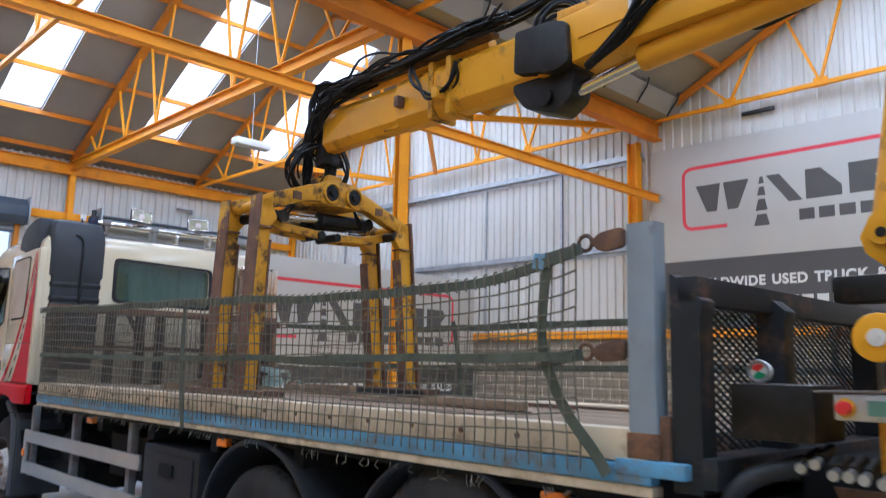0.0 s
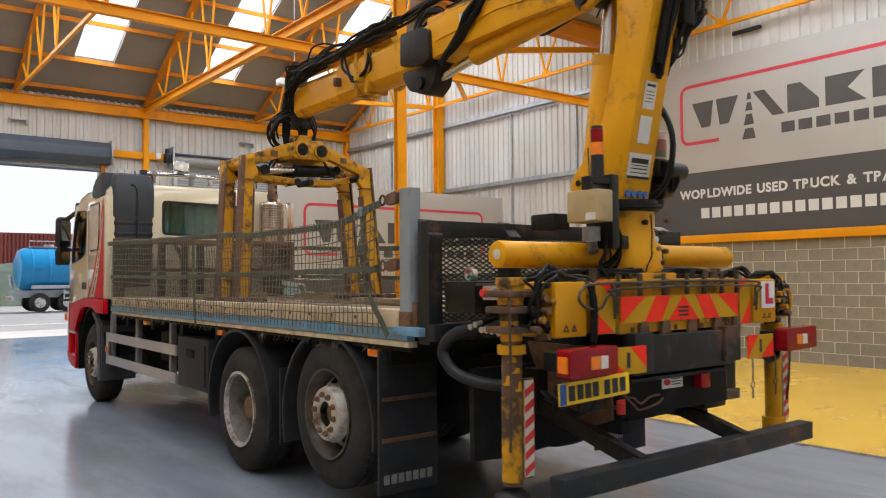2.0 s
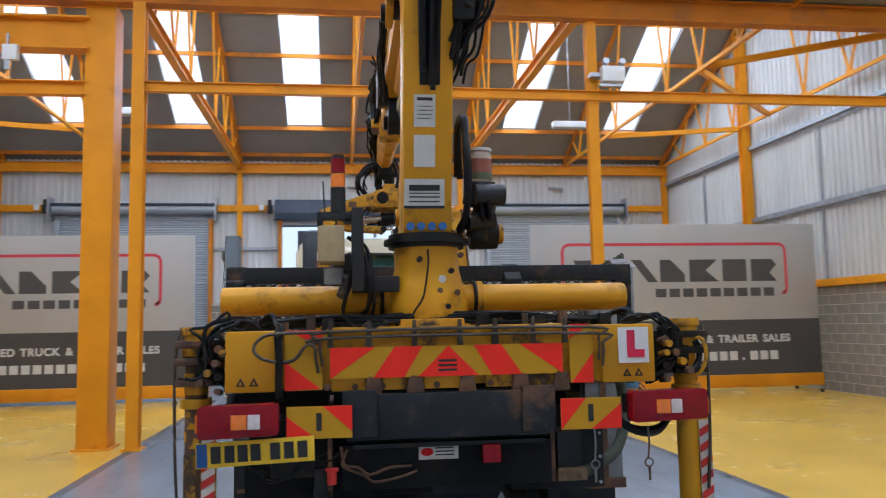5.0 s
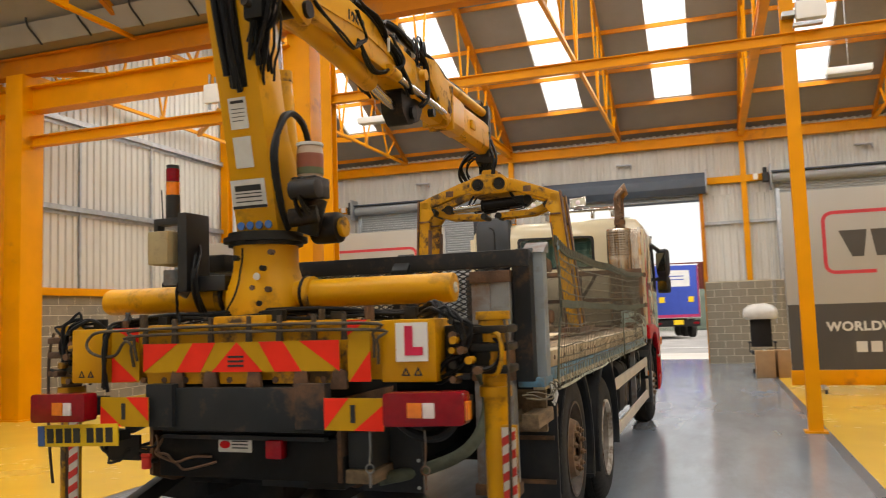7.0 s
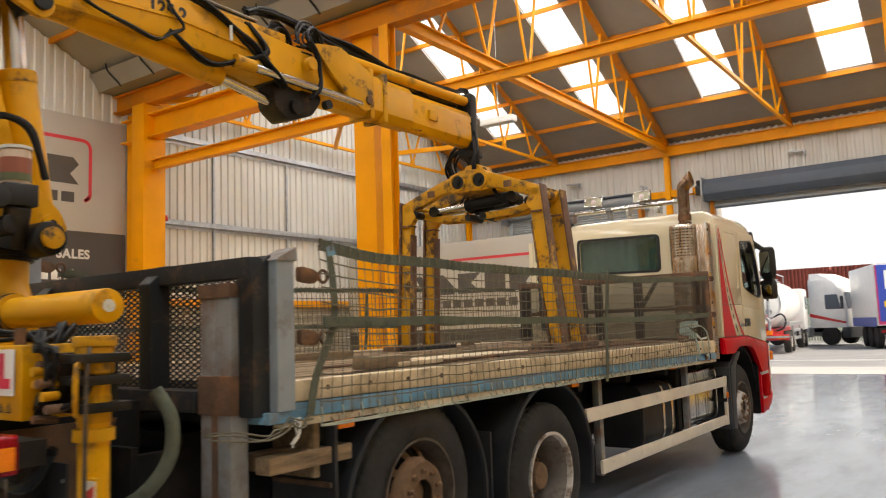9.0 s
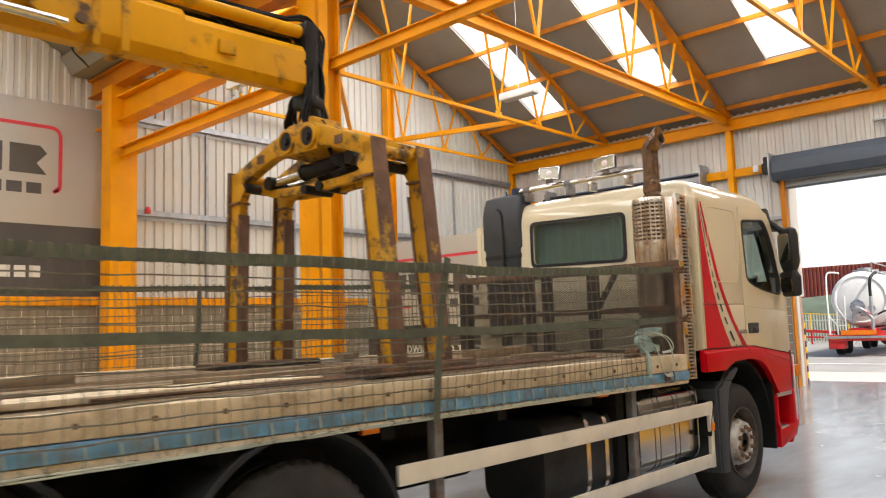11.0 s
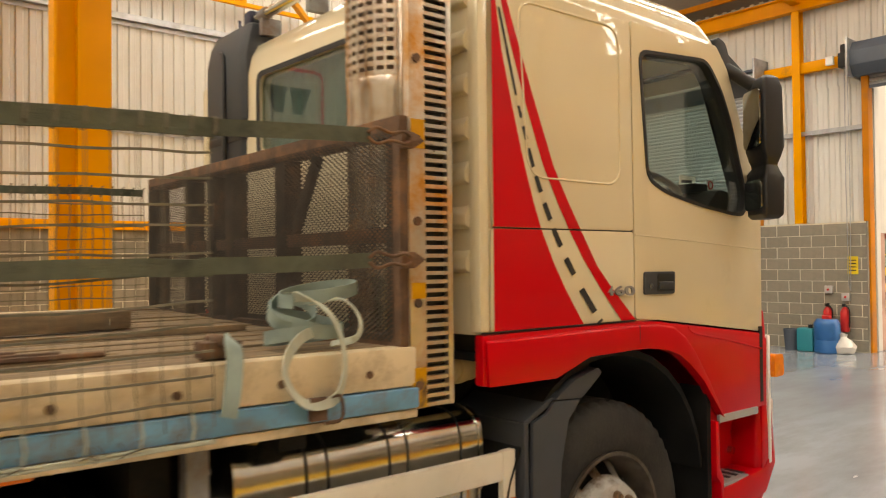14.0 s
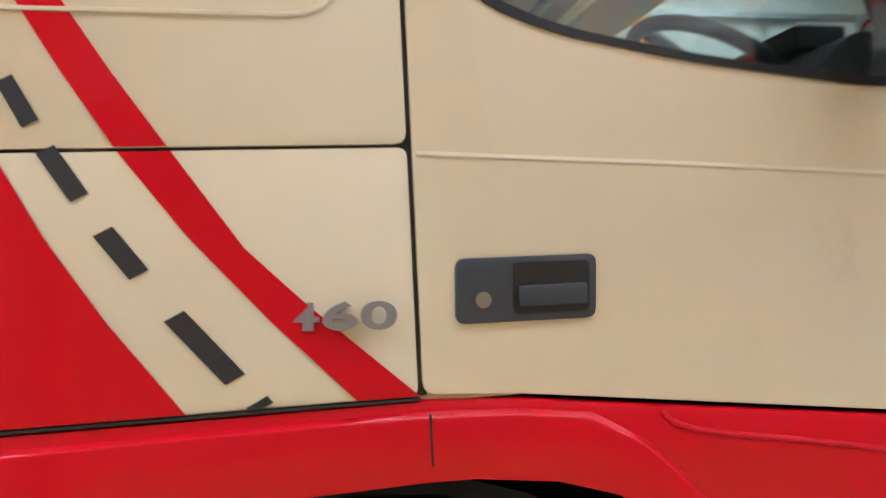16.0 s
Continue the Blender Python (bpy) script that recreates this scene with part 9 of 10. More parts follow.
def strap_piece(parent, pts, w, mt, name, nrm=(1, 0, 0), centre=None):
    """A flat strap through points, smoothed; its face looks along nrm, or away from centre."""
    Q = [Vector(p) for p in pts]
    P = []
    for i in range(len(Q) - 1):
        a, p, q, e = Q[max(i - 1, 0)], Q[i], Q[i + 1], Q[min(i + 2, len(Q) - 1)]
        for k in range(5):
            u = k / 5
            P.append(0.5 * (2 * p + (q - a) * u + (2 * a - 5 * p + 4 * q - e) * u * u + (3 * p - a - 3 * q + e) * u ** 3))
    P.append(Q[-1])
    loops = []
    for i, p in enumerate(P):
        t = (P[min(i + 1, len(P) - 1)] - P[max(i - 1, 0)]).normalized()
        up = Vector(nrm)
        if centre is not None:
            up = p - Vector(centre)
            up.z *= 0.25
        s = t.cross(up).normalized() * w / 2
        o = s.cross(t).normalized() * 0.0025
        loops.append([p - s - o, p + s - o, p + s + o, p - s + o])
    return part(name, Build().loft(loops), mt, parent)


NX = 1.272
left = cargo_net(-1, 1.74, 7.86, lambda y: 2.10 - 0.14 * (7.9 - y) / 6.2 + 0.13 * math.exp((1.74 - y) / 0.40), -NX, "grey cargo net hung along the near side of the bed", 0.058, 0.0032)
strap_piece(left, [(-NX - 0.02, 1.87, 2.10), (-NX - 0.025, 1.90, 1.9), (-NX - 0.02, 1.90, 1.72), (-NX - 0.03, 1.80, 1.52), (-NX - 0.03, 1.66, 1.36), (-NX - 0.03, 1.61, 1.29)], 0.045, M_webbing, "tail_band")
strap_piece(left, [(-NX - 0.03, 1.91, 2.10), (-NX - 0.034, 1.92, 2.04)], 0.055, M_bluestrip, "blue_tag")
for z in (2.11, 1.71):
    strap_piece(left, [(-NX, 1.92, z - 0.03), (-NX + 0.01, 1.74, z)], 0.045, M_webbing, "hook_band")
strap_piece(left, [(-NX - 0.03, 4.93, 2.02), (-NX - 0.034, 4.91, 1.6), (-NX - 0.03, 4.86, 1.22)], 0.04, M_webbing, "cross_band")
right = cargo_net(1, 1.66, 7.20, lambda y: 1.998 + 0.07 * max(0.0, (y - 5.3) / 2.2) ** 1.6 + 0.05 * math.exp((1.66 - y) / 0.3), NX, "grey cargo net hung along the off side of the bed", 0.068, 0.0020)
strap_piece(right, [(NX + 0.03, 5.02, 2.06), (NX + 0.034, 4.97, 1.85), (NX + 0.034, 4.93, 1.62), (NX + 0.034, 4.90, 1.30), (NX + 0.03, 4.89, 1.15)], 0.05, M_webbing, "cross_band")
strap_piece(right, [(NX + 0.03, 1.72, 2.04), (NX + 0.034, 1.75, 1.7), (NX + 0.034, 1.62, 1.42), (NX + 0.03, 1.58, 1.24)], 0.045, M_webbing, "tail_band")
strap_piece(right, [(NX + 0.03, 1.72, 2.07), (NX + 0.034, 1.74, 2.0)], 0.055, M_bluestrip, "blue_tag")
for z in (2.080, 1.678):
    strap_piece(right, [(NX + 0.005, 7.16, z - (0.030 if z > 2 else 0.014)), (NX, 7.5, z - 0.010), (NX + 0.006, 7.73, z)], 0.048, M_webbing, "hook_band")
    hk = Build().prism([(7.845, z - 0.03), (7.845, z + 0.028), (7.90, z + 0.026), (7.945, z), (7.90, z - 0.028)], NX - 0.01, NX + 0.014, "x")
    for q in (-1, 1):
        hk.tube([(NX + 0.012, 7.715, z + q * 0.006), (NX + 0.016, 7.745, z + q * 0.026), (NX + 0.02, 7.80, z + q * 0.012), (NX + 0.03, 7.845, z + q * 0.020), (NX + 0.022, 7.875, z + q * 0.008)], 0.0065, 6, 4)
    part("claw_hook", hk, M_rust, right, "rusty claw hook", bevel=0.004)
# frayed ends along the lower edges and a rope knot at the corner post
rf_ = random.Random(77)
for net, sx, y0, y1 in ((left, -1, 1.75, 7.8), (right, 1, 1.68, 7.15)):
    fr = Build()
    for k in range(90):
        y = rf_.uniform(y0, y1)
        x = sx * (NX + 0.012)
        l = rf_.uniform(0.008, 0.035)
        fr.tube([(x, y, 1.215), (x + sx * 0.012, y + rf_.uniform(-0.02, 0.02), 1.205 - l * 0.6), (x + sx * rf_.uniform(0, 0.02), y + rf_.uniform(-0.03, 0.03), 1.205 - l)], 0.0022, 4)
    tagged(part("frayed_end", fr, M_net, net), kind="stuff")
tangle("corner_rope", [(NX + 0.01, 1.60, 1.24), (NX + 0.03, 1.52, 1.20), (NX + 0.02, 1.46, 1.23), (NX + 0.03, 1.40, 1.18), (NX + 0.02, 1.30, 1.16), (NX - 0.05, 1.05, 1.2)], 3, 0.02, 0.005, right, 60, 0, M_net)
tangle("corner_rope", [(NX + 0.02, 1.52, 1.24), (NX + 0.035, 1.50, 1.16), (NX + 0.03, 1.47, 1.12)], 4, 0.02, 0.005, right, 61, 0, M_label)
# coiled strap on the deck edge near the cab
cs = thing("ratchet_strap", (3.66, 0, 1.39), "loose pale green ratchet strap lying on the bed edge", "strap")
cs.rotation_euler = (0, 0, radians(-0.57))
for k, (ry, rx, h, dy, tilt) in enumerate(((0.13, 0.10, 0.035, 0.0, 0.02), (0.12, 0.09, 0.075, 0.02, -0.03), (0.14, 0.09, 0.175, 0.06, 0.02), (0.08, 0.06, 0.11, -0.04, 0.05))):
    c = (1.06, 7.60 + dy, h)
    pts = [(c[0] + rx * math.sin(a), c[1] + ry * math.cos(a), h + tilt * math.sin(a + k) + 0.012 * i / 12) for i, a in ((i, 2 * math.pi * i / 12 * 0.97 + k * 1.3) for i in range(13))]
    strap_piece(cs, pts, 0.044, M_strapblue, "strap_loop", centre=c)
# tail that spills over the edge, turns and comes back up
strap_piece(cs, [(1.08, 7.56, 0.17), (1.16, 7.53, 0.175), (1.235, 7.555, 0.155), (1.272, 7.60, 0.09), (1.280, 7.625, -0.03), (1.283, 7.60, -0.125), (1.285, 7.54, -0.15), (1.283, 7.47, -0.135), (1.280, 7.42, -0.06), (1.262, 7.44, 0.01), (1.20, 7.52, 0.05), (1.14, 7.60, 0.06)], 0.034, M_straptail, "strap_tail", (0.75, 0.6, 0.3))
strap_piece(cs, [(1.10, 7.60, 0.15), (1.18, 7.68, 0.16), (1.235, 7.71, 0.10), (1.245, 7.69, 0.04), (1.19, 7.63, 0.02)], 0.024, M_straptail, "strap_tail", (0.75, 0.6, 0.3))
strap_piece(cs, [(1.14, 7.30, 0.05), (1.23, 7.275, 0.055), (1.268, 7.265, 0.0), (1.285, 7.25, -0.09), (1.29, 7.235, -0.15)], 0.05, M_strapblue, "strap_tail", (1, 0, 0.2))
part("edge_hook", Build().box(1.264, 1.284, 7.50, 7.56, -0.20, -0.13).tube([(1.278, 7.56, -0.14), (1.29, 7.60, -0.13), (1.292, 7.605, -0.20), (1.28, 7.55, -0.21)], 0.006, 6, 4), M_rust, cs, "rusty hook on the bed edge", bevel=0.003)
part("ratchet", Build().box(1.08, 1.16, 7.22, 7.34, 0.0, 0.05).cyl((1.06, 7.28, 0.05), (1.18, 7.28, 0.05), 0.02, 10), M_rust, cs, bevel=0.006)
# loose rods and boards on the deck
rd = thing("steel_rod", (3.66, 0, 1.398), "thin rusty steel rods lying along the bed", "rod")
rd.rotation_euler = (0, 0, radians(-0.57))
for k in range(5):
    x = 0.55 + 0.09 * k
    part("rod", Build().tube([(x, 2.4 + 0.2 * k, 0.012), (x + 0.03, 4.4, 0.014), (x + 0.05, 6.6 + 0.1 * k, 0.012)], 0.009, 6), M_rust, rd)
# flat battens and loose strips scattered along the bed
rb_ = random.Random(31)
for k in range(26):
    bt = thing("batten", (3.66, 0, 1.402), "thin brown weathered batten lying on the bed", "batten", "battens on the bed")
    bt.rotation_euler = (0, 0, radians(-0.57))
    x, y, l, h = rb_.uniform(-0.95, 1.10), rb_.uniform(2.0, 6.4), rb_.uniform(0.7, 2.2), rb_.uniform(0.008, 0.022)
    w, sl = rb_.uniform(0.018, 0.045), rb_.uniform(-0.03, 0.03)
    y1_ = min(y + l, 7.7)
    part("strip", Build().loft([[(x + sl * u - w / 2, y + (y1_ - y) * u, 0.002), (x + sl * u + w / 2, y + (y1_ - y) * u, 0.002), (x + sl * u + w / 2 - 0.003, y + (y1_ - y) * u, h + 0.004 * math.sin(6 * u + k)), (x + sl * u - w / 2 + 0.003, y + (y1_ - y) * u, h + 0.004 * math.sin(6 * u + k))] for u in (0, 0.25, 0.5, 0.75, 1)]), (M_postbrown, M_rust, M_plank)[k % 3], bt, smooth=False)
for k, (x, y, l, rz) in enumerate(((-0.75, 6.0, 0.26, 20), (0.15, 6.9, 0.9, 4), (0.75, 6.55, 0.35, -12), (0.45, 5.6, 0.6, 3), (-0.3, 3.2, 0.8, -3), (0.9, 2.6, 0.5, 6))):
    oc_ = thing("timber_offcut", (3.66 + x, y, 1.398 + 0.02 * (1.0 - x)), "short brown timber offcut lying on the bed", "offcut", "offcuts on the bed")
    oc_.rotation_euler = (0, 0, radians(rz))
    part("block", Build().box(-0.045, 0.045, -l / 2, l / 2, 0, 0.05 + 0.02 * (k % 2)), M_plank, oc_, bevel=0.006)
bd = thing("deck_board", (3.66 + 0.75, 3.6, 1.396), "pale loose timber board on the bed", "board")
bd.rotation_euler = (0, 0, radians(3))
part("board", Build().box(-0.14, 0.14, -0.9, 0.9, 0, 0.03), M_rave, bd, bevel=0.005)


# ---- outside the open door ----
M_asphalt = material("worn_grey_asphalt", (0.26, 0.26, 0.255), 0.85, var=0.15, scale=1.0, bump=0.3, bscale=60, stain=(0.19, 0.19, 0.19), amount=0.4, sscale=0.4, sharp=0.2)
M_conc = material("pale_concrete_apron", (0.40, 0.39, 0.375), 0.85, var=0.1, scale=1.2, stain=(0.40, 0.38, 0.34), amount=0.35, sscale=1.0, sharp=0.2)
M_tblue = material("blue_trailer_paint", (0.035, 0.075, 0.42), 0.35, var=0.08)
M_tred = material("red_trailer_trim", (0.45, 0.03, 0.12), 0.4)
M_tankblue = material("light_blue_tank_paint", (0.02, 0.26, 0.52), 0.3, var=0.08)
M_tankwhite = material("white_tank_paint", (0.78, 0.78, 0.76), 0.35, var=0.05)
M_contred = material("rust_red_container", (0.26, 0.055, 0.035), 0.7, var=0.2, scale=0.6)
M_hill = material("grey_green_bank", (0.075, 0.10, 0.075), 0.95, var=0.4, scale=0.5)
solid("ground", Build().box(-400, 400, 23.0, 700, -0.3, -0.04), M_asphalt, "grey asphalt yard outside the hall", "ground", kind="structure")
solid("ground_side", Build().box(-400, XL - 0.4, -300, 23.0, -0.3, -0.04).box(XR + 0.4, 400, -300, 23.0, -0.3, -0.04).box(XL - 0.4, XR + 0.4, -300, YS - 0.3, -0.3, -0.04), M_asphalt, "grey asphalt beside the hall", "ground", kind="structure")
solid("apron", Build().box(-12, 20, 23.0, 26.6, -0.2, -0.015), M_conc, "pale concrete apron outside the door", "pavement", kind="structure")
solid("yard_line", Build().box(-30, 40, 31.0, 31.15, -0.05, -0.035), M_white, "white painted yard line", "road marking", kind="structure")


def ext_wheel(parent, x, y, r=0.5):
    w = part("wheel", Build().lathe([(-0.14, 0.28), (-0.14, r - 0.03), (-0.10, r), (0.10, r), (0.14, r - 0.03), (0.14, 0.28)], (x, y, r), "x", 28), M_tyre, parent)
    part("rim", Build().lathe([(-0.10, 0.27), (-0.02, 0.10), (-0.02, 0.0)], (x, y, r), "x", 20), M_rim, w)
    return w


# box trailer, rear towards the door
tr = thing("box_trailer", (4.13, 40.7, 0), "blue-doored white box trailer parked with its rear to the hall", "trailer")
tr.rotation_euler = (0, 0, radians(18))
part("body", Build().box(-1.25, 1.25, 0.0, 6.0, 1.05, 3.95), M_tankwhite, tr, "pale trailer side", bevel=0.03)
rd_ = part("rear_door", Build().box(-1.2, 1.2, -0.03, 0.0, 1.1, 3.88), M_tblue, tr, "blue rear door", bevel=0.01)
part("rear_panel_board", Build().box(-0.85, 0.75, -0.04, -0.03, 2.75, 3.62), M_tankwhite, rd_, "white notice panel")
part("notice_bar", Build().box(-0.45, 0.45, -0.045, -0.04, 3.28, 3.33), M_tblue, rd_)
part("notice_bar", Build().box(-0.45, 0.45, -0.045, -0.04, 3.10, 3.15), M_tblue, rd_)
for s in (-1, 1):
    part("rear_trim", Build().box(s * 1.16, s * 1.22, -0.045, -0.02, 1.1, 3.88), M_tred, rd_)
    part("yellow_reflector", Build().box(s * 0.78 - 0.15, s * 0.78 + 0.15, -0.045, -0.03, 1.9, 2.2), M_plate, rd_)
    part("tail_lamp", Build().box(s * 1.0 - 0.15, s * 1.0 + 0.15, -0.05, 0.05, 0.72, 0.86), M_lens_red, tr, bevel=0.01)
part("rear_trim", Build().box(-1.2, 1.2, -0.045, -0.02, 1.1, 1.25), M_tred, rd_)
part("number_plate", Build().box(-0.22, 0.30, -0.06, -0.05, 0.72, 0.96), M_plate, tr, "yellow number plate")
part("side_skirt", Build().box(-1.28, -1.252, 0.3, 5.8, 1.0, 1.45), M_tblue, tr, "blue lower side")
part("chassis", Build().box(-0.5, 0.5, 0.05, 5.8, 0.75, 1.05).box(-1.2, 1.2, -0.05, 0.05, 0.62, 0.95), M_chassis, tr)
for y in (1.0, 2.3, 3.6):
    for s in (-1, 1):
        ext_wheel(tr, s * 1.05, y)

# white tractor unit beside it
tu = thing("tractor_unit", (1.25, 46.9, 0), "white lorry tractor unit with a red stripe in the yard", "lorry")
tu.rotation_euler = (0, 0, radians(72))
tc = part("cab", Build().loft([[(x, y, z) for x, y in rounded([(-1.2, y0), (1.2, y0), (1.2, 2.1), (-1.2, 2.1)], 0.15, 3)] for z, y0 in ((0.95, 0.0), (1.9, 0.0), (2.9, 0.18), (3.45, 0.55), (3.6, 0.8))]), M_tankwhite, tu, "white sleeper cab", bevel=0.02)
part("windscreen", Build().add([(-1.05, -0.012, 1.95), (1.05, -0.012, 1.95), (1.0, 0.14, 2.85), (-1.0, 0.14, 2.85), (-1.05, 0.03, 1.95), (1.05, 0.03, 1.95), (1.0, 0.18, 2.85), (-1.0, 0.18, 2.85)], [(0, 1, 2, 3), (7, 6, 5, 4), (0, 4, 5, 1), (1, 5, 6, 2), (2, 6, 7, 3), (3, 7, 4, 0)]), M_shutter_box, tc)
for s in (-1, 1):
    part("side_window", Build().prism(rounded([(0.30, 1.95), (1.15, 1.95), (1.15, 2.75), (0.45, 2.75)], 0.08, 3), s * 1.195, s * 1.212, "x"), M_shutter_box, tc)
    part("side_stripe", Build().prism([(0.05, 1.15), (2.05, 1.55), (2.05, 1.75), (0.05, 1.25)], s * 1.198, s * 1.208, "x"), M_red, tc, "red side stripe")
    part("door_mirror", Build().box(s * 1.32 - 0.06, s * 1.32 + 0.06, 0.10, 0.24, 1.95, 2.65), M_snork, tc, bevel=0.03)
    part("fuel_tank", Build().cyl((s * 0.85, 2.2, 0.72), (s * 0.85, 3.3, 0.72), 0.30, 18), M_alugrey, tu)
    part("rear_wing", Build().loft([[(s * 0.75, 4.2 - r * math.cos(a), 0.5 + r * math.sin(a)) if q < 2 else (s * 1.2, 4.2 - r * math.cos(a), 0.5 + r * math.sin(a)) for q, r in enumerate((0.60, 0.63, 0.63, 0.60))] for a in [math.radians(10 + 16 * k) for k in range(11)]]), M_snork, tu)
part("bumper", Build().box(-1.22, 1.22, -0.12, 0.3, 0.4, 0.97), M_snork, tu, bevel=0.05)
part("chassis", Build().box(-0.45, 0.45, 2.1, 5.2, 0.7, 1.0), M_chassis, tu)
part("coupling_plate", Build().cyl((0, 4.2, 1.0), (0, 4.2, 1.14), 0.48, 20), M_greasy, tu, "greasy coupling plate")
part("air_deflector", Build().loft([[(-1.1, 0.75, 3.58), (1.1, 0.75, 3.58), (1.1, 2.05, 3.58), (-1.1, 2.05, 3.58)], [(-1.0, 1.55, 3.95), (1.0, 1.55, 3.95), (1.0, 2.05, 3.95), (-1.0, 2.05, 3.95)]]), M_tankwhite, tu, bevel=0.03, smooth=False)
for y in (1.0, 4.2):
    for s in (-1, 1):
        ext_wheel(tu, s * 1.05, y)


def tanker(name, at, rot, paint, trim, lab, rear=False):
    tk_ = thing(name, at, lab, "tanker", "yard tankers")
    tk_.rotation_euler = (0, 0, radians(rot))
    part("barrel", Build().lathe([(-3.6, 0.0), (-3.6, 0.6), (-3.45, 0.98), (-3.2, 1.12), (3.2, 1.12), (3.45, 0.98), (3.6, 0.6), (3.6, 0.0)], (0, 0, 2.25), "x", 32), paint, tk_, "rounded tank barrel")
    for x in (-2.9, -2.1, -1.3, -0.5, 0.3, 1.1, 1.9, 2.7):
        part("tank_band", Build().cyl((x - 0.035, 0, 2.25), (x + 0.035, 0, 2.25), 1.145, 32), paint, tk_)
    part("chassis", Build().box(-3.8, 4.6, -0.45, 0.45, 0.75, 1.1), trim, tk_, bevel=0.02)
    part("hose_tray", Build().box(-3.0, 3.0, -1.16, -0.92, 1.22, 1.40), M_alugrey, tk_, bevel=0.02)
    part("top_rail", Build().tube([(-3.0, -0.42, 3.36), (-3.0, -0.42, 3.72), (3.0, -0.42, 3.72), (3.0, -0.42, 3.36)], 0.025, 6), M_galv, tk_)
    part("catwalk", Build().box(-3.0, 3.0, -0.3, 0.3, 3.40, 3.44), M_galv, tk_)
    for x in (-2.0, 0.0, 2.0):
        part("manhole", Build().cyl((x, 0, 3.36), (x, 0, 3.56), 0.25, 18), M_galv, tk_)
    part("side_guard", Build().box(-1.5, 1.8, -1.18, -1.12, 0.55, 0.68).box(-1.5, 1.8, -1.18, -1.12, 0.92, 1.05).box(-1.5, -1.42, -1.17, -1.1, 0.5, 1.2).box(1.72, 1.8, -1.17, -1.1, 0.5, 1.2), M_alugrey, tk_, bevel=0.01)
    part("rear_pipework", Build().tube([(-3.7, -0.4, 1.2), (-3.85, -0.4, 1.5), (-3.8, 0.1, 1.9), (-3.65, 0.3, 1.3)], 0.07, 8, 4), M_galv, tk_)
    part("rear_bumper", Build().box(-3.95, -3.8, -1.2, 1.2, 0.6, 0.85), trim, tk_, bevel=0.02)
    for s in (-1, 1):
        part("tail_lamp", Build().box(-3.97, -3.94, s * 0.9 - 0.2, s * 0.9 + 0.2, 0.66, 0.80), M_lens_amber, tk_)
    part("cab", Build().box(4.4, 6.3, -1.2, 1.2, 0.9, 3.1), M_tankwhite, tk_, bevel=0.12)
    part("side_window", Build().box(4.9, 5.8, -1.22, -1.18, 2.0, 2.7), M_shutter_box, tk_)
    for x in (-2.6, -1.25, 3.4, 5.4):
        for s in (-1, 1):
            w = part("wheel", Build().lathe([(-0.14, 0.28), (-0.14, 0.47), (-0.10, 0.5), (0.10, 0.5), (0.14, 0.47), (0.14, 0.28)], (x, s * 1.0, 0.5), "y", 28), M_tyre, tk_)
            part("rim", Build().lathe([(-0.12 * 1, 0.27), (0.0, 0.10), (0.0, 0.0)], (x, s * 1.06, 0.5), "y", 20), M_rim, w)
    if rear:
        # end fittings: dished manway, valve tree, hoses, hoop guard, ladder, light bar
        part("end_ring", Build().ring((-3.5, 0, 2.25), 0.93, 0.045, "x", 36, 8), paint, tk_)
        part("manway", Build().lathe([(-3.74, 0.0), (-3.74, 0.20), (-3.70, 0.27), (-3.58, 0.29)], (0, 0.1, 1.95), "x", 24), M_galv, tk_, "bolted end manway")
        for k in range(10):
            a = 2 * math.pi * k / 10
            part("manway_bolt", Build().cyl((-3.76, 0.1 + 0.24 * math.cos(a), 1.95 + 0.24 * math.sin(a)), (-3.70, 0.1 + 0.24 * math.cos(a), 1.95 + 0.24 * math.sin(a)), 0.022, 6), M_pipe, tk_)
        part("valve_pipe", Build().cyl((-3.82, -0.42, 1.0), (-3.82, -0.42, 2.35), 0.065, 12).cyl((-3.82, -0.62, 1.62), (-3.82, 0.0, 1.62), 0.055, 12).cyl((-3.84, -0.42, 1.86), (-3.78, -0.42, 1.86), 0.14, 14), M_galv, tk_, "galvanised valve tree")
        part("valve_lever", Build().beam((-3.90, -0.42, 1.62), (-3.92, -0.15, 1.80), 0.03, 0.03), M_red, tk_)
        part("suction_hose", Build().tube([(-3.80, -0.42, 2.30), (-3.86, -0.42, 2.70), (-3.84, -0.46, 3.05), (-3.62, -0.55, 3.22), (-3.40, -0.6, 3.28)], 0.060, 10, 5), M_guard, tk_, "black suction hose")
        part("drain_hose", Build().tube([(-3.82, -0.62, 1.62), (-3.95, -0.95, 1.75), (-3.98, -1.12, 1.45), (-3.92, -0.98, 1.12), (-3.86, -0.7, 1.02)], 0.035, 8, 5), M_guard, tk_, "black drain hose")
        part("hoop_guard", Build().tube([(-3.72, 1.16, 0.82), (-3.72, 1.18, 2.2), (-3.70, 1.14, 3.25), (-3.60, 0.92, 3.36), (-3.50, 0.7, 3.32)], 0.035, 8, 4).tube([(-3.72, 0.86, 0.82), (-3.72, 0.90, 1.25), (-3.72, 1.17, 1.6)], 0.030, 8, 4), paint, tk_, "white tubular hoop guard")
        part("end_ladder", Build().beam((-3.80, 0.55, 0.9), (-3.66, 0.55, 2.4), 0.04, 0.04).beam((-3.80, 0.85, 0.9), (-3.66, 0.85, 2.4), 0.04, 0.04).box(-3.80, -3.74, 0.55, 0.85, 1.2, 1.23).box(-3.77, -3.71, 0.55, 0.85, 1.55, 1.58).box(-3.74, -3.68, 0.55, 0.85, 1.9, 1.93), paint, tk_)
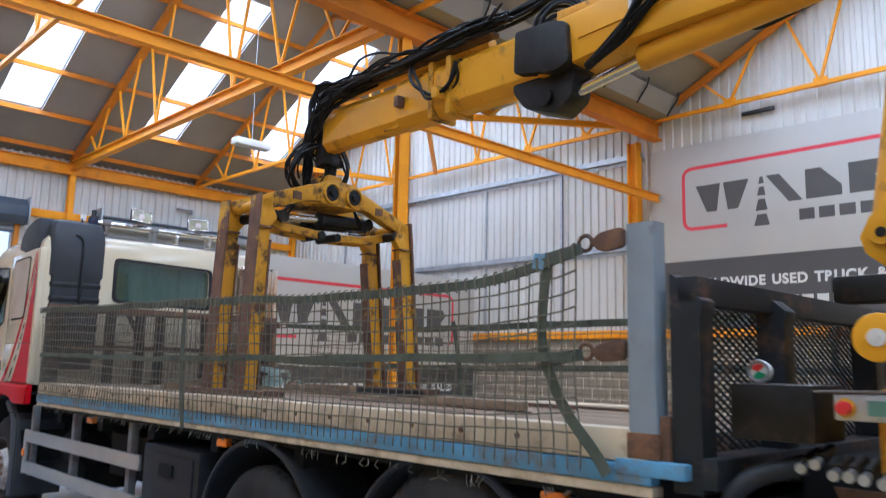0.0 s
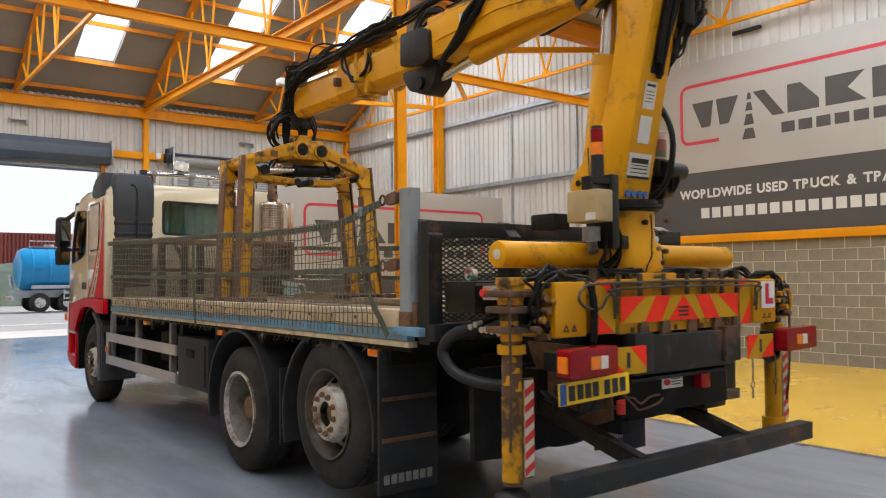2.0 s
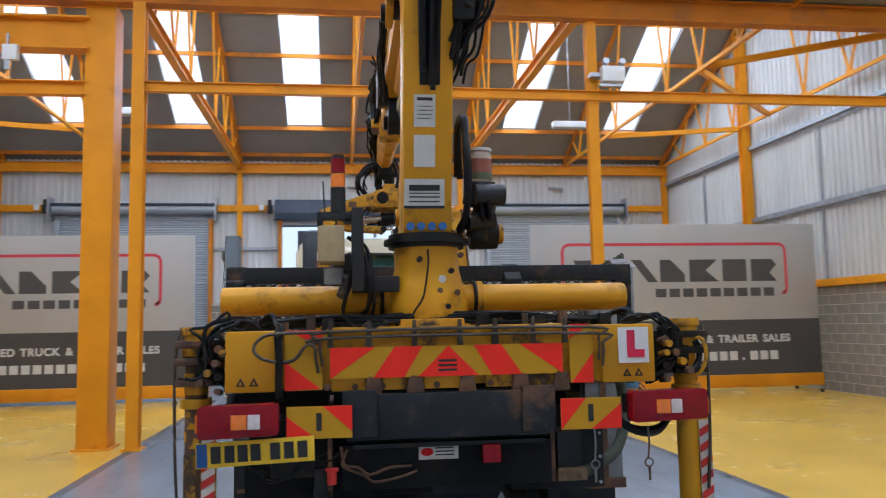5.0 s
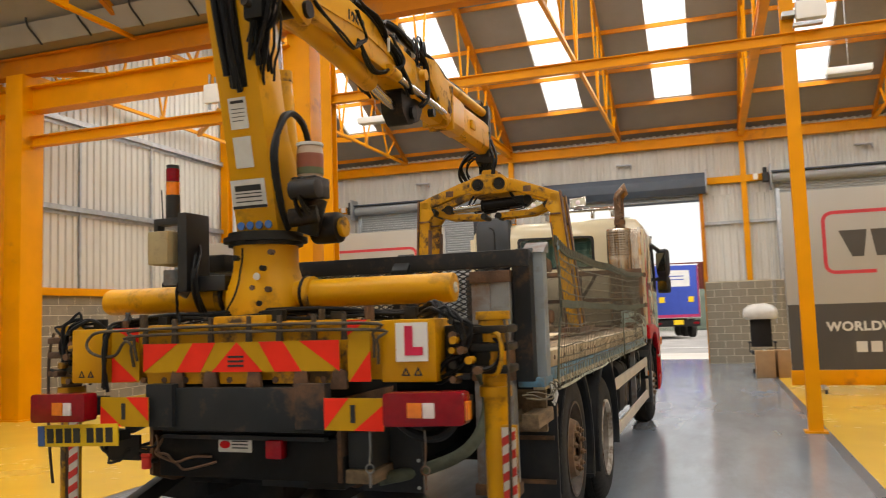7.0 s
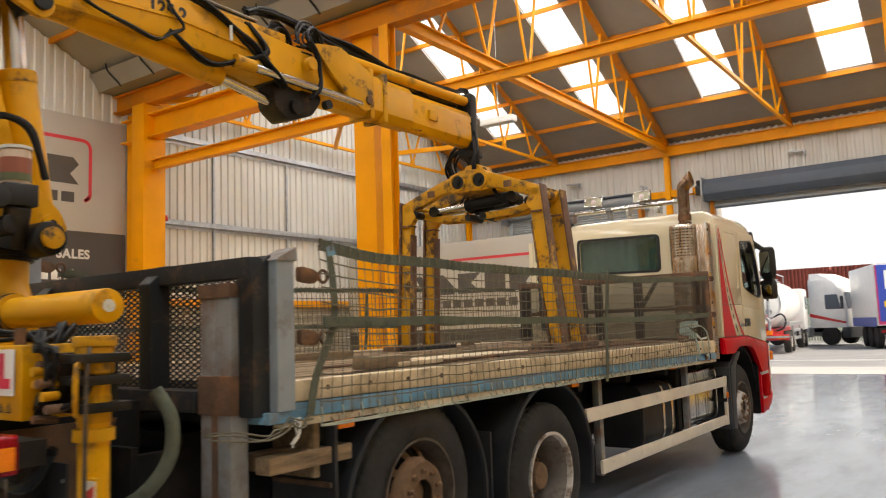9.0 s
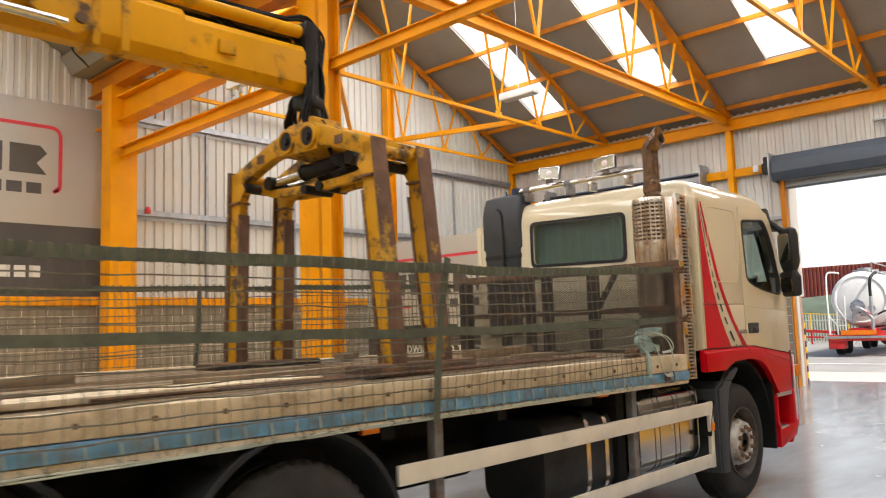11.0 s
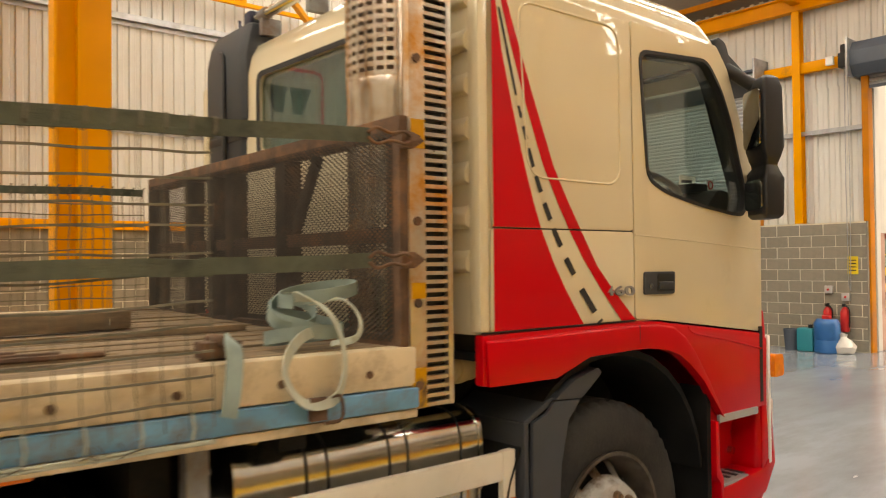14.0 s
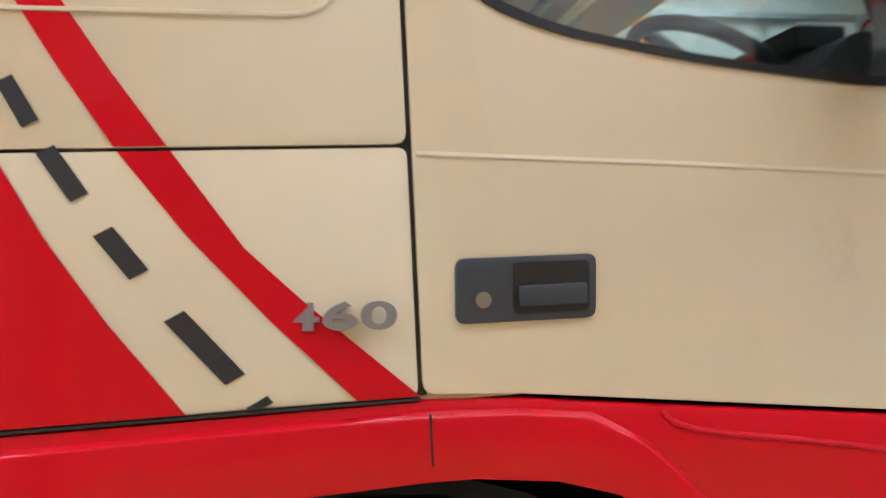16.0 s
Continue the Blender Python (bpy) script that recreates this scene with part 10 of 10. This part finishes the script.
        part("light_bar", Build().box(-4.02, -3.96, -1.25, 1.35, 0.70, 0.79), M_galv, tk_, "pale rear light bar", bevel=0.01)
        part("amber_board", Build().box(-3.985, -3.965, -0.55, 0.72, 0.84, 1.02), M_lens_amber, tk_, "orange reflective board")
        part("mud_wing", Build().box(-3.95, -3.2, 0.62, 1.22, 0.28, 0.66), M_red, tk_, "red rear mud wing", bevel=0.05)
    return tk_


tanker("tank_lorry", (10.9, 43.5, 0), 0, M_tankblue, M_alugrey, "light blue tank lorry parked in the yard")
tanker("tank_lorry", (-1.62, 39.5, 0), 96, M_tankwhite, M_red, "white tank lorry on a red chassis in the yard", True)

# far wall of containers, fence, bank
for i in range(7):
    x = -34 + i * 12.4
    ct = thing("shipping_container", (x, 66, 0), "rust-red ribbed shipping container stacked far off", "container", "far containers")
    v, f = [], []
    k = 0
    p = -6.1
    while p < 6.1:
        for dx, dy in ((0, 0), (0.07, 0), (0.10, 0.05), (0.20, 0.05), (0.23, 0)):
            v += [(p + dx, dy, 2.7), (p + dx, dy, 5.4)]
        p += 0.28
    f = [(2 * j, 2 * j + 2, 2 * j + 3, 2 * j + 1) for j in range(len(v) // 2 - 1)]
    part("ribbed_side", Build().add(v, f), M_contred, ct, smooth=False)
    part("container_core", Build().box(-6.1, 6.1, 0.06, 2.5, 0, 5.4), M_contred, ct)
bank = Build()
v, f = [], []
for i in range(61):
    x = -60 + i * 2.4
    for y, z in ((56, 0), (58, 2.2 + 0.5 * noise.noise((x * 0.3, 1, 1))), (62, 3.0 + 0.6 * noise.noise((x * 0.4, 5, 1)))):
        v.append((x, y, z))
for i in range(60):
    for j in range(2):
        f.append((3 * i + j, 3 * i + 3 + j, 3 * i + 4 + j, 3 * i + 1 + j))
solid("grass_bank", bank.add(v, f), M_hill, "grey-green scrubby bank below the containers", "bank", kind="structure")
fn = thing("palisade_fence", (-14, 52, -0.085), "pale steel palisade fence at the yard edge", "fence")
M_fence = material("pale_fence_paint", (0.55, 0.54, 0.46), 0.6, var=0.1)
pale = Build().prism([(-0.035, 0.0), (0.035, 0.0), (0.035, 1.7), (0.0, 1.8), (-0.035, 1.7)], -0.01, 0.01, "y").mesh("pale", M_fence)
for i in range(110):
    o = new("pale", pale)
    o.parent = fn
    o.location = (i * 0.16, 0, 0.05)
for z in (0.4, 1.4):
    part("fence_rail", Build().box(-0.1, 17.6, 0.02, 0.06, z, z + 0.06), M_fence, fn)
br = thing("red_barrier", (-7.6, 49, 0), "red steel ramp frame by the fence", "barrier")
part("ramp_beam", Build().beam((-2, 0, 0.9), (3.2, 0, 0.55), 0.12, 0.16), M_red, br)
part("ramp_beam", Build().beam((-2, 0, 0.5), (3.2, 0, 0.30), 0.12, 0.10), M_red, br)
for i in range(6):
    part("ramp_upright", Build().box(-1.9 + i, -1.82 + i, -0.05, 0.05, 0, 0.88 - 0.067 * i), M_red, br)
    part("hand_rail_post", Build().box(-1.9 + i, -1.85 + i, -0.03, 0.03, 0.9 - 0.067 * i, 1.9 - 0.067 * i), M_plate, br)
part("hand_rail", Build().beam((-2, 0, 1.9), (3.2, 0, 1.55), 0.05, 0.05), M_plate, br)
bl = thing("bollard", (1.20, 21.85, 0), "yellow and black striped steel bollard beside the door", "bollard")
for i in range(10):
    part("stripe_band", Build().cyl((0, 0, 0.15 * i), (0, 0, 0.15 * (i + 1)), 0.085, 20), M_plate if i % 2 else M_black, bl)
part("bollard_cap", Build().lathe([(1.5, 0.085), (1.53, 0.06), (1.54, 0.0)], (0, 0, 0), "z", 20), M_black, bl)
solid("door_pier_1", Build().box(0.55, 1.32, YN + 0.31, YN + 0.55, -0.05, 2.6), material("pinkish_brick_pier", (0.42, 0.25, 0.20), 0.85, var=0.2, scale=4), "pinkish rendered pier outside the door", "pier", kind="structure")


# bright hazy sky beyond the yard
M_haze = glow("bright_hazy_sky", (0.93, 0.965, 1.0), 0.84)
solid("backdrop", Build().box(-120, 140, 150.0, 150.5, -2.0, 70.0), M_haze, "bright white hazy sky beyond the yard", "sky", kind="structure", smooth=False)


# ---- block masonry: single blocks proud of the mortar ----
BW, BH, BD, JT = 0.44, 0.215, 0.005, 0.017


def block_mesh(wide, along):
    b1 = Build()
    if along == "y":
        b1.box(0, BD, JT / 2, wide - JT / 2, JT / 2, BH - JT / 2)
    else:
        b1.box(JT / 2, wide - JT / 2, -BD, 0, JT / 2, BH - JT / 2)
    return b1.mesh("block", M_block, 0.0025, 1)


for side, face, name in ((XR, -1, "wall_east"), (XL, 1, "wall_west")):
    wall = bpy.data.objects[name]
    bm_full = Build().box(-BD if face < 0 else 0, 0 if face < 0 else BD, JT / 2, BW - JT / 2, JT / 2, BH - JT / 2).mesh("block", M_block, 0.0025, 1)
    rest = Build()
    x = side + face * 0.02
    for row in range(11):
        z = row * BH * 0.975
        y = YS + (BW / 2 if row % 2 else 0)
        while y < YN - BW - 0.1:
            if name == "wall_east" and 1.6 < y < 13.6:
                o = new("block", bm_full)
                o.parent = wall
                o.location = (x, y, z)
            else:
                x0, x1 = (x - BD, x) if face < 0 else (x, x + BD)
                rest.box(x0, x1, y + JT / 2, y + BW - JT / 2, z + JT / 2, z + BH - JT / 2)
            y += BW
    part("block_courses", rest, M_block, wall, smooth=False)["kind"] = "stuff"
bm_pier = block_mesh(BW, "x")
for i in range(0, 8, 2):
    a, c = max(edges[i], XL + 0.05), min(edges[i + 1], XR - 0.05)
    for row in range(11):
        z = row * BH * 0.975
        x = a + 0.02 - (BW / 2 if row % 2 else 0)
        while x < c - 0.06:
            xa, xb = max(x, a + 0.02), min(x + BW, c - 0.02)
            if xb - xa > 0.08:
                if xb - xa > BW - 0.01:
                    o = new("block", bm_pier)
                else:
                    o = new("block", block_mesh(xb - xa, "x"))
                o.parent = wn_ob
                o.location = (xa, YN - 0.22, z)
            x += BW
    for jx in (a + 0.02, c - 0.02):
        part("pier_edge", Build().box(jx - 0.008, jx + 0.008, YN - 0.25, YN + 0.1, 0, 2.33), M_block, wn_ob)
